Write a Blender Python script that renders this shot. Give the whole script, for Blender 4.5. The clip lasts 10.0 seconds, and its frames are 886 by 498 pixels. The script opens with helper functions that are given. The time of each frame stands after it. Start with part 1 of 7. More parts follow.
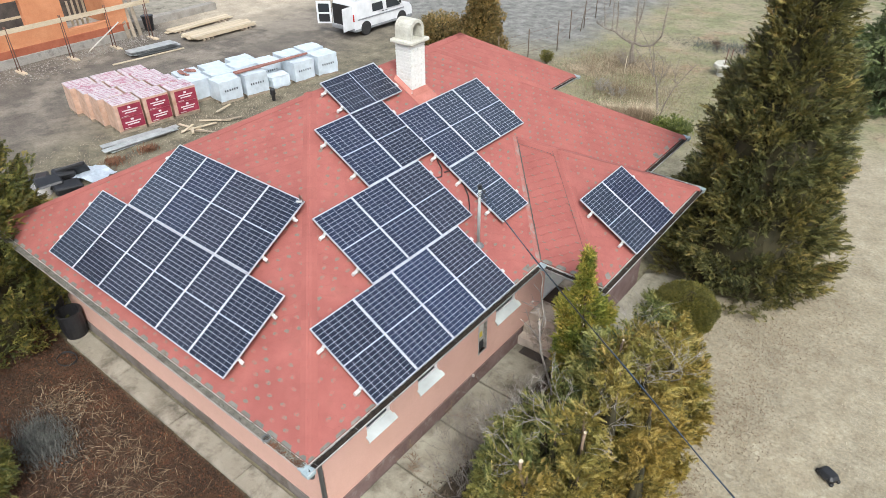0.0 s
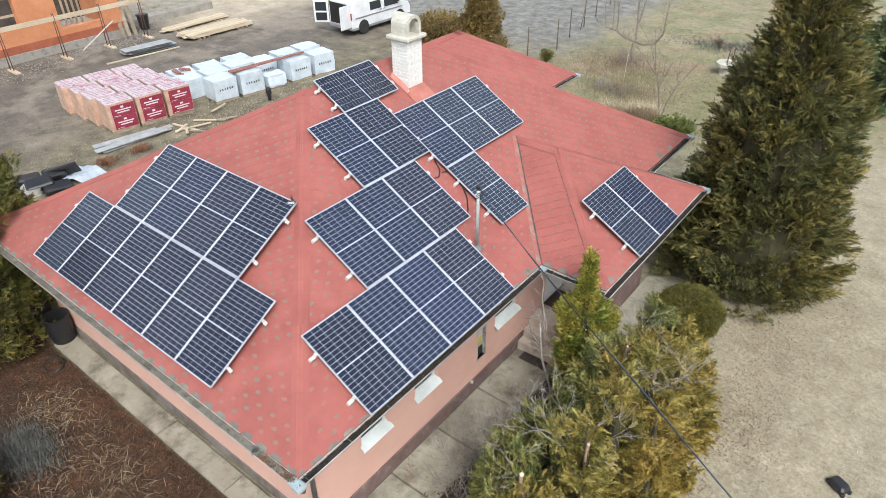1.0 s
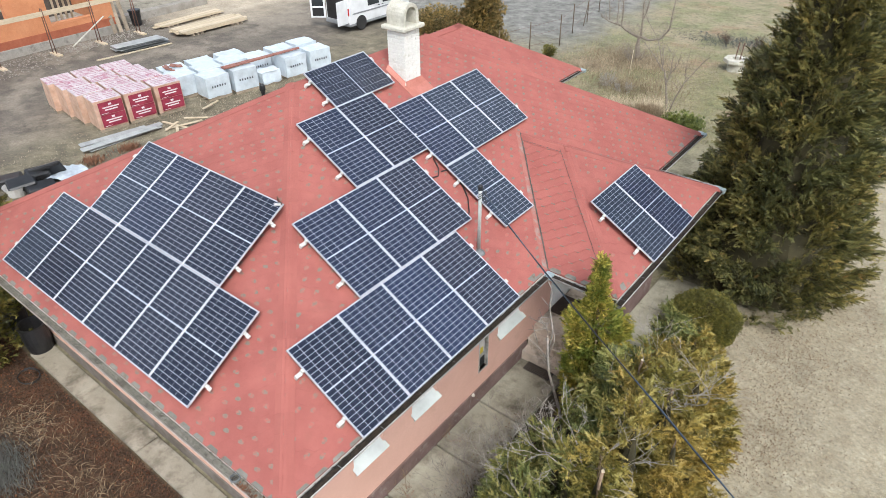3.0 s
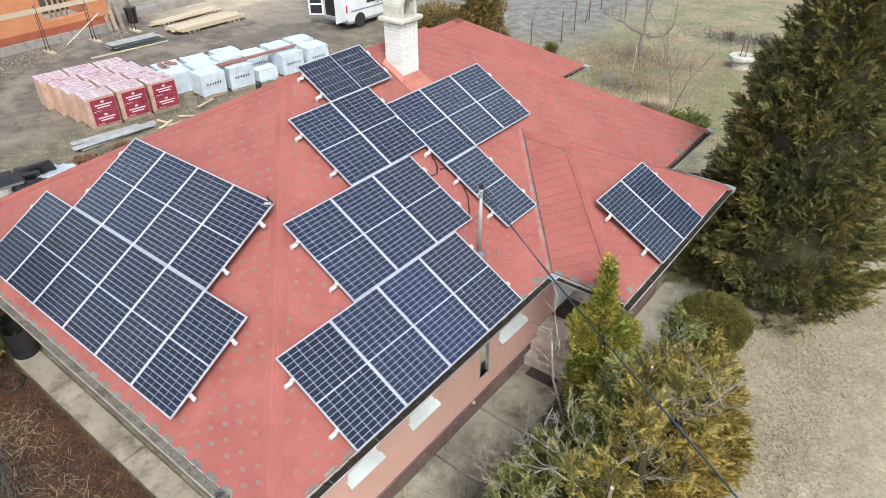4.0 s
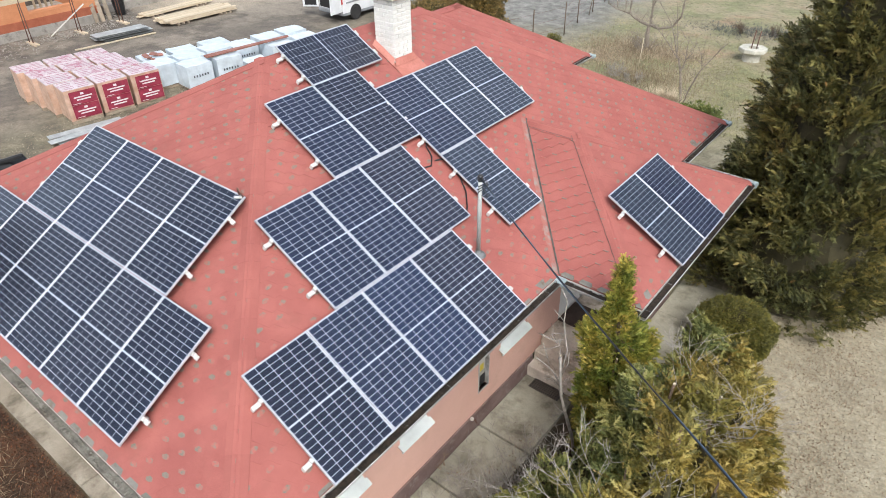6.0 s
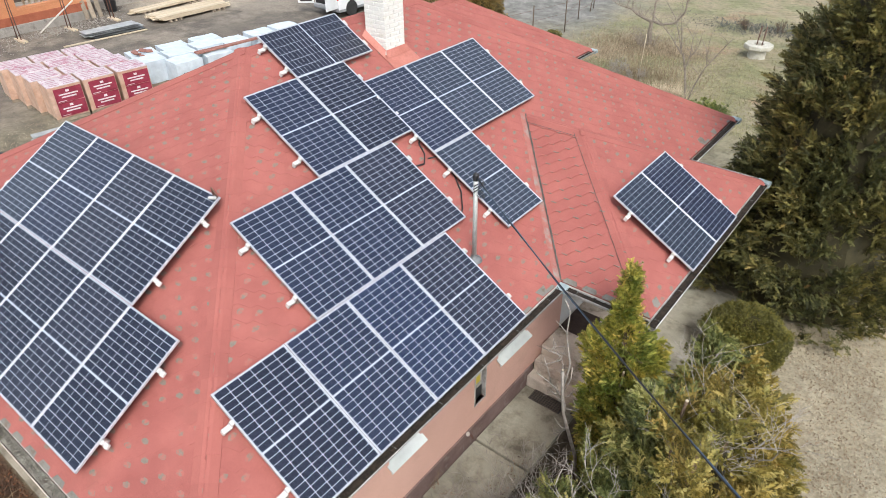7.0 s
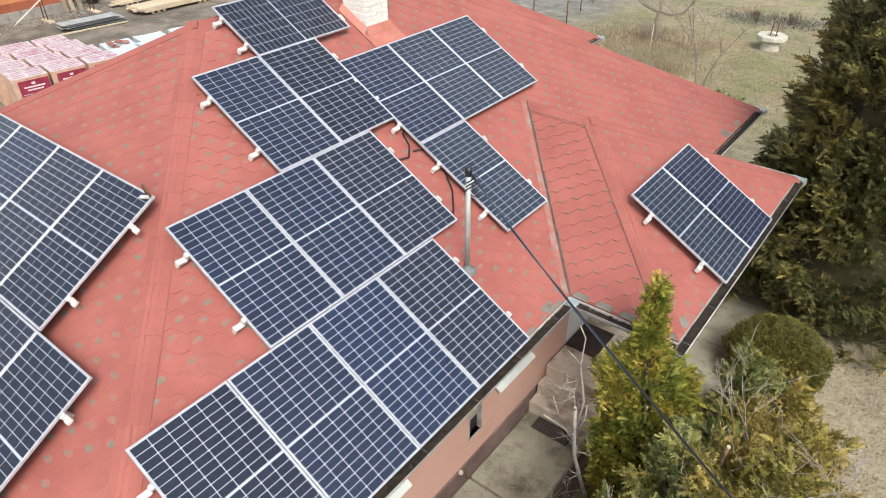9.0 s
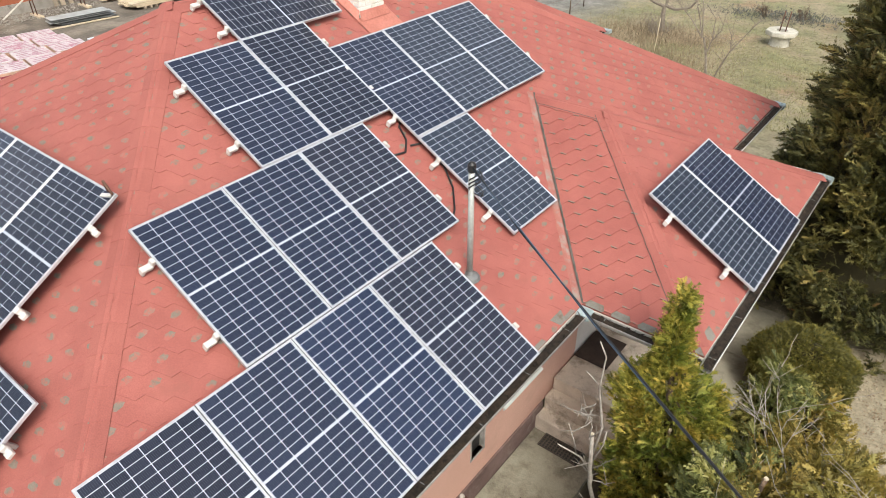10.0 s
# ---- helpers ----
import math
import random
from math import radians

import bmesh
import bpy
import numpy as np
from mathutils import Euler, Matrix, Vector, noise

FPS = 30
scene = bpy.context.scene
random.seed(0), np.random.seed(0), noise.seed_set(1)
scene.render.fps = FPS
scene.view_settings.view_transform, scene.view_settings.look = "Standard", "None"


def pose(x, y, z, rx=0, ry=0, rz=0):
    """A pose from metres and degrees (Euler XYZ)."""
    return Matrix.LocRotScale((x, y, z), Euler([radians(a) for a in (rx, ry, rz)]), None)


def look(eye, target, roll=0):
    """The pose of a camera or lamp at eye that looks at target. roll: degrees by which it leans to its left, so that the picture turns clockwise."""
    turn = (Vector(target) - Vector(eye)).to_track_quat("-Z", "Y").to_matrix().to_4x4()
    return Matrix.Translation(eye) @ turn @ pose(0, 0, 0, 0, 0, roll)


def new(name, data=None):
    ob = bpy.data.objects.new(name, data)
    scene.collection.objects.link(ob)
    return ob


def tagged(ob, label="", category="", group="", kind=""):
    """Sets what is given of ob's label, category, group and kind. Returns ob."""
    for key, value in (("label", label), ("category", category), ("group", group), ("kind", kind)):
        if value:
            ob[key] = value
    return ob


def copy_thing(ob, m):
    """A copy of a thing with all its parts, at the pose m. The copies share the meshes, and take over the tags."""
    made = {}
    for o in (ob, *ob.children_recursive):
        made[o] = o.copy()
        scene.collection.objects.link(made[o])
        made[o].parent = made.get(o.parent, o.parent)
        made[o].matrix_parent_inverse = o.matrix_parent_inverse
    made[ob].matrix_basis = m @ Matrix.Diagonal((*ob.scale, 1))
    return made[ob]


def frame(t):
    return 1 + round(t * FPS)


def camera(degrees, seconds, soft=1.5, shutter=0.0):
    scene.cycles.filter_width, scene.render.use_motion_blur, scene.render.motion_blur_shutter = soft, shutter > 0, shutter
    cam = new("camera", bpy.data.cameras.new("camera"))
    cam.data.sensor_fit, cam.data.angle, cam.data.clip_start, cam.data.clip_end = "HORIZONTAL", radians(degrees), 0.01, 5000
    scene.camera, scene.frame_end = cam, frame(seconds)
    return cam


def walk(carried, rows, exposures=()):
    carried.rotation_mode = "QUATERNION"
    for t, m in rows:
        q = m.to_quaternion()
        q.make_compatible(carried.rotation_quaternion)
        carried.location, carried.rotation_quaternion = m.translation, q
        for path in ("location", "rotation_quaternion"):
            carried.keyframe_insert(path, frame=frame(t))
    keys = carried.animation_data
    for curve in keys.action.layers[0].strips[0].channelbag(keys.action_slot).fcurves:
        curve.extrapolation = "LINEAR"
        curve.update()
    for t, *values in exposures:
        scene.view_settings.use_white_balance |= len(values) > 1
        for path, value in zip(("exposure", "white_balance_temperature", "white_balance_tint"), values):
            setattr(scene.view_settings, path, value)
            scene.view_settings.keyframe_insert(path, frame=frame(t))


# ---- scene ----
cam = camera(67.9, 10.0, soft=0.6)
PATH = [
    (0, (5.691, -5.283, 11.821), (4.656, -3.995, 10.694), -0.6),
    (0.5, (5.585, -5.108, 11.707), (4.55, -3.819, 10.582), -0.6),
    (1, (5.466, -4.941, 11.602), (4.432, -3.651, 10.476), -0.6),
    (1.5, (5.342, -4.776, 11.497), (4.308, -3.486, 10.371), -0.6),
    (2, (5.195, -4.593, 11.384), (4.16, -3.305, 10.257), -0.6),
    (2.5, (5.07, -4.441, 11.273), (4.037, -3.152, 10.146), -0.6),
    (4, (4.667, -3.875, 10.834), (3.632, -2.586, 9.708), -0.7),
    (4.5, (4.507, -3.679, 10.669), (3.472, -2.389, 9.544), -0.6),
    (5, (4.353, -3.458, 10.483), (3.319, -2.169, 9.357), -0.6),
    (5.5, (4.22, -3.244, 10.297), (3.186, -1.955, 9.171), -0.6),
    (7, (3.726, -2.402, 9.725), (2.692, -1.112, 8.6), -0.6),
    (7.5, (3.577, -2.108, 9.53), (2.543, -0.818, 8.406), -0.6),
    (8, (3.389, -1.788, 9.307), (2.354, -0.496, 8.184), -0.7),
    (8.5, (3.19, -1.505, 9.109), (2.156, -0.212, 7.986), -0.7),
    (9, (2.968, -1.205, 8.897), (1.935, 0.088, 7.773), -0.6),
    (9.5, (2.762, -0.955, 8.687), (1.73, 0.339, 7.564), -0.5),
    (10, (2.522, -0.658, 8.476), (1.491, 0.636, 7.353), -0.5),
]

walk(cam, [(t, look(eye, target, roll)) for t, eye, target, roll in PATH],
     exposures=((0, 0.69, 6100, 7.5), (4.5, 0.70, 6120, 8.2), (7, 0.71, 6220, 9), (8.5, 0.72, 6400, 8), (10, 0.73, 6750, 8)))

# ---- light: a bright overcast sky with a weak, wide sun ----
world = bpy.data.worlds.new("overcast")
scene.world = world
world.use_nodes = True
wn = world.node_tree.nodes
wl = world.node_tree.links
sky = wn.new("ShaderNodeTexSky")
sky.sky_type = 'NISHITA'
sky.sun_disc = False
SUN_EL, SUN_AZ = 50.0, 130.0
sky.sun_elevation, sky.sun_rotation = radians(SUN_EL), radians(SUN_AZ)
sky.dust_density, sky.air_density = 4.0, 1.0
grey = wn.new("ShaderNodeHueSaturation")
grey.inputs["Saturation"].default_value = 0.45
wl.new(sky.outputs[0], grey.inputs["Color"])
wl.new(grey.outputs[0], wn["Background"].inputs["Color"])
wn["Background"].inputs["Strength"].default_value = 0.15
sun_data = bpy.data.lights.new("sun", 'SUN')
sun_data.energy, sun_data.angle, sun_data.color = 1.3, radians(22), (1.0, 0.95, 0.88)
sun = new("sun", sun_data)
az = radians(SUN_AZ)
sun.matrix_world = look((20 * math.sin(az), 20 * math.cos(az), 20 * math.tan(radians(SUN_EL))), (0, 0, 0))

GZ = 0.10      # ground level


# ---- materials ----
def nodes_of(name):
    m = bpy.data.materials.new(name)
    m.use_nodes = True
    return m, m.node_tree.nodes, m.node_tree.links, m.node_tree.nodes["Principled BSDF"]


def ramp_of(n, stops):
    r = n.new("ShaderNodeValToRGB")
    e = r.color_ramp.elements
    while len(e) < len(stops):
        e.new(0.5)
    for el, (p, c) in zip(e, stops):
        el.position, el.color = p, (*c, 1)
    return r


def noise_of(n, l, scale, detail=4.0, rough=0.6, stretch=(1, 1, 1)):
    g = n.new("ShaderNodeNewGeometry")
    mp = n.new("ShaderNodeMapping")
    mp.inputs["Scale"].default_value = stretch
    l.new(g.outputs["Position"], mp.inputs["Vector"])
    t = n.new("ShaderNodeTexNoise")
    t.inputs["Scale"].default_value, t.inputs["Detail"].default_value, t.inputs["Roughness"].default_value = scale, detail, rough
    l.new(mp.outputs[0], t.inputs["Vector"])
    return t


def mix_of(n, l, fac, a, b, mode='MIX'):
    m = n.new("ShaderNodeMix")
    m.data_type, m.blend_type = 'RGBA', mode
    for sock, v in ((m.inputs[0], fac), (m.inputs[6], a), (m.inputs[7], b)):
        if hasattr(v, "links") or hasattr(v, "is_linked"):
            l.new(v, sock)
        elif isinstance(v, (int, float)):
            sock.default_value = v
        else:
            sock.default_value = (*v, 1)
    return m.outputs[2]


def surface(name, dark, light, scale=2.0, fine=40.0, rough=0.8, bump=0.2, metal=0.0, vary=0.0, island=0.0,
            stain=None, stain_scale=1.0, stain_at=(0.55, 0.7), stretch=(1, 1, 1), coat=0.0, bump_dist=0.01):
    """A two-scale surface in world metres: broad tone, fine grain, optional stains and per-piece variation."""
    m, n, l, p = nodes_of(name)
    broad, grain = noise_of(n, l, scale, stretch=stretch), noise_of(n, l, fine, 3.0, stretch=stretch)
    r = ramp_of(n, ((0.3, dark), (0.7, light)))
    l.new(broad.outputs[0], r.inputs[0])
    g = ramp_of(n, ((0.3, (0.72, 0.72, 0.72)), (0.7, (1.0, 1.0, 1.0))))
    l.new(grain.outputs[0], g.inputs[0])
    col = mix_of(n, l, 0.8, r.outputs[0], g.outputs[0], 'MULTIPLY')
    if stain:
        s = noise_of(n, l, stain_scale, 6.0, 0.7)
        sr = ramp_of(n, ((stain_at[0], (0, 0, 0)), (stain_at[1], (1, 1, 1))))
        l.new(s.outputs[0], sr.inputs[0])
        col = mix_of(n, l, sr.outputs[0], col, stain)
    if vary or island:
        src = n.new("ShaderNodeObjectInfo").outputs["Random"] if vary else n.new("ShaderNodeNewGeometry").outputs["Random Per Island"]
        hs = n.new("ShaderNodeHueSaturation")
        mr = n.new("ShaderNodeMapRange")
        a = vary or island
        mr.inputs["To Min"].default_value, mr.inputs["To Max"].default_value = 1 - a, 1 + a
        l.new(src, mr.inputs["Value"])
        l.new(mr.outputs[0], hs.inputs["Value"])
        l.new(col, hs.inputs["Color"])
        col = hs.outputs[0]
    l.new(col, p.inputs["Base Color"])
    p.inputs["Roughness"].default_value, p.inputs["Metallic"].default_value = rough, metal
    p.inputs["Coat Weight"].default_value = coat
    if bump:
        b = n.new("ShaderNodeBump")
        b.inputs["Strength"].default_value, b.inputs["Distance"].default_value = bump, bump_dist
        l.new(grain.outputs[0], b.inputs["Height"])
        l.new(b.outputs[0], p.inputs["Normal"])
    return m


def foliage(name, stops, rough=0.6, patch=0.8, patch_cols=((0.8, 0.8, 0.8), (1.15, 1.1, 0.9))):
    """Leaf colour from a ramp over each spray, tinted by broad patches."""
    m, n, l, p = nodes_of(name)
    r = ramp_of(n, stops)
    l.new(n.new("ShaderNodeNewGeometry").outputs["Random Per Island"], r.inputs[0])
    t = noise_of(n, l, patch, 2.0)
    pr = ramp_of(n, ((0.38, patch_cols[0]), (0.62, patch_cols[1])))
    l.new(t.outputs[0], pr.inputs[0])
    col = mix_of(n, l, 1.0, r.outputs[0], pr.outputs[0], 'MULTIPLY')
    l.new(col, p.inputs["Base Color"])
    p.inputs["Roughness"].default_value = rough
    tr = n.new("ShaderNodeBsdfTranslucent")
    l.new(col, tr.inputs["Color"])
    mx = n.new("ShaderNodeMixShader")
    mx.inputs[0].default_value = 0.25
    l.new(p.outputs[0], mx.inputs[1])
    l.new(tr.outputs[0], mx.inputs[2])
    l.new(mx.outputs[0], n["Material Output"].inputs["Surface"])
    return m


RED = ((0.31, 0.094, 0.078), (0.40, 0.132, 0.108))
M_SHINGLE = surface("red_shingle", *RED, scale=1.3, fine=90, rough=0.9, bump=0.35, island=0.03, stain=(0.29, 0.10, 0.08), stain_scale=2.5, bump_dist=0.004)
M_SHINGLE_OB = surface("red_shingle_piece", *RED, scale=1.3, fine=90, rough=0.9, bump=0.35, vary=0.03, stain=(0.29, 0.10, 0.08), stain_scale=2.5, bump_dist=0.004)
M_SPOT = surface("shingle_grey_spot", (0.165, 0.16, 0.13), (0.25, 0.20, 0.165), scale=14, fine=90, rough=0.95, bump=0.3,
                 stain=(0.36, 0.115, 0.094), stain_scale=11.0, stain_at=(0.44, 0.60), bump_dist=0.004)
M_BARE = surface("worn_eave_shingle", (0.155, 0.152, 0.135), (0.245, 0.235, 0.205), scale=3, fine=70, rough=0.95, bump=0.4, island=0.10, stain=(0.13, 0.10, 0.075), stain_scale=7, stain_at=(0.52, 0.66))
M_VALLEY = surface("worn_valley_strip", (0.34, 0.12, 0.10), (0.40, 0.165, 0.135), scale=5, fine=60, rough=0.9, bump=0.4, stain=(0.27, 0.24, 0.21), stain_scale=4, stain_at=(0.5, 0.66))
M_JOINT_SHADOW = surface("dark_joint_and_cap_shadow", (0.05, 0.055, 0.05), (0.14, 0.12, 0.105), scale=6, fine=50, rough=0.95, bump=0.5)
M_DECK = surface("roof_underlay", (0.22, 0.075, 0.06), (0.30, 0.10, 0.08), fine=60, rough=0.95)
M_CAP = surface("red_hip_cap", (0.305, 0.093, 0.077), (0.385, 0.127, 0.103), scale=1.0, fine=90, rough=0.9, bump=0.3, vary=0.05, bump_dist=0.004)
M_FLASH = surface("red_sheet_metal", (0.44, 0.155, 0.115), (0.54, 0.215, 0.165), scale=3, fine=30, rough=0.55, bump=0.05)
M_WALL = surface("salmon_render", (0.67, 0.405, 0.318), (0.75, 0.47, 0.378), scale=0.8, fine=120, rough=0.92, bump=0.25, stain=(0.58, 0.36, 0.28), stain_scale=1.4, bump_dist=0.003)
M_WHITEWALL = surface("white_render", (0.72, 0.70, 0.66), (0.82, 0.80, 0.77), scale=2, fine=90, rough=0.9)
M_PLINTH = surface("brown_plinth", (0.15, 0.095, 0.085), (0.24, 0.165, 0.15), scale=3, fine=60, rough=0.9, bump=0.3, stain=(0.30, 0.26, 0.23), stain_scale=2.5)
M_GREYPLINTH = surface("stained_grey_plinth", (0.15, 0.125, 0.11), (0.25, 0.215, 0.19), scale=2.2, fine=60, rough=0.93, bump=0.4, stain=(0.11, 0.085, 0.065), stain_scale=1.8, stain_at=(0.5, 0.66))
M_RIM_DULL = surface("dull_eave_edge", (0.42, 0.36, 0.31), (0.58, 0.51, 0.45), scale=5, fine=30, rough=0.7, stain=(0.2, 0.17, 0.14), stain_scale=6, stain_at=(0.56, 0.66))
M_CONC = surface("weathered_concrete", (0.265, 0.24, 0.185), (0.385, 0.352, 0.283), scale=1.7, fine=70, rough=0.93, bump=0.35, vary=0.06,
                 stain=(0.12, 0.105, 0.078), stain_scale=1.6, stain_at=(0.48, 0.68), bump_dist=0.005)
M_PALECONC = surface("pale_concrete", (0.30, 0.28, 0.215), (0.44, 0.415, 0.325), scale=1.4, fine=70, rough=0.93, bump=0.35, vary=0.04, stain=(0.125, 0.108, 0.078), stain_scale=1.1, stain_at=(0.47, 0.66))
M_STEP = surface("concrete_step", (0.54, 0.46, 0.38), (0.74, 0.65, 0.55), scale=3, fine=80, rough=0.93, bump=0.4, stain=(0.25, 0.21, 0.165), stain_scale=3.5, stain_at=(0.5, 0.68))
M_GUTTER = surface("galvanised_gutter", (0.38, 0.38, 0.36), (0.60, 0.59, 0.56), scale=4, fine=30, rough=0.5, metal=0.4, bump=0.05, stain=(0.2, 0.18, 0.15), stain_scale=3)
M_DEBRIS = surface("gutter_debris", (0.006, 0.005, 0.004), (0.06, 0.042, 0.028), scale=14, fine=60, rough=1.0, bump=0.8)
M_GUTTERLEAF = surface("gutter_leaf", (0.006, 0.005, 0.004), (0.055, 0.038, 0.026), scale=9, fine=40, rough=1.0, island=0.6, bump=0.0)
M_MOSSLEAF = surface("gutter_moss_crumb", (0.10, 0.085, 0.06), (0.27, 0.27, 0.225), scale=2, fine=40, rough=1.0, island=0.4, bump=0.0)
M_MOSSBED = surface("mossy_gutter_bed", (0.11, 0.10, 0.08), (0.28, 0.26, 0.215), scale=5, fine=45, rough=1.0, bump=0.8, stain=(0.06, 0.045, 0.03), stain_scale=2.0, stain_at=(0.6, 0.7))
M_FASCIA = surface("pale_fascia", (0.55, 0.52, 0.47), (0.70, 0.67, 0.62), scale=4, fine=60, rough=0.8)
M_ZINC = surface("zinc_corner", (0.34, 0.43, 0.45), (0.46, 0.55, 0.57), scale=6, fine=30, rough=0.45, metal=0.2, bump=0.05)
M_DARKPIPE = surface("grey_downpipe", (0.16, 0.17, 0.17), (0.24, 0.25, 0.25), fine=30, rough=0.5, metal=0.3, bump=0.05)
M_BRICKW = surface("white_painted_brick", (0.74, 0.73, 0.68), (0.84, 0.83, 0.79), scale=5, fine=70, rough=0.85, vary=0.04, bump=0.3, stain=(0.58, 0.56, 0.48), stain_scale=5)
M_MORTAR = surface("painted_mortar", (0.70, 0.69, 0.65), (0.79, 0.78, 0.74), fine=80, rough=0.95)
M_CAPSTONE = surface("chimney_cap_concrete", (0.48, 0.46, 0.38), (0.66, 0.64, 0.56), scale=5, fine=60, rough=0.95, bump=0.5, stain=(0.33, 0.31, 0.24), stain_scale=6)
M_ALU = surface("panel_aluminium", (0.48, 0.495, 0.53), (0.57, 0.585, 0.62), scale=5, fine=20, rough=0.4, metal=0.35, bump=0.0)
M_CLAMP = surface("white_mounting_bracket", (0.60, 0.59, 0.56), (0.70, 0.69, 0.66), fine=30, rough=0.5, metal=0.2, bump=0.0)
M_STEEL = surface("galvanised_steel", (0.48, 0.50, 0.48), (0.62, 0.64, 0.61), scale=6, fine=30, rough=0.5, metal=0.5, bump=0.05)
M_BLACK = surface("black_plastic", (0.012, 0.012, 0.013), (0.028, 0.028, 0.03), fine=30, rough=0.45, bump=0.05)
M_CABLE = surface("grey_blue_cable", (0.025, 0.04, 0.06), (0.055, 0.095, 0.15), scale=3, fine=20, rough=0.45, bump=0.0)
M_BROWNMAT = surface("brown_doormat", (0.04, 0.026, 0.021), (0.075, 0.05, 0.04), scale=6, fine=120, rough=1.0, bump=0.6)
M_GLASS_DARK, _n, _l, _p = nodes_of("window_glass")
_p.inputs["Base Color"].default_value = (0.03, 0.035, 0.04, 1)
_p.inputs["Roughness"].default_value = 0.04
M_WFRAME = surface("white_window_frame", (0.72, 0.72, 0.70), (0.80, 0.80, 0.78), fine=30, rough=0.5, bump=0.0)
M_SILL = surface("white_sill", (0.60, 0.65, 0.63), (0.66, 0.71, 0.69), scale=2, fine=2, rough=0.5, bump=0.05)
M_TIMBER = surface("fresh_timber", (0.52, 0.42, 0.28), (0.66, 0.56, 0.41), scale=3, fine=40, rough=0.8, vary=0.12, stretch=(1, 0.15, 1))
M_OLDTIMBER = surface("weathered_timber", (0.26, 0.21, 0.15), (0.40, 0.33, 0.25), scale=4, fine=40, rough=0.9, vary=0.15)
M_GREYBOARD = surface("grey_zinc_sheet", (0.33, 0.345, 0.34), (0.50, 0.52, 0.51), scale=3, fine=30, rough=0.6, metal=0.2, vary=0.1)
M_RUST = surface("rusty_steel", (0.10, 0.05, 0.035), (0.20, 0.10, 0.07), scale=8, fine=60, rough=0.85)
M_CLAY = surface("orange_clay_block", (0.54, 0.215, 0.095), (0.66, 0.30, 0.15), scale=1.2, fine=60, rough=0.9, vary=0.035, bump=0.3)
M_CLAYJ = surface("clay_mortar", (0.53, 0.22, 0.10), (0.64, 0.29, 0.15), fine=60, rough=0.95)
M_BAND = surface("red_clay_band", (0.34, 0.10, 0.05), (0.46, 0.15, 0.08), scale=2, fine=60, rough=0.9)
M_FOUND = surface("raw_foundation", (0.25, 0.225, 0.19), (0.45, 0.42, 0.375), scale=1.5, fine=50, rough=0.95, bump=0.5, vary=0.08, stain=(0.16, 0.14, 0.12), stain_scale=1.5)
# the shade inside the unfinished house is put into this wall colour
M_INNER = surface("interior_shade", (0.055, 0.045, 0.04), (0.12, 0.10, 0.085), fine=30, rough=0.95)
M_WRAP = surface("white_film_wrap", (0.56, 0.635, 0.69), (0.65, 0.72, 0.77), scale=3, fine=2.5, rough=0.3, bump=0.3, vary=0.04, bump_dist=0.02)
M_CLAYWRAP = surface("wrapped_clay_blocks", (0.50, 0.31, 0.21), (0.66, 0.47, 0.37), scale=3, fine=4, rough=0.4, bump=0.3, vary=0.05, bump_dist=0.02)
M_REDLABEL = surface("crimson_printed_film", (0.24, 0.022, 0.05), (0.36, 0.05, 0.085), scale=3, fine=9, rough=0.35, bump=0.2, bump_dist=0.01)
M_PINKTOP = surface("pink_printed_film", (0.50, 0.42, 0.435), (0.67, 0.60, 0.615), scale=3.5, fine=10, rough=0.35, bump=0.5, stain=(0.36, 0.12, 0.18), stain_scale=2.6, stain_at=(0.54, 0.62), bump_dist=0.03)
M_PINKPRINT = surface("faded_crimson_print", (0.32, 0.10, 0.15), (0.52, 0.34, 0.38), scale=6, fine=10, rough=0.4, bump=0.0)
M_WHITEMARK = surface("white_print", (0.74, 0.70, 0.70), (0.82, 0.79, 0.79), fine=30, rough=0.5, bump=0.0)
M_DARKMARK = surface("dark_print", (0.04, 0.045, 0.06), (0.07, 0.075, 0.09), fine=30, rough=0.5, bump=0.0)
M_REDTILE = surface("red_brown_steel_profile", (0.24, 0.10, 0.075), (0.34, 0.16, 0.12), scale=4, fine=30, rough=0.6, vary=0.1)
M_VAN = surface("white_van_paint", (0.74, 0.75, 0.76), (0.80, 0.81, 0.82), scale=1.5, fine=1.2, rough=0.25, bump=0.0, coat=0.5)
M_VANGREY = surface("grey_bumper", (0.22, 0.23, 0.24), (0.30, 0.31, 0.32), fine=20, rough=0.6, bump=0.05)
M_TYRE = surface("tyre_rubber", (0.02, 0.02, 0.02), (0.04, 0.038, 0.035), fine=30, rough=0.9)
M_RIM = surface("steel_rim", (0.32, 0.32, 0.32), (0.46, 0.46, 0.46), fine=20, rough=0.45, metal=0.5)
M_TAIL = surface("red_tail_lamp", (0.45, 0.02, 0.02), (0.55, 0.04, 0.03), fine=20, rough=0.25, bump=0.0)
M_BARK = surface("thuja_bark", (0.09, 0.06, 0.04), (0.18, 0.13, 0.09), scale=6, fine=40, rough=0.95, bump=0.6)
M_PALEBARK = surface("pale_bare_bark", (0.24, 0.215, 0.185), (0.46, 0.42, 0.37), scale=8, fine=40, rough=0.95)
M_GREYBARK = surface("grey_bare_bark", (0.17, 0.15, 0.13), (0.38, 0.345, 0.30), scale=3, fine=40, rough=0.95)
M_TANBARK = surface("tan_twigs", (0.22, 0.15, 0.10), (0.36, 0.26, 0.18), scale=8, fine=40, rough=0.95)
M_GREYTAN = surface("grey_tan_twigs", (0.20, 0.165, 0.13), (0.36, 0.31, 0.25), scale=8, fine=40, rough=0.95)
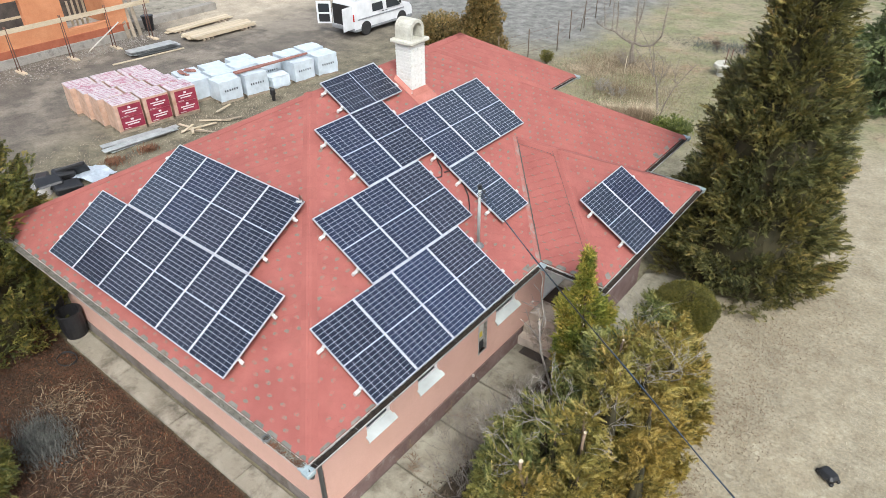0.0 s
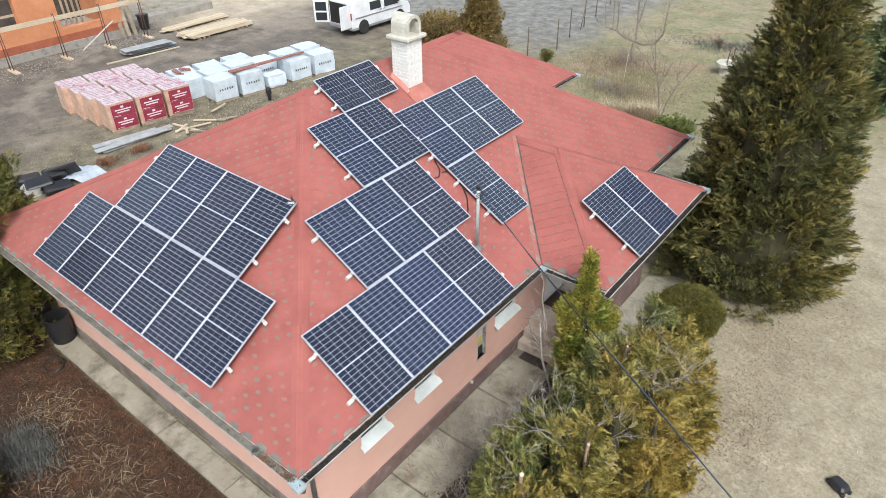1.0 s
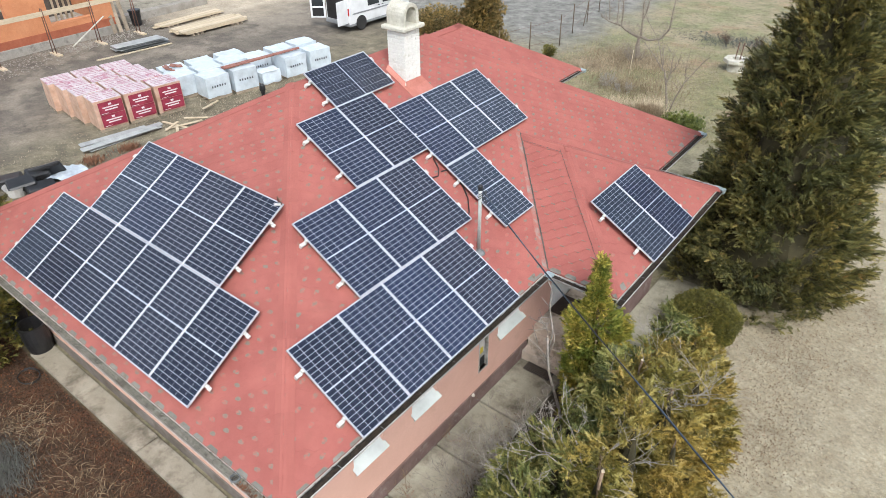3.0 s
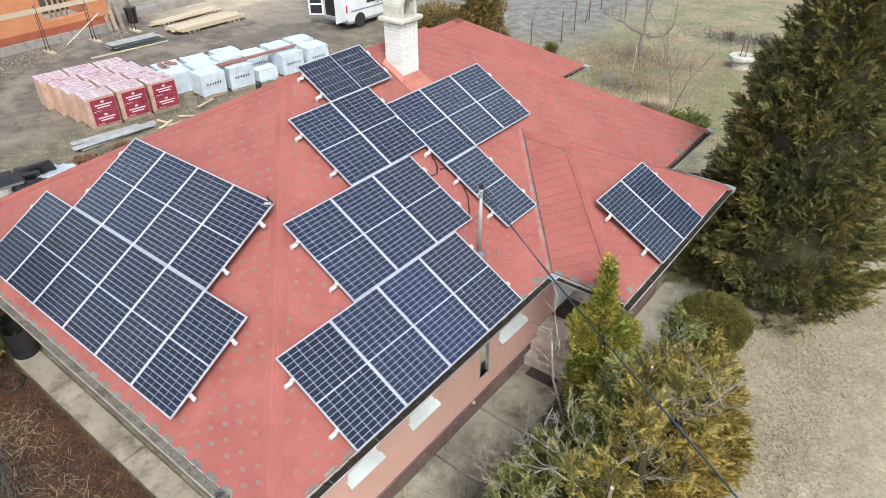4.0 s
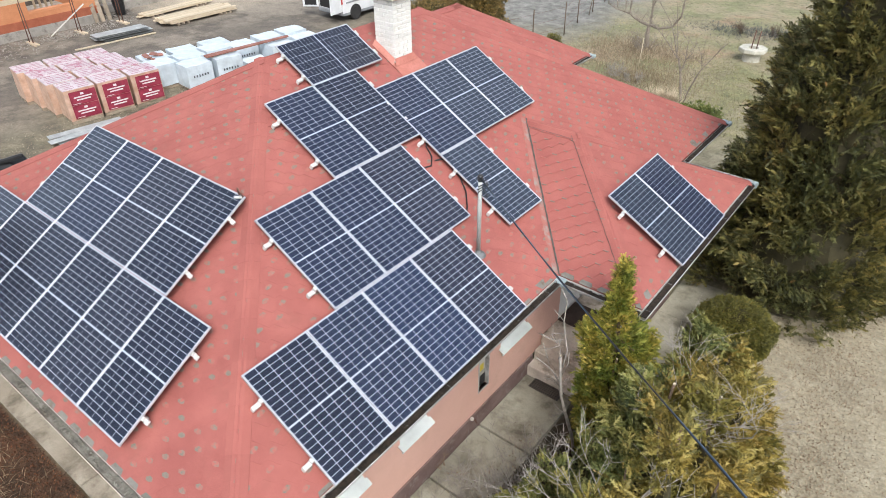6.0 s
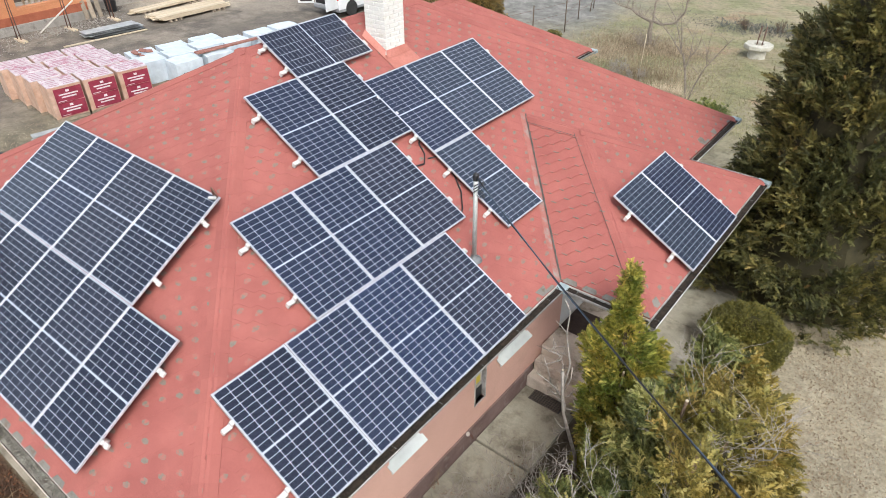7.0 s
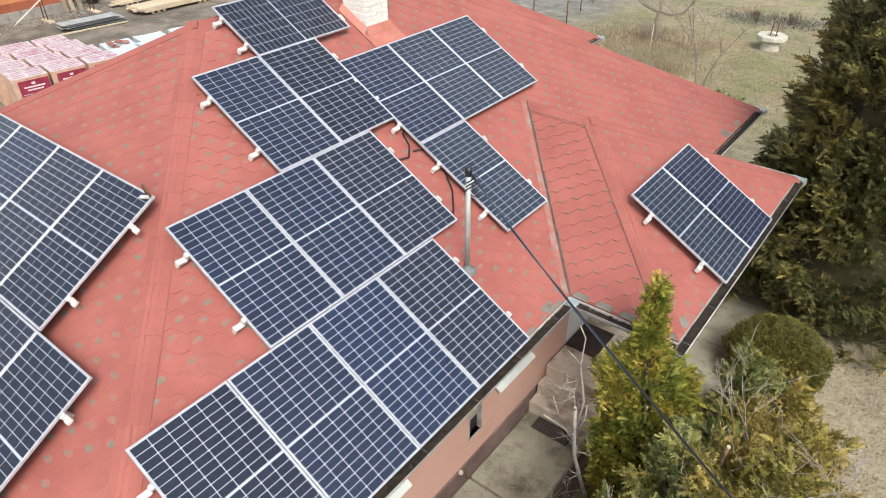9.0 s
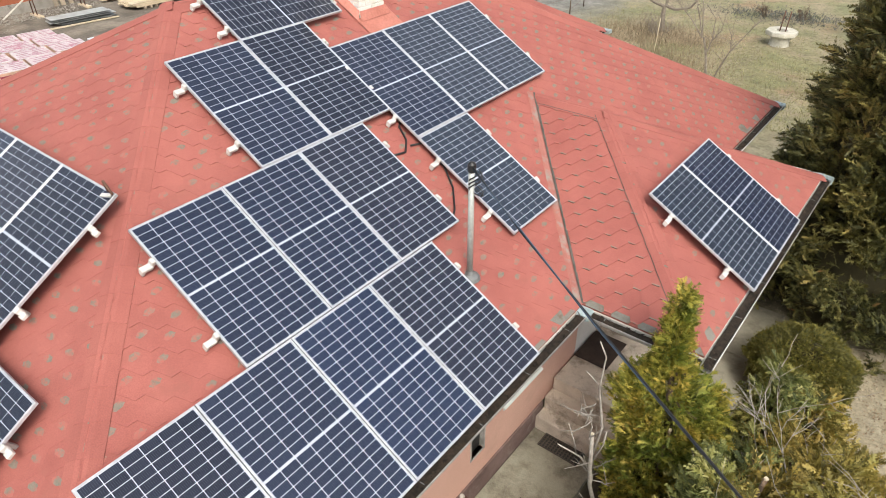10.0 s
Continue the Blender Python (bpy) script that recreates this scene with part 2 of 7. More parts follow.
M_CUT = surface("fresh_cut_wood", (0.62, 0.52, 0.36), (0.76, 0.66, 0.50), scale=8, fine=40, rough=0.85)
M_STRAW = surface("dry_straw", (0.20, 0.15, 0.088), (0.38, 0.30, 0.195), scale=6, fine=40, rough=0.9, island=0.3, bump=0.0)
M_LITTER = surface("leaf_litter", (0.036, 0.020, 0.010), (0.115, 0.066, 0.034), scale=6, fine=40, rough=0.95, island=0.45, bump=0.0)
M_BEDSTRAW = surface("bleached_straw", (0.18, 0.125, 0.07), (0.40, 0.31, 0.20), scale=6, fine=40, rough=0.9, island=0.35, bump=0.0)
M_MULCH = surface("rust_mulch", (0.07, 0.027, 0.011), (0.19, 0.078, 0.034), scale=1.2, fine=40, rough=0.95, island=0.5, bump=0.0)
M_SHADELITTER = surface("shrub_litter_and_shade", (0.035, 0.027, 0.018), (0.13, 0.10, 0.068), scale=2, fine=40, rough=0.95, island=0.5, bump=0.0)
M_PALELITTER = surface("dry_grass_litter", (0.28, 0.225, 0.15), (0.52, 0.45, 0.335), scale=3, fine=40, rough=0.95, island=0.22, bump=0.0)
M_DRYLEAF = surface("dry_brown_leaves", (0.19, 0.135, 0.085), (0.36, 0.275, 0.185), scale=6, fine=40, rough=0.95, island=0.35, bump=0.0)
M_GARDEN = surface("winter_grass", (0.19, 0.185, 0.08), (0.44, 0.40, 0.22), scale=0.7, fine=40, rough=0.95, island=0.4, bump=0.0)
M_PALESTRAW = surface("pale_straw", (0.46, 0.36, 0.24), (0.66, 0.55, 0.40), scale=3, fine=40, rough=0.9, island=0.25, bump=0.0)
M_TANGRASS = surface("tan_dead_grass", (0.31, 0.24, 0.155), (0.52, 0.42, 0.29), scale=1.0, fine=40, rough=0.9, island=0.3, bump=0.0)
M_GREYHERB = surface("grey_lavender", (0.080, 0.080, 0.070), (0.19, 0.19, 0.168), scale=4, fine=40, rough=0.95, island=0.3, bump=0.0)
M_REDHERB = surface("rusty_weeds", (0.16, 0.07, 0.035), (0.28, 0.14, 0.08), scale=4, fine=40, rough=0.95, island=0.3, bump=0.0)
M_THUJA = foliage("bronze_sunlit_thuja", ((0.0, (0.090, 0.080, 0.020)), (0.4, (0.220, 0.172, 0.039)), (0.75, (0.350, 0.268, 0.070)), (1.0, (0.48, 0.392, 0.16))),
                  patch=0.9, patch_cols=((0.78, 0.88, 0.72), (1.1, 1.0, 0.78)))
M_THUJAGREEN = foliage("grey_green_shaded_thuja", ((0.0, (0.065, 0.074, 0.024)), (0.4, (0.165, 0.165, 0.048)), (0.75, (0.29, 0.27, 0.085)), (1.0, (0.43, 0.38, 0.165))),
                       patch=1.2, patch_cols=((0.75, 0.88, 0.80), (1.12, 1.04, 0.80)))
M_ARBOR = foliage("fresh_arborvitae", ((0.0, (0.10, 0.115, 0.020)), (0.4, (0.245, 0.24, 0.042)), (0.8, (0.44, 0.39, 0.08)), (1.0, (0.60, 0.46, 0.13))),
                  patch=2.2, patch_cols=((0.6, 0.78, 0.6), (1.15, 1.05, 0.85)))
M_CONIFER = foliage("dark_conifer", ((0.0, (0.044, 0.046, 0.020)), (0.45, (0.124, 0.120, 0.044)), (0.9, (0.245, 0.218, 0.074)), (0.996, (0.32, 0.25, 0.10)), (1.0, (0.42, 0.20, 0.08))),
                    patch=0.55, patch_cols=((0.80, 0.88, 0.84), (1.2, 1.12, 0.86)))
M_BOX = foliage("round_shrub", ((0.0, (0.078, 0.080, 0.018)), (0.5, (0.148, 0.142, 0.030)), (1.0, (0.24, 0.212, 0.048))), patch=1.8)
M_LEFTTREE = foliage("olive_conifer", ((0.0, (0.055, 0.062, 0.018)), (0.5, (0.135, 0.134, 0.032)), (0.9, (0.25, 0.215, 0.052)), (1.0, (0.34, 0.26, 0.08))), patch=0.9,
                     patch_cols=((0.8, 0.9, 0.8), (1.1, 1.02, 0.85)))
M_AUTUMN = foliage("russet_shrub", ((0.0, (0.095, 0.085, 0.030)), (0.5, (0.24, 0.180, 0.062)), (1.0, (0.43, 0.29, 0.115))), patch=0.8)
M_PINE = foliage("green_pine", ((0.0, (0.055, 0.08, 0.032)), (0.6, (0.14, 0.175, 0.07)), (1.0, (0.27, 0.29, 0.13))), patch=0.7, patch_cols=((0.7, 0.7, 0.75), (1.2, 1.25, 1.1)))
M_GREENBUSH = foliage("green_bush", ((0.0, (0.07, 0.10, 0.02)), (1.0, (0.24, 0.27, 0.075))), patch=1.0)
M_CORE = surface("dark_crown_core", (0.032, 0.029, 0.013), (0.072, 0.060, 0.026), scale=4, fine=25, rough=1.0, bump=0.8)

# photovoltaic cells: near-black blue silicon with fine bright fingers under glass, in tints that imitate differing
# reflections of the sky
def silicon(name, dark, light):
    m, n, l, p = nodes_of(name)
    sep = n.new("ShaderNodeSeparateXYZ")
    l.new(n.new("ShaderNodeTexCoord").outputs["Object"], sep.inputs[0])
    bus = n.new("ShaderNodeMath"); bus.operation = 'MULTIPLY'; bus.inputs[1].default_value = 1 / 0.0166
    l.new(sep.outputs[0], bus.inputs[0])
    fr = n.new("ShaderNodeMath"); fr.operation = 'FRACT'
    l.new(bus.outputs[0], fr.inputs[0])
    thin = n.new("ShaderNodeMath"); thin.operation = 'LESS_THAN'; thin.inputs[1].default_value = 0.13
    l.new(fr.outputs[0], thin.inputs[0])
    tone = ramp_of(n, ((0.0, dark), (1.0, light)))
    l.new(n.new("ShaderNodeObjectInfo").outputs["Random"], tone.inputs[0])
    l.new(mix_of(n, l, thin.outputs[0], tone.outputs[0], (0.05, 0.062, 0.09)), p.inputs["Base Color"])
    p.inputs["Roughness"].default_value = 0.4
    p.inputs["Coat Weight"].default_value, p.inputs["Coat Roughness"].default_value, p.inputs["Coat IOR"].default_value = 1.0, 0.06, 1.45
    p.inputs["Specular IOR Level"].default_value = 0.15
    return m


M_CELL_SHEENS = {"dark": silicon("silicon_dark", (0.004, 0.007, 0.020), (0.008, 0.012, 0.029)),
           "navy": silicon("silicon_navy", (0.008, 0.014, 0.036), (0.012, 0.020, 0.048)),
           "blue": silicon("silicon_blue", (0.009, 0.018, 0.050), (0.014, 0.025, 0.062)),
           "grey": silicon("silicon_grey", (0.015, 0.024, 0.042), (0.021, 0.031, 0.052)),
           "brown": silicon("silicon_brown", (0.010, 0.013, 0.027), (0.015, 0.018, 0.035))}
M_BACK, n, l, p = nodes_of("white_backsheet")
p.inputs["Base Color"].default_value = (0.44, 0.475, 0.55, 1)
p.inputs["Roughness"].default_value = 0.4
p.inputs["Coat Weight"].default_value, p.inputs["Coat Roughness"].default_value = 1.0, 0.12

# ground: zones of dirt track, dry grass, mulched bed and pale lawn
M_GROUND, n, l, p = nodes_of("ground_soil_and_grass")
geo = n.new("ShaderNodeNewGeometry")
xyz = n.new("ShaderNodeSeparateXYZ")
l.new(geo.outputs["Position"], xyz.inputs[0])
wob = noise_of(n, l, 0.35, 5.0)


def zone(axis, a, b, amount):
    """0 to 1 as the axis runs from a to b, with a wandering edge."""
    s = n.new("ShaderNodeMath"); s.operation = 'SUBTRACT'; s.inputs[1].default_value = 0.5
    l.new(wob.outputs[0], s.inputs[0])
    k = n.new("ShaderNodeMath"); k.operation = 'MULTIPLY_ADD'; k.inputs[1].default_value = amount
    l.new(s.outputs[0], k.inputs[0])
    l.new(xyz.outputs[axis], k.inputs[2])
    r = n.new("ShaderNodeMapRange")
    r.interpolation_type = 'SMOOTHSTEP'
    r.inputs["From Min"].default_value, r.inputs["From Max"].default_value = a, b
    l.new(k.outputs[0], r.inputs["Value"])
    return r.outputs[0]


def times(a, b):
    m = n.new("ShaderNodeMath"); m.operation = 'MULTIPLY'
    l.new(a, m.inputs[0]); l.new(b, m.inputs[1])
    return m.outputs[0]


def patchy(scale, stops, detail=6.0, rough=0.7):
    t = noise_of(n, l, scale, detail, rough)
    r = ramp_of(n, stops)
    l.new(t.outputs[0], r.inputs[0])
    return r.outputs[0]


field = patchy(1.1, ((0.3, (0.15, 0.128, 0.085)), (0.5, (0.25, 0.222, 0.148)), (0.7, (0.34, 0.31, 0.215))))
field = mix_of(n, l, patchy(0.22, ((0.5, (0, 0, 0)), (0.68, (0.8, 0.8, 0.8)))), field, (0.22, 0.225, 0.115))
field = mix_of(n, l, times(zone(1, 18.0, 24.0, 8.0), zone(0, -14.0, -9.0, 8.0)), field, mix_of(n, l, patchy(0.5, ((0.4, (0, 0, 0)), (0.6, (1, 1, 1)))), mix_of(n, l, patchy(0.28, ((0.52, (0, 0, 0)), (0.64, (1, 1, 1)))), (0.31, 0.26, 0.17), (0.30, 0.21, 0.13)), (0.215, 0.215, 0.11)))
field = mix_of(n, l, patchy(4.0, ((0.52, (0, 0, 0)), (0.66, (0.6, 0.6, 0.6)))), field, (0.10, 0.095, 0.06))
site = patchy(0.9, ((0.3, (0.105, 0.090, 0.062)), (0.5, (0.17, 0.148, 0.10)), (0.7, (0.25, 0.222, 0.152))))
field = mix_of(n, l, zone(0, -14.5, -17.5, 2.0), field, site)
grey_field = patchy(1.6, ((0.35, (0.125, 0.122, 0.108)), (0.65, (0.28, 0.272, 0.245))))
col = mix_of(n, l, times(zone(1, 24.0, 30.0, 6.0), zone(0, -10.0, -14.0, 5.0)), field, grey_field)
dirt = patchy(0.6, ((0.3, (0.095, 0.080, 0.063)), (0.5, (0.145, 0.124, 0.100)), (0.72, (0.205, 0.178, 0.142))))
dirt = mix_of(n, l, patchy(0.15, ((0.52, (0, 0, 0)), (0.62, (1, 1, 1)))), dirt, (0.25, 0.215, 0.17))
col = mix_of(n, l, times(zone(0, -20.5, -25.0, 4.0), zone(1, 29.0, 24.0, 4.0)), col, dirt)
sand = patchy(0.8, ((0.3, (0.34, 0.285, 0.21)), (0.7, (0.50, 0.43, 0.33))))
col = mix_of(n, l, times(zone(0, -29.0, -33.0, 4.0), zone(1, 15.5, 20.0, 4.0)), col, sand)
lawn = patchy(2.2, ((0.32, (0.30, 0.255, 0.177)), (0.5, (0.365, 0.32, 0.228)), (0.68, (0.42, 0.375, 0.275))))
lawn = mix_of(n, l, patchy(14.0, ((0.42, (0.5, 0.5, 0.5)), (0.6, (0, 0, 0))), 3.0), lawn, (0.26, 0.215, 0.135))
col = mix_of(n, l, times(zone(0, 1.5, 3.0, 1.0), zone(1, 26.0, 22.0, 3.0)), col, lawn)
# littered soil under the shrubs, its colour darkened to carry their shadow too
soil = patchy(3.0, ((0.3, (0.045, 0.036, 0.025)), (0.5, (0.085, 0.068, 0.046)), (0.7, (0.15, 0.122, 0.082))))
col = mix_of(n, l, times(times(zone(0, 0.2, 0.4, 0.1), zone(0, 3.9, 3.0, 1.5)), times(zone(1, 7.6, 6.6, 1.0), zone(1, -1.2, 0.2, 1.0))), col, soil)
bed = patchy(2.5, ((0.3, (0.022, 0.013, 0.008)), (0.5, (0.052, 0.029, 0.016)), (0.7, (0.098, 0.054, 0.028))))
bed = mix_of(n, l, patchy(1.3, ((0.5, (0, 0, 0)), (0.64, (0.75, 0.75, 0.75)))), bed, (0.135, 0.058, 0.028))
bed = mix_of(n, l, patchy(18.0, ((0.5, (0, 0, 0)), (0.66, (0.8, 0.8, 0.8))), 3.0), bed, (0.13, 0.08, 0.052))
col = mix_of(n, l, times(times(zone(1, -1.2, -1.45, 0.25), zone(0, -14.0, -11.0, 2.0)), zone(0, 2.2, 1.0, 1.0)), col, bed)
col = mix_of(n, l, 0.85, col, patchy(10.0, ((0.32, (0.52, 0.52, 0.52)), (0.5, (0.98, 0.98, 0.98)), (0.7, (1.38, 1.38, 1.36))), 10.0, 0.85), 'MULTIPLY')
col = mix_of(n, l, 0.7, col, patchy(0.9, ((0.35, (0.75, 0.75, 0.75)), (0.65, (1.2, 1.2, 1.2))), 8.0, 0.75), 'MULTIPLY')
l.new(col, p.inputs["Base Color"])
p.inputs["Roughness"].default_value = 0.97
bp = n.new("ShaderNodeBump")
bp.inputs["Strength"].default_value, bp.inputs["Distance"].default_value = 0.7, 0.05
l.new(noise_of(n, l, 9.0, 8.0, 0.75).outputs[0], bp.inputs["Height"])
l.new(bp.outputs[0], p.inputs["Normal"])


# ---- mesh helpers ----
def link(name, mesh, materials, parent=None, label=""):
    for m in materials if isinstance(materials, (list, tuple)) else [materials]:
        mesh.materials.append(m)
    ob = new(name, mesh)
    if parent:
        ob.parent = parent
    if label:
        ob["label"] = label
    return ob


def part(name, bm, material, parent=None, label="", smooth=False):
    mesh = bpy.data.meshes.new(name)
    bmesh.ops.recalc_face_normals(bm, faces=bm.faces)
    bm.to_mesh(mesh)
    bm.free()
    if smooth:
        mesh.shade_smooth()
    return link(name, mesh, material, parent, label)


def raw(name, verts, faces, material, parent=None, label=""):
    mesh = bpy.data.meshes.new(name)
    mesh.from_pydata([tuple(v) for v in verts], [], faces)
    return link(name, mesh, material, parent, label)


def thing(name, label, category, group="", kind="", at=(0, 0, 0), turn=0.0):
    ob = new(name)
    ob.matrix_world = pose(*at, 0, 0, turn)
    return tagged(ob, label, category, group, kind)


def box(bm, lo, hi, bevel=0.0, m=None):
    """A box from corner to corner, its edges bevelled, added to bm."""
    c = [(a + b) / 2 for a, b in zip(lo, hi)]
    s = [abs(b - a) for a, b in zip(lo, hi)]
    r = bmesh.ops.create_cube(bm, size=1, matrix=(m or Matrix()) @ Matrix.LocRotScale(c, None, s))
    if bevel:
        edges = list({e for v in r["verts"] for e in v.link_edges})
        bmesh.ops.bevel(bm, geom=edges, offset=min(bevel, min(s) * 0.45), segments=1, affect='EDGES')
    return bm


def boxed(name, lo, hi, material, parent=None, label="", bevel=0.004, m=None):
    return part(name, box(bmesh.new(), lo, hi, bevel, m), material, parent, label)


def tube_into(bm, pts, radii, sides=8, caps=True):
    """A tapered tube along points."""
    rings = []
    pts = [Vector(p) for p in pts]
    for i, q in enumerate(pts):
        d = (pts[min(i + 1, len(pts) - 1)] - pts[max(i - 1, 0)]).normalized()
        a = d.orthogonal().normalized() if i == 0 else (ref - d * ref.dot(d)).normalized()
        ref = a
        b = d.cross(a)
        r = radii[i] if isinstance(radii, (list, tuple)) else radii
        rings.append([bm.verts.new(q + (a * math.cos(k) + b * math.sin(k)) * r) for k in [2 * math.pi * j / sides for j in range(sides)]])
    for u, v in zip(rings, rings[1:]):
        for j in range(sides):
            bm.faces.new((u[j], u[(j + 1) % sides], v[(j + 1) % sides], v[j]))
    if caps:
        bm.faces.new(rings[0]); bm.faces.new(rings[-1])
    return bm


def tube(name, pts, radii, material, parent=None, label="", sides=8):
    return part(name, tube_into(bmesh.new(), pts, radii, sides), material, parent, label, smooth=True)


def lathe(name, profile, material, parent=None, label="", sides=24, at=(0, 0, 0)):
    bm = bmesh.new()
    rings = [[bm.verts.new((at[0] + r * math.cos(2 * math.pi * j / sides), at[1] + r * math.sin(2 * math.pi * j / sides), at[2] + z)) for j in range(sides)] for r, z in profile]
    for u, v in zip(rings, rings[1:]):
        for j in range(sides):
            bm.faces.new((u[j], u[(j + 1) % sides], v[(j + 1) % sides], v[j]))
    bm.faces.new(rings[0]); bm.faces.new(rings[-1])
    return part(name, bm, material, parent, label)


# ---- ground ----
verts, faces = [], []
axis = [-400, -150, -80] + [-60 + 1.5 * i for i in range(67)] + [60, 120, 400]
axis_y = [-400, -120, -50] + [-25 + 1.5 * i for i in range(60)] + [90, 150, 400]
for yy in axis_y:
    for xx in axis:
        near = -13 < xx < 6 and -4 < yy < 19
        verts.append((xx, yy, GZ + (0 if near or abs(xx) > 70 or abs(yy) > 80 else 0.06 * (noise.noise((xx * 0.35, yy * 0.35, 0))))))
w = len(axis)
for j in range(len(axis_y) - 1):
    for i in range(w - 1):
        faces.append((j * w + i, j * w + i + 1, (j + 1) * w + i + 1, (j + 1) * w + i))
tagged(raw("ground", verts, faces, M_GROUND), "uneven soil, dry grass and dirt track", "ground", kind="structure")

# ---- the house ----
Z0, PITCH = 3.305, 0.566
XR, YL, XB, YF = -0.10, -1.48, -11.5, 13.72           # eaves
RIDGE = Z0 + PITCH * 5.45
A1, A2 = Vector((-5.55, 3.97, RIDGE)), Vector((-5.55, 8.27, RIDGE))
WY0, WY1, WX, WZ = 5.40, 10.83, 1.43, 4.70           # entrance wing
WA, WB = Vector((-1.30, 8.0, WZ - 0.02)), Vector((-2.53, 8.0, WZ - 0.02))
QX, QY = -5.38, 16.46                                # rear wing
QZ = Z0 + PITCH * 3.06
QA, QB = Vector((-8.44, 13.40, QZ)), Vector((-8.44, 10.4, QZ))


def V(x, y, z=Z0):
    return Vector((x, y, z))


house = thing("house", "single-storey salmon house under a red shingled hip roof", "house")
SLOPES = {
    "east": [V(XR, YL), V(XR, YF), A2, A1],
    "south": [V(XB, YL), V(XR, YL), A1],
    "west": [V(XB, YF), V(XB, YL), A1, A2],
    "north": [V(XR, YF), V(XB, YF), A2],
    "wing_south": [V(XR, WY0), V(WX, WY0), WA, WB],
    "wing_east": [V(WX, WY0), V(WX, WY1), WA],
    "wing_north": [V(WX, WY1), V(XR, WY1), WB, WA],
    "rear_east": [V(QX, YF - 0.05), V(QX, QY), QA, QB],
    "rear_north": [V(QX, QY), V(XB, QY), QA],
    "rear_west": [V(XB, QY), V(XB, YF), QB, QA],
}
TAB_W, TAB_H = 0.345, 0.15


def clip(poly, inside):
    """Clips a convex polygon of 2D points by the half-planes (px, py, nx, ny)."""
    for px, py, nx, ny in inside:
        out = []
        for i, q in enumerate(poly):
            r = poly[i - 1]
            dq, dr = (q[0] - px) * nx + (q[1] - py) * ny, (r[0] - px) * nx + (r[1] - py) * ny
            if (dq >= 0) != (dr >= 0):
                k = dr / (dr - dq)
                out.append((r[0] + k * (q[0] - r[0]), r[1] + k * (q[1] - r[1])))
            if dq >= 0:
                out.append(q)
        poly = out
        if len(poly) < 3:
            return []
    return poly


def tab_faces(bare, h=TAB_H):
    """One hexagonal tab over two courses: lower edge and skirt, covered upper part, and a grey lozenge in the open notch above it."""
    w = TAB_W * 0.5
    edge = [(-w * 0.268, 0.0), (w * 0.268, 0.0), (w * 0.324, h * 0.12), (-w * 0.324, h * 0.12)]
    low = [(-w * 0.324, h * 0.12), (w * 0.324, h * 0.12), (w * 0.732, h), (-w * 0.732, h)]
    upper = [(-w * 0.732, h), (w * 0.732, h), (w * 0.272, h * 1.99), (-w * 0.272, h * 1.99)]
    spot = [(-w * 0.22, h * 1.06), (w * 0.16, h * 1.10), (w * 0.36, h * 1.27), (w * 0.20, h * 1.52), (-w * 0.14, h * 1.50), (-w * 0.37, h * 1.25)]
    faces_ = [(edge, 2 if bare < 0 else 1 if bare > 1 else 0), (low, 1 if bare > 0 else 0), (upper, 0)]
    if bare > 1:
        faces_[2:] = [([(-w * 0.732, h), (w * 0.732, h), (w * 0.53, h * 1.44), (-w * 0.53, h * 1.44)], 1), ([(-w * 0.53, h * 1.44), (w * 0.53, h * 1.44), (w * 0.272, h * 1.99), (-w * 0.272, h * 1.99)], 0)]
    return faces_ + ([(spot, 2)] if bare == 0 else [])


def eave_wear(key, k, along):
    """How bare a tab of course k is: the lowest courses have lost their red grit, most of all towards the house corner."""
    if key == "south":
        return 2 if k < 0 else 0
    if key == "east" and along < 1.9:
        return 2 if k < 0 else 0
    if key == "wing_south":
        return 2 if k < 0 else -1
    chance = {"east": 0.3 if along < 7.0 else 0.05, "wing_east": 0.08}.get(key, 0.0)
    return (2 if k < 0 or random.random() < 0.3 else 1) if k <= 0 and random.random() < chance else 0


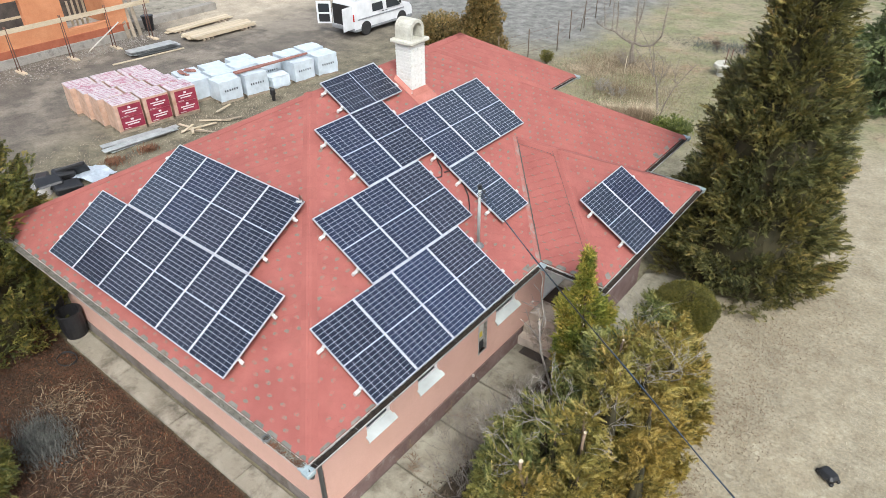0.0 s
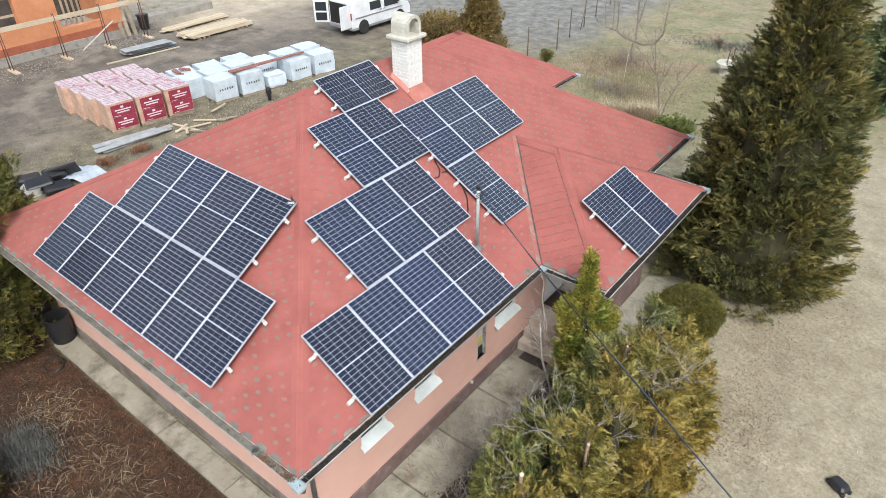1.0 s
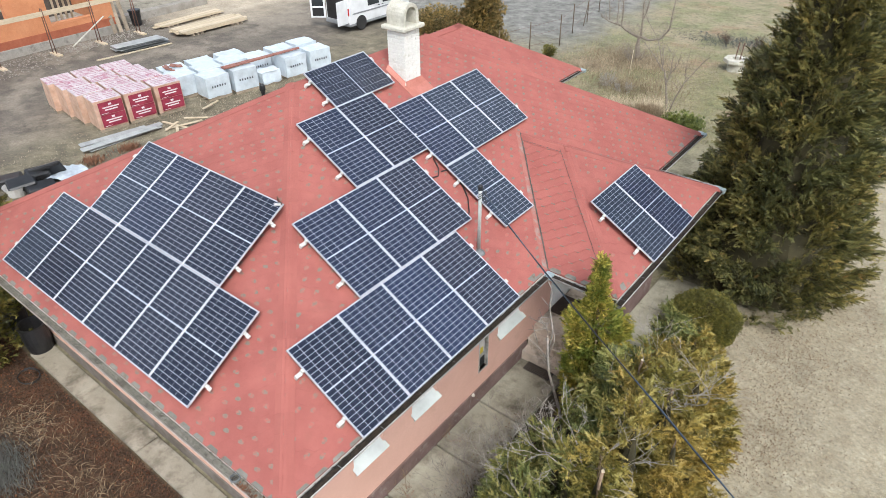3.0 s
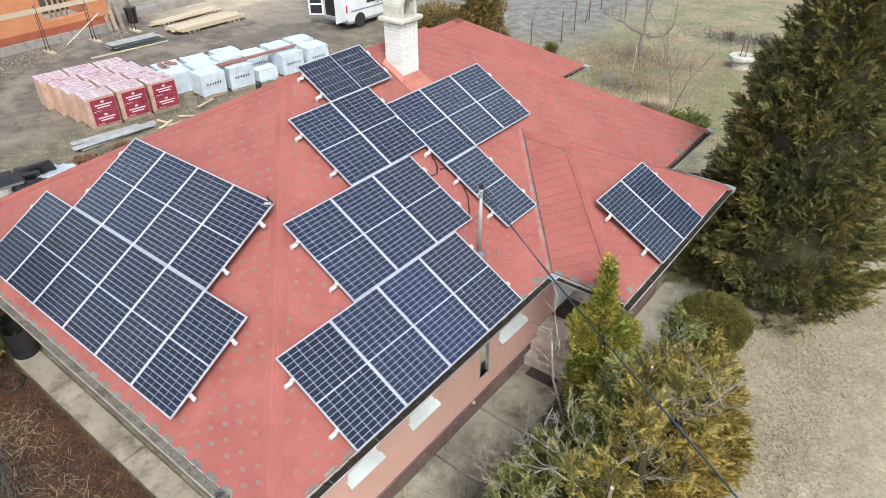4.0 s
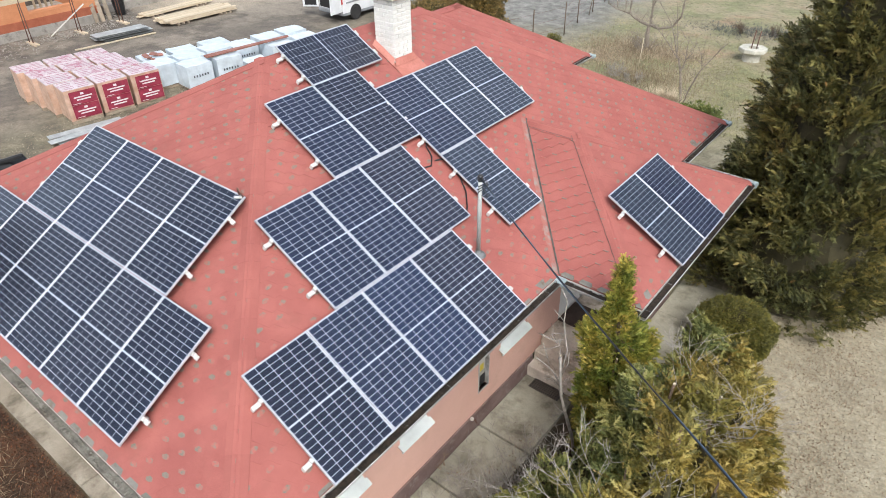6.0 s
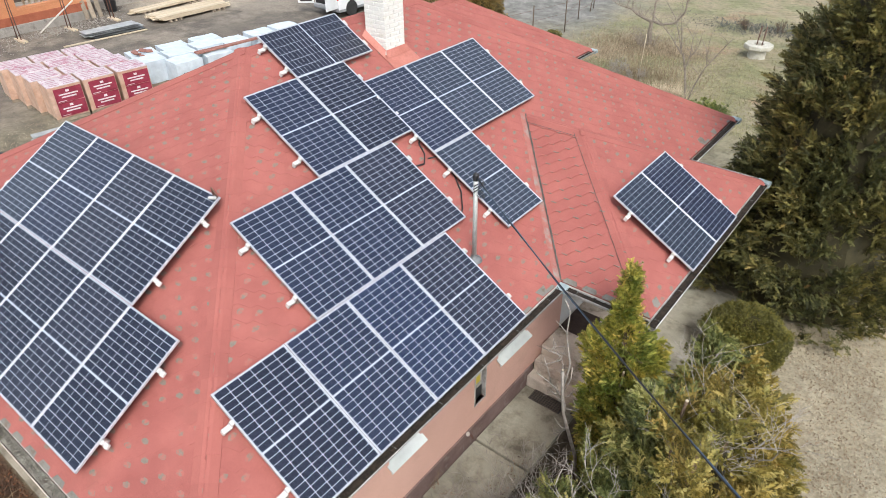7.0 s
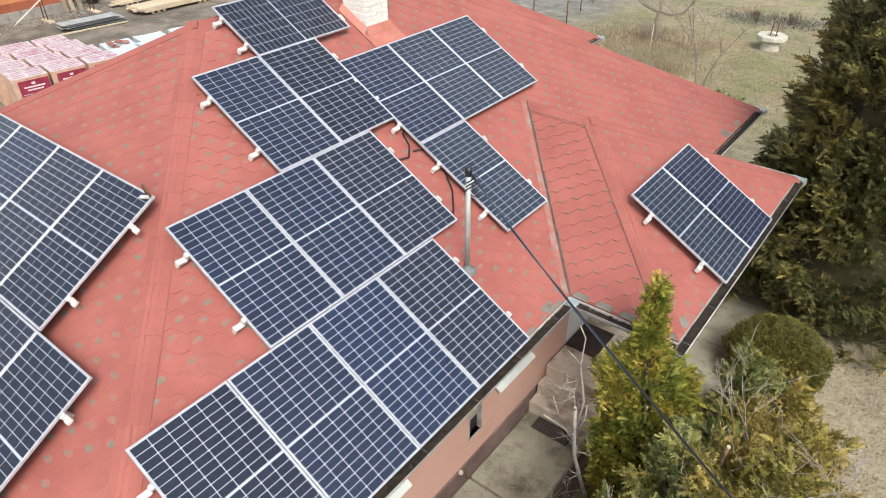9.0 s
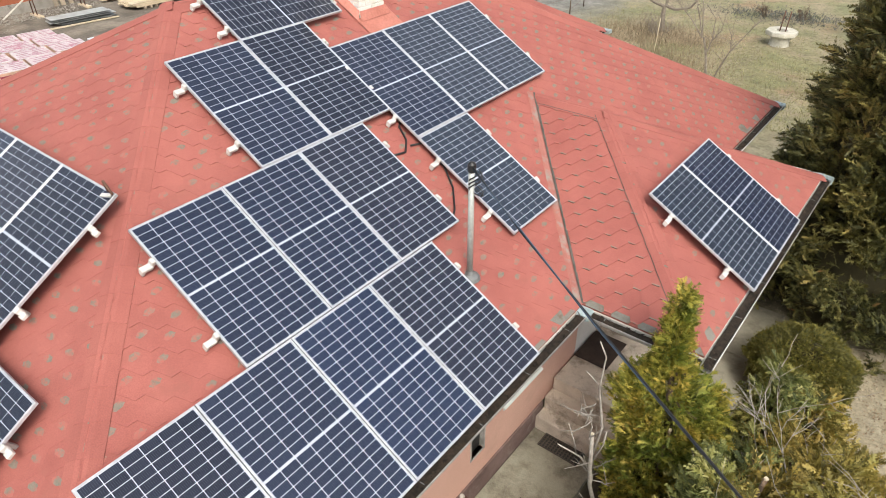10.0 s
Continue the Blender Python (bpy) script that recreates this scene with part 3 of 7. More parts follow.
slope_parts = {}
loose_tabs = []
for key, poly in SLOPES.items():
    o, e = poly[0], (poly[1] - poly[0]).normalized()
    nrm = (poly[1] - poly[0]).cross(poly[2] - poly[0]).normalized()
    if nrm.z < 0:
        nrm = -nrm
    u = nrm.cross(e).normalized()
    thick = 0.015 if key == "wing_south" else 0.007
    bm = bmesh.new()
    top = [bm.verts.new(q) for q in poly]
    bot = [bm.verts.new(q - Vector((0, 0, 0.14))) for q in poly]
    bm.faces.new(top); bm.faces.new(bot)
    for i in range(len(poly)):
        bm.faces.new((top[i - 1], top[i], bot[i], bot[i - 1]))
    slope = part("roof_slope", bm, M_DECK, house, "red hexagonal bitumen shingles with grey spots")
    slope_parts[key] = slope
    flat = [((q - o).dot(e), (q - o).dot(u)) for q in poly]
    cx, cy = sum(q[0] for q in flat) / len(flat), sum(q[1] for q in flat) / len(flat)
    halves = []
    for i in range(len(flat)):
        (ax, ay), (bx, by) = flat[i - 1], flat[i]
        nx, ny = -(by - ay), bx - ax
        if (cx - ax) * nx + (cy - ay) * ny < 0:
            nx, ny = -nx, -ny
        halves.append((ax, ay, nx, ny))
    amin, amax = min(q[0] for q in flat), max(q[0] for q in flat)
    bmax = max(q[1] for q in flat)
    vs, fs, ms = [], [], []
    course = 0.1425 if key == "wing_south" else TAB_H
    rows = int(bmax / course) + 1
    for k in range(-1, rows):
        odd = (k + (key == "east")) % 2
        a = amin - TAB_W + odd * TAB_W / 2 + (0.03 if key == "east" else 0.0)
        while a < amax + TAB_W:
            a += TAB_W
            b = k * course + {"east": -0.011, "wing_south": 0.0285}.get(key, 0.0)
            keep_loose = key == "east" and k >= 1
            centre = o + e * a + u * (b + TAB_H)
            keep_loose = keep_loose and -1.35 < centre.y < 3.1 and centre.x > -4.2 and centre.y < 0.25 - 0.98 * centre.x and len(loose_tabs) < 300
            pieces = []
            whole = True
            faded = random.random() < {"east": 0.12, "south": 0.2}.get(key, 0.45)
            for face, mt in tab_faces(eave_wear(key, k, a), course):
                if mt == 2 and faded and len(face) > 4:
                    continue
                c = clip([(a + q[0], b + q[1]) for q in face], halves)
                whole = whole and len(c) == len(face) and abs(sum(q[0] for q in c) / len(c) - a) < 1e-4
                if c:
                    pieces.append((c, mt))
            if keep_loose and whole and not faded and len(pieces) == 4:
                loose_tabs.append(Matrix((
                    (e.x, u.x, nrm.x, (o + e * a + u * b).x), (e.y, u.y, nrm.y, (o + e * a + u * b).y), (e.z, u.z, nrm.z, (o + e * a + u * b).z), (0, 0, 0, 1))))
                continue
            lift = 0.0006 * random.random()
            for c, mt in pieces:
                base = len(vs)
                for q in c:
                    rise = thick * (1 - (q[1] - b) / (2 * course)) + 0.003 + lift + (0.0012 if len(c) > 4 and mt == 2 else 0)
                    vs.append(o + e * q[0] + u * q[1] + nrm * rise)
                fs.append(tuple(range(base, base + len(c))))
                ms.append(mt)
                if b + 1e-6 >= min(q[1] for q in c) or mt < 2:
                    base2 = len(vs)
                    for q in c:
                        vs.append(o + e * q[0] + u * q[1] + nrm * 0.001)
                    for i in range(len(c)):
                        j = (i + 1) % len(c)
                        fs.append((base + i, base2 + i, base2 + j, base + j))
                        ms.append(mt)
    ob = raw("shingle_field", vs, fs, [M_SHINGLE, M_BARE, M_SPOT], slope)
    ob.data.polygons.foreach_set("material_index", ms)
    tagged(ob, kind="stuff")

tab_bm = bmesh.new()
for face, mt in tab_faces(0):
    rise = [0.007 * (1 - q[1] / (2 * TAB_H)) + (0.0052 if mt == 2 else 0.004) for q in face]
    tv = [tab_bm.verts.new((q[0], q[1], z)) for q, z in zip(face, rise)]
    tab_bm.faces.new(tv).material_index = mt
    if mt < 2:
        bv = [tab_bm.verts.new((q[0], q[1], 0.001)) for q in face]
        for i in range(len(tv)):
            tab_bm.faces.new((tv[i], bv[i], bv[(i + 1) % len(tv)], tv[(i + 1) % len(tv)])).material_index = mt
tab_mesh = bpy.data.meshes.new("shingle")
tab_bm.to_mesh(tab_mesh)
tab_bm.free()
for m in (M_SHINGLE_OB, M_BARE, M_SPOT):
    tab_mesh.materials.append(m)


def cap_strip(a, b, width=0.30, drop=0.5, piece=0.30, label=""):
    """Overlapping folded cap shingles along a hip or ridge."""
    d = (b - a).normalized()
    side = Vector((d.y, -d.x, 0)).normalized()
    n = d.cross(side)
    n = n if n.z > 0 else -n
    count = int((b - a).length / piece)
    strip = new("hip_cap")
    mesh = bpy.data.meshes.new("cap_shingle")
    vs, fs = [], []
    for z0, z1, off in ((0.017, 0.013, 0), (0.010, 0.004, 1)):
        for x, z in ((0, z0), (piece + 0.05, z1)):
            vs += [(-width / 2, x, z - drop * width / 2), (-0.05, x, z - drop * 0.03), (0.05, x, z - drop * 0.03), (width / 2, x, z - drop * width / 2)]
    for r in (0, 8):
        fs += [(r + i, r + i + 1, r + i + 5, r + i + 4) for i in range(3)]
    fs += [(i, i + 1, i + 9, i + 8) for i in range(3)] + [(0, 4, 12, 8), (3, 7, 15, 11)]
    mesh.from_pydata(vs, [], fs)
    mesh.materials.append(M_CAP)
    strip.parent = house
    for i in range(count + 1):
        q = a + d * min(i * piece, (b - a).length - piece)
        c = new("cap_shingle", mesh)
        c.parent = strip
        c.matrix_world = Matrix(((side.x, d.x, n.x, q.x), (side.y, d.y, n.y, q.y), (side.z, d.z, n.z, q.z), (0, 0, 0, 1)))
    return strip


cap_strip(V(XR, YL) + (A1 - V(XR, YL)) * 0.018, A1, 0.29, 0.37)
cap_strip(V(XB, YL), A1, 0.29, 0.37)
cap_strip(V(XR, YF), A2, 0.34, 0.40)
cap_strip(A1, A2, 0.36, 0.56)
cap_strip(V(WX, WY0) + (WA - V(WX, WY0)) * 0.03, WA, 0.28, 0.36)
cap_strip(V(WX, WY1), WA, 0.28, 0.36)
cap_strip(WA, WB + Vector((-0.2, 0, 0)), 0.36, 0.5)
cap_strip(V(QX, QY), QA, 0.34, 0.40)
cap_strip(QB, QA, 0.36, 0.5)
# valley: a dark crack beside a pale worn strip on the main slope
va, vb = V(XR, WY0), WB
d = (vb - va).normalized()
nrm = Vector((PITCH, 0, 1)).normalized()
s = nrm.cross(d).normalized()
s = s if s.y < 0 else -s
for name, x0, x1, lift, mat, label in (("valley_strip", 0.02, 0.13, 0.013, M_VALLEY, "pale worn valley strip"), ("valley_joint", -0.016, 0.022, 0.026, M_JOINT_SHADOW, "dark open valley joint")):
    bm = bmesh.new()
    rows = []
    for k in range(41):
        q = va.lerp(vb, k / 40)
        w = 0.012 * noise.noise((k * 0.7, x1 * 50, 0))
        rows.append([bm.verts.new(q + s * (x0 + 0.3 * w) + nrm * lift), bm.verts.new(q + s * (x1 + w * (1.5 if x1 > 0.1 else 0.5)) + nrm * lift)])
    for u2, v2 in zip(rows, rows[1:]):
        bm.faces.new((u2[0], u2[1], v2[1], v2[0]))
    part(name, bm, mat, house, label)
# thin dark strips drawn as the shadow at the cap shingles' open edge over the entrance wing
for q0, q1, away in ((V(WX, WY0), WA, 0.145), (WA, WB, 0.17)):
    d = (q1 - q0).normalized()
    n2 = Vector((0, -0.4675, 0.884))
    s = n2.cross(d).normalized()
    s = s if s.y < 0 else -s
    bm = bmesh.new()
    rows = []
    for k in range(31):
        q = q0.lerp(q1, 0.04 + 0.96 * k / 30)
        w = 0.008 * noise.noise((k * 0.6, away * 40, 3))
        rows.append([bm.verts.new(q + s * (away + w) + n2 * 0.026), bm.verts.new(q + s * (away + 0.008 + w * 1.15) + n2 * 0.024)])
    for u2, v2 in zip(rows, rows[1:]):
        bm.faces.new((u2[0], u2[1], v2[1], v2[0]))
    part("cap_joint", bm, M_JOINT_SHADOW, house, "dark shadow strip at the open edge of the cap shingles")
# walls and plinth
WXO, WYO = -0.83, -0.72       # outer wall faces
WALL_TOP = Z0 + 0.10


def wall(name, lo, hi, holes=(), material=None, label="", owner=None):
    """A wall box with rectangular openings; holes are (a0, a1, z0, z1) along the wall's long side."""
    along = 0 if hi[0] - lo[0] > hi[1] - lo[1] else 1
    across = 1 - along
    aa = sorted({lo[along], hi[along], *(h[0] for h in holes), *(h[1] for h in holes)})
    zz = sorted({lo[2], hi[2], *(h[2] for h in holes), *(h[3] for h in holes)})
    bm = bmesh.new()
    seen = {}

    def vert(a, c, z):
        if (a, c, z) not in seen:
            q = [0, 0, z]
            q[along], q[across] = a, c
            seen[(a, c, z)] = bm.verts.new(q)
        return seen[(a, c, z)]

    def solid(i, j):
        if not (0 <= i < len(aa) - 1 and 0 <= j < len(zz) - 1):
            return False
        ma, mz = (aa[i] + aa[i + 1]) / 2, (zz[j] + zz[j + 1]) / 2
        return not any(h[0] < ma < h[1] and h[2] < mz < h[3] for h in holes)
    c0, c1 = lo[across], hi[across]
    for i in range(len(aa) - 1):
        for j in range(len(zz) - 1):
            if not solid(i, j):
                continue
            a0, a1, z0, z1 = aa[i], aa[i + 1], zz[j], zz[j + 1]
            for c in (c0, c1):
                bm.faces.new((vert(a0, c, z0), vert(a1, c, z0), vert(a1, c, z1), vert(a0, c, z1)))
            for di, dj, q in ((-1, 0, (a0, z0, a0, z1)), (1, 0, (a1, z0, a1, z1)), (0, -1, (a0, z0, a1, z0)), (0, 1, (a0, z1, a1, z1))):
                if not solid(i + di, j + dj):
                    bm.faces.new((vert(q[0], c0, q[1]), vert(q[0], c1, q[1]), vert(q[2], c1, q[3]), vert(q[2], c0, q[3])))
    return part(name, bm, material or M_WALL, owner or house, label)


WINDOWS = [(0.42, 1.16), (1.96, 2.68), (4.80, 5.72)]
SILL_Z, HEAD_Z = 1.62, 2.95
wall("wall", (WXO - 0.30, WYO, 0.55), (WXO, 7.05, WALL_TOP), [(a, b, SILL_Z, HEAD_Z) for a, b in WINDOWS] + [(4.12, 4.42, 1.02, 1.86)], label="salmon rendered wall with small windows")
wall("wall", (WXO - 0.30, 7.05, 0.55), (WXO, 12.9, WALL_TOP), [(8.0, 8.9, 0.86, 2.9)], M_WHITEWALL, "white rendered porch wall")
wall("wall", (-10.9, WYO, 0.42), (WXO - 0.30, WYO + 0.30, WALL_TOP), label="salmon rendered wall")
wall("wall", (-10.9, WYO + 0.30, 0.10), (-10.6, 15.7, WALL_TOP))
wall("wall", (-10.6, 12.6, 0.10), (WXO - 0.30, 12.9, WALL_TOP))
wall("wall", (-6.3, 12.9, 0.10), (-6.0, 15.7, WALL_TOP))
wall("wall", (-10.6, 15.4, 0.10), (-6.3, 15.7, WALL_TOP))
boxed("plinth", (WXO - 0.25, WYO - 0.02, GZ - 0.1), (WXO + 0.03, 6.05, 0.56), M_PLINTH, house, "brown plinth", 0.01)
boxed("plinth", (-10.9, WYO - 0.02, GZ - 0.1), (WXO - 0.25, WYO + 0.2, 0.418), M_GREYPLINTH, house, "stained grey-brown plinth", 0.01)
boxed("wall", (0.42, 8.2, GZ - 0.1), (0.50, 10.2, WALL_TOP), M_PLINTH, house, "dark red-brown porch wall")
boxed("soffit", (XB + 0.05, YL + 0.03, Z0 - 0.17), (XR - 0.03, YF - 0.03, Z0 - 0.145), M_FASCIA, house, "pale board soffit")
boxed("soffit", (XR - 0.03, WY0 + 0.03, Z0 - 0.17), (WX - 0.03, WY1 - 0.03, Z0 - 0.145), M_FASCIA, house, "pale board soffit")


def window(y0, y1):
    f = new("window")
    f.parent = house
    for a0, a1, b0, b1 in ((y0, y0 + 0.07, SILL_Z, HEAD_Z), (y1 - 0.07, y1, SILL_Z, HEAD_Z), (y0 + 0.07, y1 - 0.07, SILL_Z, SILL_Z + 0.07), (y0 + 0.07, y1 - 0.07, HEAD_Z - 0.07, HEAD_Z)):
        boxed("window_frame", (WXO - 0.14, a0, b0), (WXO - 0.07, a1, b1), M_WFRAME, f)
    boxed("pane", (WXO - 0.12, y0 + 0.07, SILL_Z + 0.07), (WXO - 0.10, y1 - 0.07, HEAD_Z - 0.07), M_GLASS_DARK, f, bevel=0)
    bm = bmesh.new()
    box(bm, (-0.075, y0 - 0.04, -0.018), (0.16, y1 + 0.04, 0.010), 0.004)
    box(bm, (0.138, y0 - 0.04, -0.05), (0.16, y1 + 0.04, -0.018), 0.003)
    s = part("window_sill", bm, M_SILL, f, "white sheet-metal sill")
    s.matrix_world = pose(WXO - 0.02, 0, SILL_Z + 0.005, 0, 34, 0)


for a, b in WINDOWS:
    window(a, b)
door = new("door")
door.parent = house
boxed("door_leaf", (WXO - 0.24, 8.06, 0.88), (WXO - 0.19, 8.84, 2.84), M_WHITEWALL, door)
for a0, a1, b0, b1 in ((8.0, 8.06, 0.86, 2.9), (8.84, 8.9, 0.86, 2.9), (8.06, 8.84, 2.84, 2.9)):
    boxed("door_frame", (WXO - 0.25, a0, b0), (WXO - 0.12, a1, b1), M_WFRAME, door)
tube("door_handle", ((WXO - 0.19, 8.72, 1.9), (WXO - 0.14, 8.72, 1.9), (WXO - 0.14, 8.6, 1.9)), 0.012, M_STEEL, door)
meter = thing("meter_box", "grey meter cabinet with a yellow label in the wall", "meter box")
boxed("cabinet", (WXO - 0.2, 4.13, 1.03), (WXO - 0.06, 4.41, 1.85), M_GUTTER, meter)
boxed("dial_panel", (WXO - 0.06, 4.17, 1.42), (WXO - 0.045, 4.37, 1.80), M_FASCIA, meter)
# a black plate drawn as the shade in the cabinet's open gap
boxed("gap", (WXO - 0.06, 4.15, 1.05), (WXO - 0.05, 4.39, 1.30), M_BLACK, meter)
M_YELLOW = surface("yellow_label", (0.62, 0.50, 0.03), (0.75, 0.60, 0.06), fine=30, rough=0.5, bump=0.0)
boxed("label", (WXO - 0.045, 4.20, 1.44), (WXO - 0.040, 4.32, 1.60), M_YELLOW, meter)
for nm, lo, hi in (("frame", (WXO - 0.10, 4.10, 0.99), (WXO + 0.012, 4.13, 1.89)), ("frame", (WXO - 0.10, 4.41, 0.99), (WXO + 0.012, 4.44, 1.89)),
                   ("frame", (WXO - 0.10, 4.13, 1.86), (WXO + 0.012, 4.41, 1.89)), ("frame", (WXO - 0.10, 4.13, 0.99), (WXO + 0.012, 4.41, 1.02))):
    boxed(nm, lo, hi, M_GUTTER, meter)


def gutter(a, b, outward, fill=-0.050, debris=None):
    """A half-round channel along an eave with a debris bed, a bright rim and brackets."""
    d = (b - a).normalized()
    o = Vector(outward)
    g = new("gutter")
    g.parent = house
    L = (b - a).length
    prof = [(0.01 + 0.065 * (1 - math.cos(t)), -0.035 - 0.07 * math.sin(t)) for t in [math.pi * i / 8 for i in range(9)]]
    prof = prof + [(x + (0.006 if x > 0.07 else -0.006) * 0.8, z - 0.006) for x, z in reversed(prof)]
    bm = bmesh.new()
    r0 = [bm.verts.new(a + o * x + Vector((0, 0, z))) for x, z in prof]
    r1 = [bm.verts.new(b + o * x + Vector((0, 0, z))) for x, z in prof]
    for i in range(len(prof)):
        j = (i + 1) % len(prof)
        bm.faces.new((r0[i], r0[j], r1[j], r1[i]))
    bm.faces.new(r0); bm.faces.new(r1)
    part("channel", bm, M_RIM_DULL if debris else M_GUTTER, g, "weathered galvanised channel")
    bm = bmesh.new()
    steps = int(L / 0.12)
    rows = []
    for i in range(steps + 1):
        q = a + d * (L * i / steps)
        rows.append([bm.verts.new(q + o * x + Vector((0, 0, fill + 0.016 * noise.noise((q.x * 5, q.y * 5, x * 30))))) for x in (0.02, 0.05, 0.09, 0.128)])
    for u2, v2 in zip(rows, rows[1:]):
        for i in range(3):
            bm.faces.new((u2[i], u2[i + 1], v2[i + 1], v2[i]))
    part("leaf_debris", bm, debris or M_DEBRIS, g, "rotting leaves lying in the gutter")
    tube("rim", (a + o * 0.143 + V(0, 0, -0.032), b + o * 0.143 + V(0, 0, -0.032)), 0.008, M_RIM_DULL if debris else M_GUTTER, g, sides=6)
    for i in range(int(L / 0.9) + 1):
        q = a + d * (0.2 + 0.9 * i)
        if (q - a).length > L:
            break
        br = boxed("bracket", (-0.006, 0.0, -0.016), (0.006, 0.152, -0.010), M_DARKPIPE, g, bevel=0.002)
        br.matrix_world = Matrix(((d.x, o.x, 0, q.x), (d.y, o.y, 0, q.y), (0, 0, 1, q.z - 0.028), (0, 0, 0, 1)))
    rng = random.Random(int(abs(a.x * 31 + a.y * 7) * 10))
    vs, fs = [], []
    for i in range(int(L * 70)):
        q = a + d * rng.uniform(0, L) + o * (0.02 + 0.105 * rng.random()) + Vector((0, 0, fill + 0.012 + 0.014 * rng.random()))
        t, w = rng.uniform(0, 6.28), rng.uniform(0.006, 0.016)
        e1 = Vector((math.cos(t), math.sin(t), rng.uniform(-0.5, 0.5))) * rng.uniform(0.012, 0.04)
        e2 = Vector((-math.sin(t), math.cos(t), rng.uniform(-0.5, 0.5))) * w
        b0 = len(vs)
        vs += [q - e1, q + e2, q + e1, q - e2]
        fs.append((b0, b0 + 1, b0 + 2, b0 + 3))
    tagged(raw("fallen_leaf", vs, fs, M_MOSSLEAF if debris else M_GUTTERLEAF, g, "dead leaves and moss crumbs"), kind="stuff")
    return g


GUT = [(V(XR, YL - 0.12), V(XR, WY0 - 0.02), (1, 0, 0)), (V(XB, YL), V(XR, YL), (0, -1, 0)), (V(XR + 0.14, WY0), V(WX, WY0), (0, -1, 0)),
       (V(WX, WY0 - 0.12), V(WX, WY1 + 0.1), (1, 0, 0)), (V(XR, WY1 + 0.1), V(XR, YF + 0.1), (1, 0, 0)), (V(QX, YF + 0.15), V(QX, QY + 0.1), (1, 0, 0)),
       (V(XR, WY1), V(WX, WY1), (0, 1, 0))]
for a, b, o in GUT:
    if o[1] == -1 and abs(b.x - XR) < 0.01:
        gutter(a, b, o, -0.022, M_MOSSBED)
    else:
        gutter(a, b, o)
# fascia boards behind the gutters
for lo, hi in (((XR - 0.03, YL, Z0 - 0.17), (XR + 0.006, WY0, Z0 - 0.02)), ((XB, YL - 0.006, Z0 - 0.17), (XR - 0.03, YL + 0.03, Z0 - 0.02)), ((XR + 0.006, WY0 - 0.006, Z0 - 0.17), (WX, WY0 + 0.03, Z0 - 0.02)),
               ((WX - 0.03, WY0 + 0.03, Z0 - 0.17), (WX + 0.006, WY1, Z0 - 0.02))):
    boxed("fascia", lo, hi, M_FASCIA, house, bevel=0.002)


def zinc_corner(x, y, sx, sy):
    bm = bmesh.new()
    box(bm, (x - 0.02 * sx, y - 0.02 * sy, Z0 - 0.13), (x + 0.16 * sx, y + 0.16 * sy, Z0 - 0.025), 0.02)
    box(bm, (x - 0.10 * sx, y + 0.02 * sy, Z0 - 0.06), (x + 0.02 * sx, y + 0.158 * sy, Z0 - 0.018), 0.01)
    return part("corner_piece", bm, M_ZINC, house, "pale blue-grey zinc gutter corner")


zinc_corner(XR, YL, 1, -1)
zinc_corner(WX, WY1, 1, 1)
zinc_corner(XR, YF, 1, 1)
zinc_corner(QX, QY, 1, 1)
boxed("corner_piece", (XR - 0.02, WY0 - 0.16, Z0 - 0.12), (XR + 0.17, WY0 + 0.02, Z0 - 0.015), M_ZINC, house, "pale blue-grey zinc valley outlet", 0.02)
tube("downpipe", ((XR + 0.07, YL - 0.06, Z0 - 0.12), (XR, YL + 0.02, Z0 - 0.35), (WXO + 0.02, WYO - 0.08, Z0 - 0.65), (WXO + 0.02, WYO - 0.08, 0.2)), 0.045, M_DARKPIPE, house, "dark grey downpipe", 10)

# chimney
chim = new("chimney")
chim.parent = house
CX0, CX1, CY0, CY1, CT = -5.08, -4.58, 6.36, 6.88, 7.05
boxed("shaft", (CX0 + 0.01, CY0 + 0.01, 5.5), (CX1 - 0.01, CY1 - 0.01, CT), M_MORTAR, chim)
brick_mesh = {}
for k in range(int((CT - 5.7) / 0.078)):
    z = 5.7 + k * 0.078
    for (x0, y0, x1, y1) in ((CX0, CY0, CX1, CY0 + 0.1), (CX1 - 0.1, CY0, CX1, CY1)):
        horizontal = (x1 - x0) > (y1 - y0)
        L = (x1 - x0) if horizontal else (y1 - y0)
        off = 0.0 if k % 2 else 0.125
        cuts = [0.0] + [c for c in (off, off + 0.25, off + 0.5) if 0.03 < c < L - 0.03] + [L]
        for c0, c1 in zip(cuts, cuts[1:]):
            size = (round(c1 - c0 - 0.006, 3), horizontal)
            if size not in brick_mesh:
                bm = box(bmesh.new(), (0, 0, 0), (size[0], 0.1, 0.066) if horizontal else (0.1, size[0], 0.066), 0.006)
                me = bpy.data.meshes.new("brick")
                bm.to_mesh(me); bm.free()
                me.materials.append(M_BRICKW)
                brick_mesh[size] = me
            b = new("brick", brick_mesh[size])
            b.parent = chim
            b.location = (x0 + c0 + 0.003, y0 - 0.002 * (k % 3), z) if horizontal else (x0 + 0.0015 * (k % 2), y0 + c0 + 0.003, z)
boxed("cap_slab", (CX0 - 0.09, CY0 - 0.09, CT), (CX1 + 0.09, CY1 + 0.09, CT + 0.09), M_CAPSTONE, chim, "weathered concrete cap slab", 0.02)
bm = bmesh.new()
cxm, cym = (CX0 + CX1) / 2, (CY0 + CY1) / 2
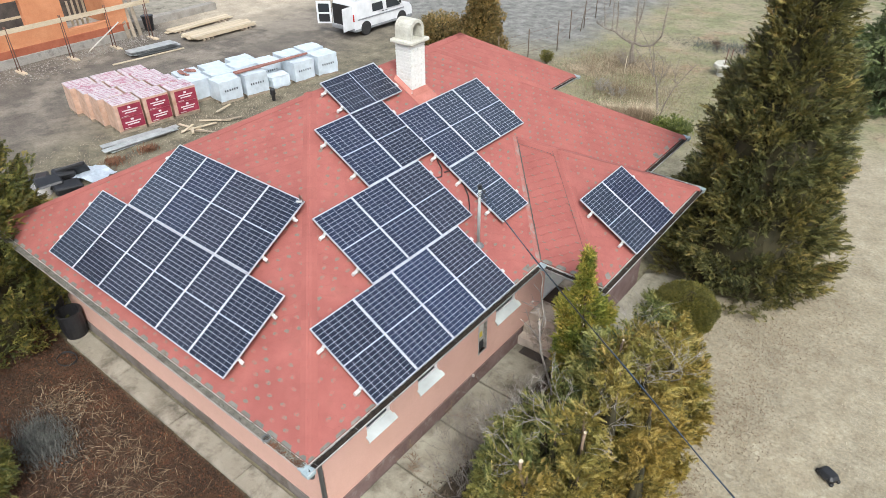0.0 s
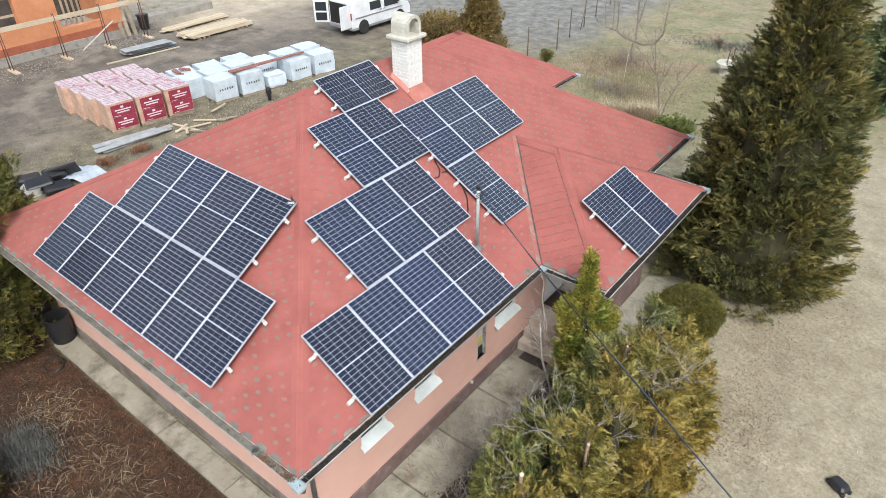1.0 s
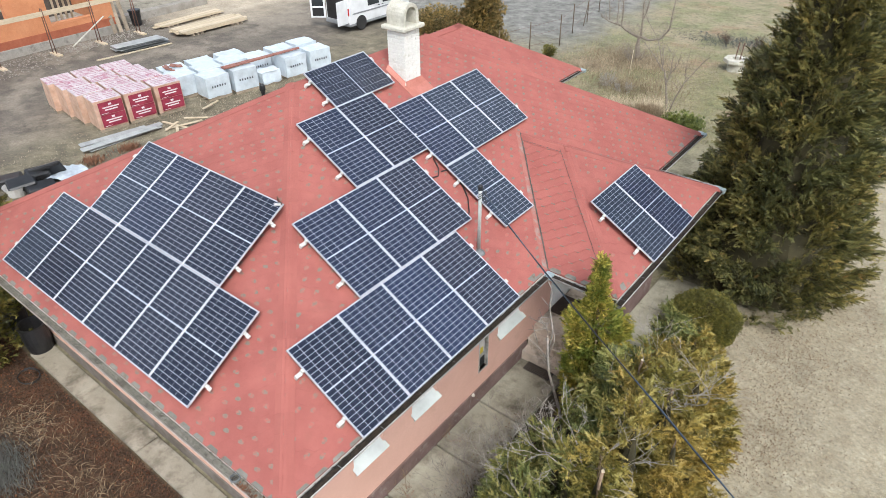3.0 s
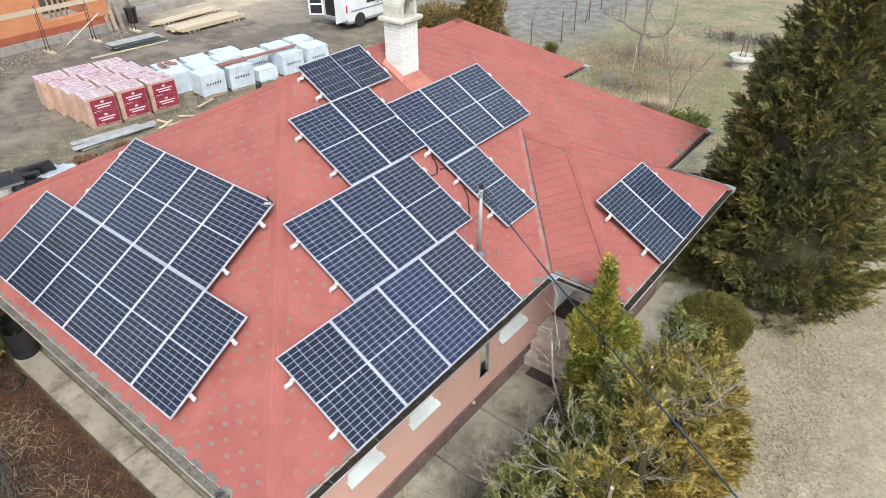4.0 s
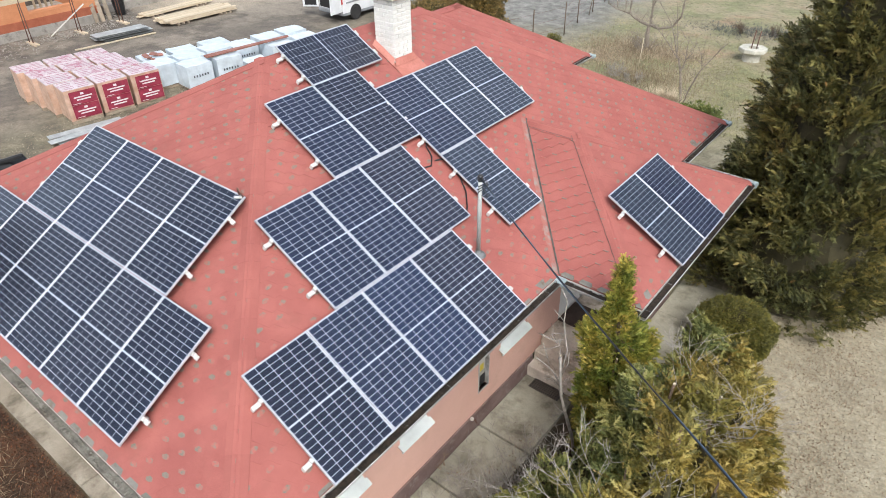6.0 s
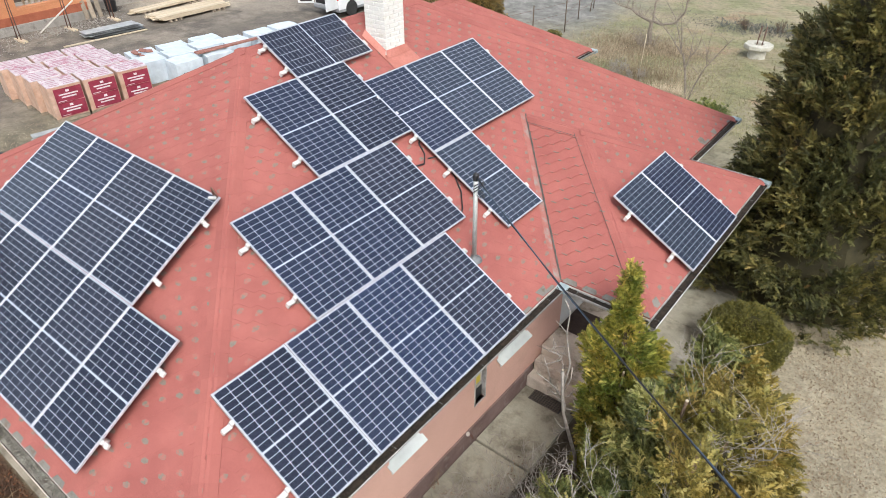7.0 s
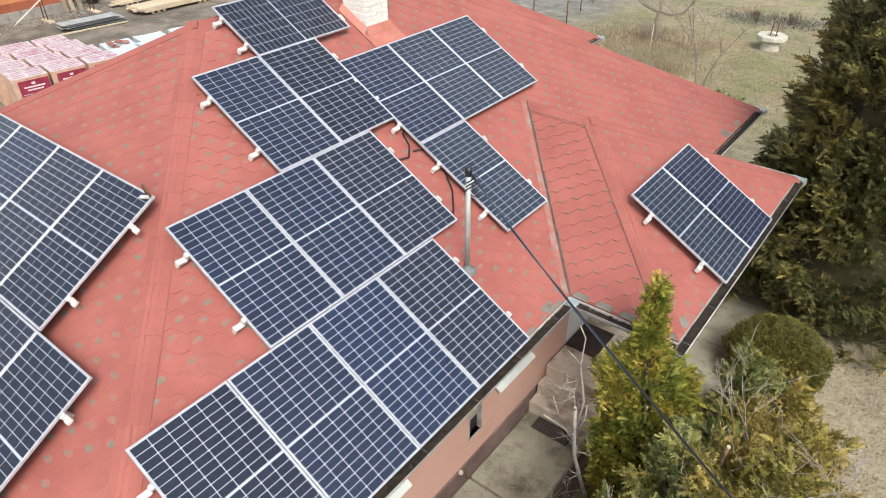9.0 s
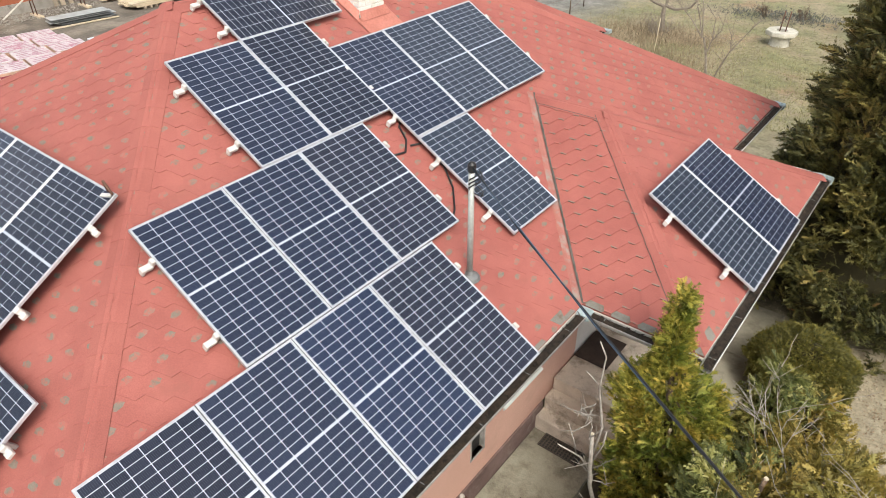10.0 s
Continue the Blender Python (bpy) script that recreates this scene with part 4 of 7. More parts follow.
arc = [(0.24, 0.0), (0.24, 0.22)] + [(0.24 * math.cos(t), 0.22 + 0.24 * math.sin(t)) for t in [math.pi * i / 10 for i in range(1, 10)]] + [(-0.24, 0.22), (-0.24, 0.0)]
inner = [(0.165, 0.0), (0.165, 0.22)] + [(0.165 * math.cos(t), 0.22 + 0.165 * math.sin(t)) for t in [math.pi * i / 10 for i in range(1, 10)]] + [(-0.165, 0.22), (-0.165, 0.0)]
rings = []
for x in (-0.25, 0.25):
    rings.append([[bm.verts.new((cxm + x, cym + q[0], CT + 0.09 + q[1])) for q in pr] for pr in (arc, inner)])
for i in range(len(arc) - 1):
    bm.faces.new((rings[0][0][i], rings[0][0][i + 1], rings[1][0][i + 1], rings[1][0][i]))
    bm.faces.new((rings[0][1][i], rings[0][1][i + 1], rings[1][1][i + 1], rings[1][1][i]))
    for r in (0, 1):
        bm.faces.new((rings[r][0][i], rings[r][0][i + 1], rings[r][1][i + 1], rings[r][1][i]))
part("arched_cowl", bm, M_CAPSTONE, chim, "weathered concrete arched cowl")
# chimney flashing
bm = bmesh.new()
zr = lambda x: Z0 - PITCH * (x - XR) + 0.03
fl = [(CX1 + 0.32, CY0 - 0.10), (CX1 + 0.32, CY1 + 0.10), (CX1, CY1 + 0.10), (CX1, CY0 - 0.10)]
vs = [bm.verts.new((x, y, zr(x))) for x, y in fl]
bm.faces.new(vs)
vs = [bm.verts.new(q) for q in ((CX1 + 0.012, CY0 - 0.02, zr(CX1) + 0.09), (CX1 + 0.012, CY1 + 0.02, zr(CX1) + 0.09), (CX1 + 0.08, CY1 + 0.06, zr(CX1 + 0.06)), (CX1 + 0.08, CY0 - 0.06, zr(CX1 + 0.06)))]
bm.faces.new(vs)
vs = [bm.verts.new(q) for q in ((CX0, CY0 - 0.012, zr(CX0) + 0.10), (CX1, CY0 - 0.012, zr(CX1) + 0.09), (CX1 + 0.05, CY0 - 0.1, zr(CX1 + .05) + 0.006), (CX0, CY0 - 0.1, zr(CX0) + 0.006))]
bm.faces.new(vs)
part("flashing", bm, M_FLASH, chim, "orange-red sheet-metal flashing")

# porch steps and paving
steps = thing("entrance_steps", "worn concrete steps up to the porch landing", "steps")
for i, (y0, z1) in enumerate(((5.84, 0.40), (6.09, 0.63), (6.34, 0.86))):
    boxed("step", (WXO + 0.02, y0, GZ - 0.05), (0.42, 6.34 + 0.002 * i if i < 2 else 9.4, z1), M_STEP, steps, bevel=0.015)
doormat = tagged(boxed("doormat", (-0.80, 6.98, 0.864), (-0.22, 7.75, 0.88), M_BROWNMAT), "dark brown doormat on the porch landing", "doormat")
grate = thing("foot_grate", "dark perforated metal foot grate in front of the steps", "foot grate")
M_GRATE = surface("worn_grate_steel", (0.085, 0.068, 0.055), (0.15, 0.122, 0.10), scale=6, fine=60, rough=0.7, metal=0.2, bump=0.2)
boxed("plate", (-0.58, 5.54, 0.165), (0.10, 5.832, 0.176), M_BLACK, grate, bevel=0.003)
for i in range(13):
    boxed("bar", (-0.575 + 0.051 * i, 5.55, 0.170), (-0.560 + 0.051 * i, 5.82, 0.190), M_GRATE, grate, bevel=0)
for i in range(6):
    boxed("bar", (-0.575, 5.55 + 0.051 * i, 0.168), (0.075, 5.562 + 0.051 * i, 0.187), M_GRATE, grate, bevel=0)


def slab(x0, y0, x1, y1, z=0.17, material=None):
    bm = box(bmesh.new(), (x0, y0, GZ - 0.06), (x1, y1, z + 0.006 * random.uniform(-1, 1)), 0.012)
    return part("paving_slab", bm, material or M_CONC, paving)


paving = thing("paving", "stained concrete paving slabs round the house", "paving", kind="structure")
for i in range(-1, 4):
    x0 = -5.525 + 2.37 * (i - 1)
    slab(max(x0 + 0.012, -10.4), -1.34, x0 + 2.37 - 0.012, -0.82)
slab(-0.80 + 0.012, -1.6, 0.30, -0.6)
for y0, y1 in ((-0.58, 1.08), (1.10, 2.58), (2.60, 4.10), (4.12, 5.83)):
    slab(-0.79, y0 + 0.01, 0.34, y1 - 0.01, 0.17, M_PALECONC)
for x0, y0, x1, y1 in ((0.51, 7.6, 1.6, 9.49), (0.51, 9.51, 1.6, 11.2), (0.51, 5.6, 1.6, 7.58)):
    slab(x0, y0, x1, y1, 0.15, M_PALECONC)

# ---- solar panels ----
PW, PH, PG = 1.050, 1.767, 0.008
TH = math.atan(PITCH)


def solar_panel():
    p0 = thing("solar_panel", "dark blue solar panel with aluminium frame above red shingles", "solar panel", "solar panels on the roof")
    bm = bmesh.new()
    f = 0.017
    for lo, hi in (((0, 0), (PW, f)), ((0, PH - f), (PW, PH)), ((0, f), (f, PH - f)), ((PW - f, f), (PW, PH - f))):
        box(bm, (*lo, -0.035), (*hi, 0.0), 0.002)
    part("frame", bm, M_ALU, p0, "silver aluminium frame")
    part("backsheet", box(bmesh.new(), (f, f, -0.012), (PW - f, PH - f, -0.006)), M_BACK, p0, "white backsheet")
    m, gap, mid = 0.025, 0.0076, 0.026
    cw = (PW - 2 * m - 5 * gap) / 6
    gap_y = 0.0065
    ch = (PH - 2 * m - mid - 18 * gap_y) / 20
    mesh = bpy.data.meshes.new("cell")
    k = 0.0015
    outline = ((k, 0), (cw - k, 0), (cw, k), (cw, ch), (0, ch), (0, k))
    mesh.from_pydata([(*q, -0.004) for q in outline] + [(*q, -0.0058) for q in outline], [],
                     [tuple(range(6))] + [(i, i + 6, (i + 1) % 6 + 6, (i + 1) % 6) for i in range(6)])
    mesh.materials.append(M_CELL_SHEENS["navy"])
    for r in range(20):
        y = m + r * (ch + gap_y) + (mid - gap_y if r >= 10 else 0)
        for c in range(6):
            cell = new("cell", mesh)
            cell.parent = p0
            cell.location = (m + c * (cw + gap), y, 0)
    return p0


def plane_matrix(origin, e, up):
    z = e.cross(up).normalized()
    return Matrix(((e.x, up.x, z.x, origin.x), (e.y, up.y, z.y, origin.y), (e.z, up.z, z.z, origin.z), (0, 0, 0, 1)))


EAST = plane_matrix(Vector((0, 0, 3.42)), Vector((0, 1, 0)), Vector((-math.cos(TH), 0, math.sin(TH))))
SOUTH = plane_matrix(Vector((0, -1.342, 3.633)), Vector((1, 0, 0)), Vector((0, math.cos(TH), math.sin(TH))))
WING = plane_matrix(Vector((1.527, 0, 3.425)), Vector((0, 1, 0)), Vector((-math.cos(TH), 0, math.sin(TH))))
first = solar_panel()
used = [False]


def put_panel(m, tint="navy"):
    if used[0]:
        p0 = copy_thing(first, m)
    else:
        used[0], p0 = True, first
        first.matrix_world = m
    for c in p0.children:
        if c.name.startswith("cell"):
            c.material_slots[0].link = 'OBJECT'
            c.material_slots[0].material = M_CELL_SHEENS[tint]
    return p0


def rail(plane, a0, a1, v, stand):
    """A mounting rail along the row with hooks down to the roof and white end brackets."""
    r = thing("mounting_rail", "aluminium mounting rail with white end brackets under solar panels", "mounting rail", "rails under the panels")
    r.matrix_world = plane @ pose(a0, v, -0.036)
    L = a1 - a0
    boxed("rail", (-0.05, -0.02, -0.04), (L + 0.05, 0.02, -0.001), M_ALU, r, bevel=0.003)
    for s, x in ((-1, 0), (1, L)):
        bm = bmesh.new()
        q = lambda d: x + s * d
        box(bm, (min(q(0.004), q(0.045)), -0.03, -0.03), (max(q(0.004), q(0.045)), 0.03, 0.042), 0.006)
        box(bm, (min(q(0.03), q(0.15 if s < 0 else 0.10)), -0.045, -0.052), (max(q(0.03), q(0.15 if s < 0 else 0.10)), 0.02, -0.012), 0.006)
        if s < 0:
            box(bm, (q(0.15), -0.045, -0.09), (q(0.115), 0.015, -0.05), 0.005)
        part("end_bracket", bm, M_CLAMP, r, "white end bracket")
    k = max(2, int(L / 1.2) + 1)
    for i in range(k):
        x = 0.1 + (L - 0.2) * i / (k - 1)
        boxed("roof_hook", (x - 0.02, -0.018, -stand), (x + 0.02, 0.018, -0.04), M_STEEL, r, bevel=0.003)
    return r


def row(plane, a0, v, tints, stand):
    tints = tints.split()
    count = len(tints)
    for i in range(count):
        put_panel(plane @ pose(a0 + i * (PW + PG) - 0.006, v - 0.006, 0), tints[i])
    end = a0 + count * (PW + PG) - PG
    for fr_ in (0.23, 0.77):
        rail(plane, a0, end, v + PH * fr_, stand)
    return end


ES, SS, WS = 0.115, 0.185, 0.12
# the tint words put each panel's reflection into its cell colour
row(EAST, 0.0, 0.0, "dark navy blue brown", ES)
row(EAST, 1.607, PH + PG, "navy navy brown", ES)
row(EAST, 3.208, 2 * (PH + PG), "navy dark", ES)
row(EAST, 5.30, 3.01, "navy grey grey", ES)
row(EAST, 5.30, 3.01 - PH - PG, "grey", ES)
put_panel(EAST @ pose(4.273 + PH, 3 * (PH + PG) - 0.025, 0, 0, 0, 90), "dark")
for v in (0.25, 0.80):
    rail(EAST, 4.273, 4.273 + PH, 3 * (PH + PG) - 0.025 + v, ES)
row(SOUTH, -8.70, 0.0, "grey dark dark dark brown dark", SS)
row(SOUTH, -7.63, PH + PG, "grey navy brown dark", SS)
row(WING, 6.815, 0.0, "grey navy", WS)

# ---- mast, service cable, module cables ----
mast = thing("service_mast", "galvanised steel mast with a black insulator head on the roof", "mast")
MX, MY = -1.11, 4.40
tube("pole", ((MX, MY, 3.86), (MX, MY, 5.28)), 0.035, M_STEEL, mast, sides=12)
lathe("head", ((0.042, 0), (0.046, 0.04), (0.046, 0.09), (0.03, 0.11), (0.012, 0.12)), M_BLACK, mast, at=(MX, MY, 5.24), sides=12)
lathe("collar", ((0.13, -0.02), (0.11, 0.02), (0.06, 0.05), (0.04, 0.09)), M_DARKPIPE, mast, at=(MX, MY, 3.86), sides=14)
for k in range(3):
    tube("loop", [(MX + 0.06 + 0.07 * math.sin(i * 1.1 + k), MY + 0.05 * math.cos(i * 0.9 + k), 5.26 - 0.05 * i) for i in range(7)], 0.008, M_BLACK, mast, sides=5)
az = radians(-31)
span = [(0, 5.30), (0.6, 5.24), (1.2, 5.19), (2.5, 5.11), (4.0, 5.07), (5.5, 5.07), (7.0, 5.04), (8.5, 5.05), (11, 5.25), (15, 5.8), (22, 7.2)]
service = thing("service_cable", "grey-blue overhead service cable sagging from the mast", "cable")
for k in range(2):
    tube("strand", [(MX + math.cos(az) * d + 0.009 * math.sin(d * 3 + k * 3.1), MY + math.sin(az) * d, z + 0.009 * math.cos(d * 3 + k * 3.1)) for d, z in span], 0.008, M_CABLE if k else M_BLACK, service, sides=6)


def on_east(y, v, lift=0.03):
    return (EAST @ Vector((y, v, -ES - 0.03 + lift)))


for pts in (((4.80, 3.0), (5.05, 2.95), (5.22, 3.1), (5.3, 3.32), (5.42, 3.4)), ((5.42, 2.9), (5.36, 2.5), (5.2, 2.2), (4.95, 1.95), (4.78, 1.85)), ((5.2, 3.0), (5.4, 2.95), (5.5, 2.9))):
    tagged(tube("module_cable", [on_east(*q) for q in pts], 0.013, M_BLACK, sides=6), "black module cable looping over red shingles", "cable")


# ---- vegetation ----
def spray_mesh(name, centres, dirs, size, rng, material, parent, blades=5, width=0.22, label=""):
    """Many small flat sprays, each a fan of slim blades."""
    n = len(centres)
    d = dirs / np.linalg.norm(dirs, axis=1, keepdims=True)
    ref = rng.normal(size=(n, 3))
    s = np.cross(d, ref)
    s /= np.linalg.norm(s, axis=1, keepdims=True) + 1e-9
    up = np.cross(s, d)
    length = size * rng.uniform(0.6, 1.3, n)
    k = 1 + 2 * blades
    verts = np.zeros((n, k, 3))
    verts[:, 0] = centres
    for b in range(blades):
        ang = (b - (blades - 1) / 2) * 0.34
        f = d * math.cos(ang) + s * math.sin(ang) + up * rng.normal(0, 0.15, (n, 1))
        side = (s * math.cos(ang) - d * math.sin(ang)) * (width * length * (1 if b % 2 else -1))[:, None]
        L = (length * (1.0 - 0.3 * abs(ang)))[:, None]
        verts[:, 1 + 2 * b] = centres + f * L * 0.55 + side
        verts[:, 2 + 2 * b] = centres + f * L - up * L * 0.15
    mesh = bpy.data.meshes.new(name)
    idx = np.zeros((n, blades, 3), dtype=int)
    idx[:, :, 0] = np.arange(n)[:, None] * k
    for b in range(blades):
        idx[:, b, 1] = np.arange(n) * k + 1 + 2 * b
        idx[:, b, 2] = np.arange(n) * k + 2 + 2 * b
    mesh.from_pydata(verts.reshape(-1, 3).tolist(), [], idx.reshape(-1, 3).tolist())
    return link(name, mesh, material, parent, label)


def plume_mesh(name, centres, dirs, size, rng, material, parent, pairs=6, width=0.42, droop=0.25, label=""):
    """Feathery plumes: a drooping midrib with paired slim leaflets that shorten to the tip."""
    n = len(centres)
    d = dirs / np.linalg.norm(dirs, axis=1, keepdims=True)
    s = np.cross(d, rng.normal(size=(n, 3)))
    s /= np.linalg.norm(s, axis=1, keepdims=True) + 1e-9
    up = np.cross(s, d)
    L = (size * rng.uniform(0.55, 1.35, n))[:, None]
    down = np.array([0.0, 0.0, -1.0])
    k = 3 * pairs + 1
    verts = np.zeros((n, k, 3))
    for j in range(pairs + 1):
        f = j / pairs
        verts[:, j] = centres + d * L * f + down * L * droop * f * f
    for j in range(pairs):
        f = j / pairs
        w = width * L * (1.0 - 0.8 * f) * (0.55 if j == 0 else 1.0) * rng.uniform(0.7, 1.3, (n, 1))
        for side, o in ((1, 0), (-1, pairs)):
            verts[:, pairs + 1 + o + j] = verts[:, j] + (d * 1.05 + s * 0.56 * side + up * rng.normal(0, 0.25, (n, 1))) * w + down * w * 0.2
    idx = np.zeros((n, 2 * pairs, 3), dtype=int)
    base = np.arange(n) * k
    for j in range(pairs):
        for o in (0, pairs):
            idx[:, o + j, 0], idx[:, o + j, 1], idx[:, o + j, 2] = base + j, base + j + 1, base + pairs + 1 + o + j
    mesh = bpy.data.meshes.new(name)
    mesh.from_pydata(verts.reshape(-1, 3).tolist(), [], idx.reshape(-1, 3).tolist())
    return link(name, mesh, material, parent, label)


def crown_points(rng, count, profile, height, z0, lumps=0.25, lump_scale=1.0, per=14, spread=0.28, deep=0.45, centre=(0, 0), tilt=0.5, wild=0.42):
    """Clusters of spray roots over a lumpy crown; profile gives the radius over 0..1 of the height."""
    hs = np.linspace(0, 1, 200)
    w = np.array([profile(h) for h in hs]) + 0.05
    n = count // per
    h = rng.choice(hs, n, p=w / w.sum()) + rng.uniform(0, 0.005, n)
    a = rng.uniform(0, 2 * math.pi, n)
    rad = np.array([profile(min(q, 1.0)) for q in h])
    bump = np.array([noise.noise((math.cos(t) * lump_scale * 2, math.sin(t) * lump_scale * 2, q * height * lump_scale)) for t, q in zip(a, h)])
    r = rad * (1 + lumps * bump) * (1 - deep * rng.uniform(0, 1, n) ** 2.2)
    c = np.stack([centre[0] + r * np.cos(a), centre[1] + r * np.sin(a), z0 + h * height], 1)
    out = np.stack([np.cos(a), np.sin(a), np.full(n, tilt)], 1) + rng.normal(0, 0.35, (n, 3))
    out /= np.linalg.norm(out, axis=1, keepdims=True)
    run = rng.uniform(-0.6, 1.0, (n * per, 1)) * spread * 1.9
    cc = np.repeat(c, per, 0) + np.repeat(out, per, 0) * run + rng.normal(0, spread * 0.5, (n * per, 3)) * (1.15 - run / (spread * 2.2))
    dd = np.repeat(out, per, 0) + rng.normal(0, wild, (n * per, 3))
    cc[:, 2] = np.maximum(cc[:, 2], GZ + 0.05)
    return cc, dd


# a solid dark brown-green hull that fills the crown behind the sprays
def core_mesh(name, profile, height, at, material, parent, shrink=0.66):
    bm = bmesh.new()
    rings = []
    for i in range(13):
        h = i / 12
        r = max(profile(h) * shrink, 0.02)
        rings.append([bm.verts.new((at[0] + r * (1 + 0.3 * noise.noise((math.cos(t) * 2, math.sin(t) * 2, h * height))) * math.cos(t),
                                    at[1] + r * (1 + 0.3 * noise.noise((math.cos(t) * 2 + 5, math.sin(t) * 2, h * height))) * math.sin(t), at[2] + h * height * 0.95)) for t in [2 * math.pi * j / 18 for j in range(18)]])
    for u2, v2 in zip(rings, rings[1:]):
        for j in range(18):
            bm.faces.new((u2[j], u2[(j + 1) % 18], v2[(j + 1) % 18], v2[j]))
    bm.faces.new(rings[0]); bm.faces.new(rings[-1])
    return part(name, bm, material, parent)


def conifer(name, label, at, height, profile, count, size, material, seed, category="tree", lumps=0.25, lump_scale=1.0, per=14, spread=0.25, deep=0.45, tilt=0.5, trunk=0.12, low=0.15, blades=5, width=0.22, pairs=0, droop=0.25, wild=0.42, lean=(0, 0), shrink=0.66):
    rng = np.random.default_rng(seed)
    t = thing(name, label, category, at=(at[0], at[1], GZ))
    tube("trunk", ((0, 0, -0.1), (0.03, 0.02, height * 0.4), (lean[0] * 0.7, lean[1] * 0.7, height * 0.78)), [trunk, trunk * 0.7, trunk * 0.2], M_BARK, t, sides=8)
    for k in range(10):
        a, z = rng.uniform(0, 6.28), height * rng.uniform(0.12, 0.8)
        r = profile(z / height) * 0.8
        tube("limb", ((0, 0, z), (r * 0.5 * math.cos(a), r * 0.5 * math.sin(a), z + 0.15 * r), (r * math.cos(a), r * math.sin(a), z + 0.4 * r)), [trunk * 0.3, trunk * 0.2, 0.01], M_BARK, t, sides=5)
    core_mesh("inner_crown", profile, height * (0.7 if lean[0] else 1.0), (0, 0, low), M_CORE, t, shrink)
    c, d = crown_points(rng, count, profile, height, low, lumps, lump_scale, per, spread, deep, tilt=tilt, wild=wild)
    c[:, :2] += np.array(lean) * np.clip((c[:, 2:] / height - 0.6) / 0.25, 0, 1)
    if pairs:
        plume_mesh("crown", c, d, size, rng, material, t, pairs, width, droop)
    else:
        spray_mesh("crown", c, d, size, rng, material, t, blades, width)
    return t


def cone(r, top=0.05, belly=0.25, power=0.9):
    return lambda h: r * (0.75 + 0.25 * min(h / belly, 1)) if h < belly else top + (r - top) * max(0.0, 1 - ((h - belly) / (1 - belly))) ** power


def dome(r):
    return lambda h: r * math.sqrt(max(0.0, 1 - (h * 1.5 - 0.5) ** 2)) if h > 0.33 else r * (0.8 + 0.6 * h)


def tall_profile(h):
    """A full even column that draws in slowly to a long tip."""
    z = h * 11.6
    steps_ = ((0, 2.0), (1.0, 2.02), (2.0, 1.74), (3.0, 1.58), (4.0, 1.52), (5.0, 1.36), (6.0, 1.02), (7.0, 0.76), (8.0, 0.60), (11.7, 0.02))
    for (z0, r0), (z1, r1) in zip(steps_, steps_[1:]):
        if z <= z1:
            return r0 + (r1 - r0) * (z - z0) / (z1 - z0)
    return 0.03


conifer("conifer_tree", "tall dense dark green conifer beside the lawn", (2.57, 12.6), 11.6, tall_profile, 48000, 0.25, M_CONIFER, 3, shrink=0.82, lumps=0.34, lump_scale=2.4, per=40, spread=0.17, deep=0.30, tilt=1.1, trunk=0.2, width=0.40, pairs=6, droop=0.18, wild=0.30)
conifer("conifer_shrub", "dark low conifer shrub beside the tall conifer", (1.35, 13.0), 3.7, cone(1.3, 0.1, 0.3), 11000, 0.22, M_CONIFER, 4, "shrub", lumps=0.4, per=34, spread=0.16, width=0.46, pairs=6, tilt=1.0)


def pruned_profile(h):
    """A full body cut back at two thirds, with one slim leader left above it."""
    return 0.43 + 0.09 * min(h / 0.3, 1) - 0.07 * h if h < 0.69 else 0.15 + 0.32 * (0.74 - h) / 0.05 if h < 0.74 else 0.01 + 0.14 * (1 - h) / 0.26


arbor = conifer("arborvitae", "slim yellow-green arborvitae beside the porch", (1.36, 4.95), 4.02, pruned_profile, 25000, 0.105, M_ARBOR, 5, lumps=0.5, lump_scale=2.2, per=14, spread=0.055, tilt=1.2, width=0.55, pairs=5, droop=0.05, lean=(-0.19, 0.10))


def thuja(label, spires, count, seed, material):
    """A many-stemmed thuja: ragged spires (x, y, height, radius) side by side, each on its own stem."""
    rng = np.random.default_rng(seed)
    t = thing("thuja_bush", label, "bush", at=(spires[0][0], spires[0][1], GZ))
    cs, ds = [], []
    for x, y, h, r in spires:
        dx, dy = x - spires[0][0], y - spires[0][1]
        f = cone(r, 0.05, 0.35, 0.75)
        tube("stem", ((dx * 0.4, dy * 0.4, -0.1), (dx * 0.9, dy * 0.9, h * 0.4), (dx, dy, h * 0.92)), [0.06, 0.04, 0.012], M_BARK, t, sides=6)
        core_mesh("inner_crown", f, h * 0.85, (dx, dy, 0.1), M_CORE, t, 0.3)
        c, d = crown_points(rng, count, f, h, 0.1, 0.55, 2.4, 34, 0.10, 0.5, (dx, dy), 0.9)
        cs.append(c); ds.append(d)
    c, d = np.concatenate(cs), np.concatenate(ds)
    # the lawn side gets a lighter bronze: sunlight partly put into the leaf colour
    sunny = c[:, 0] + spires[0][0] + 0.25 * np.sin(c[:, 1] * 3.0 + c[:, 2] * 2.0) + rng.normal(0, 0.12, len(c)) > 2.45
    plume_mesh("crown", c[~sunny], d[~sunny], 0.165, rng, M_THUJAGREEN, t, 5, 0.44, 0.15, "grey-green feathery foliage, tinted darker as the shaded side")
    plume_mesh("crown", c[sunny], d[sunny], 0.165, rng, material, t, 5, 0.44, 0.15, "bronze-tipped feathery foliage, tinted lighter as the sunlit side")
    return t


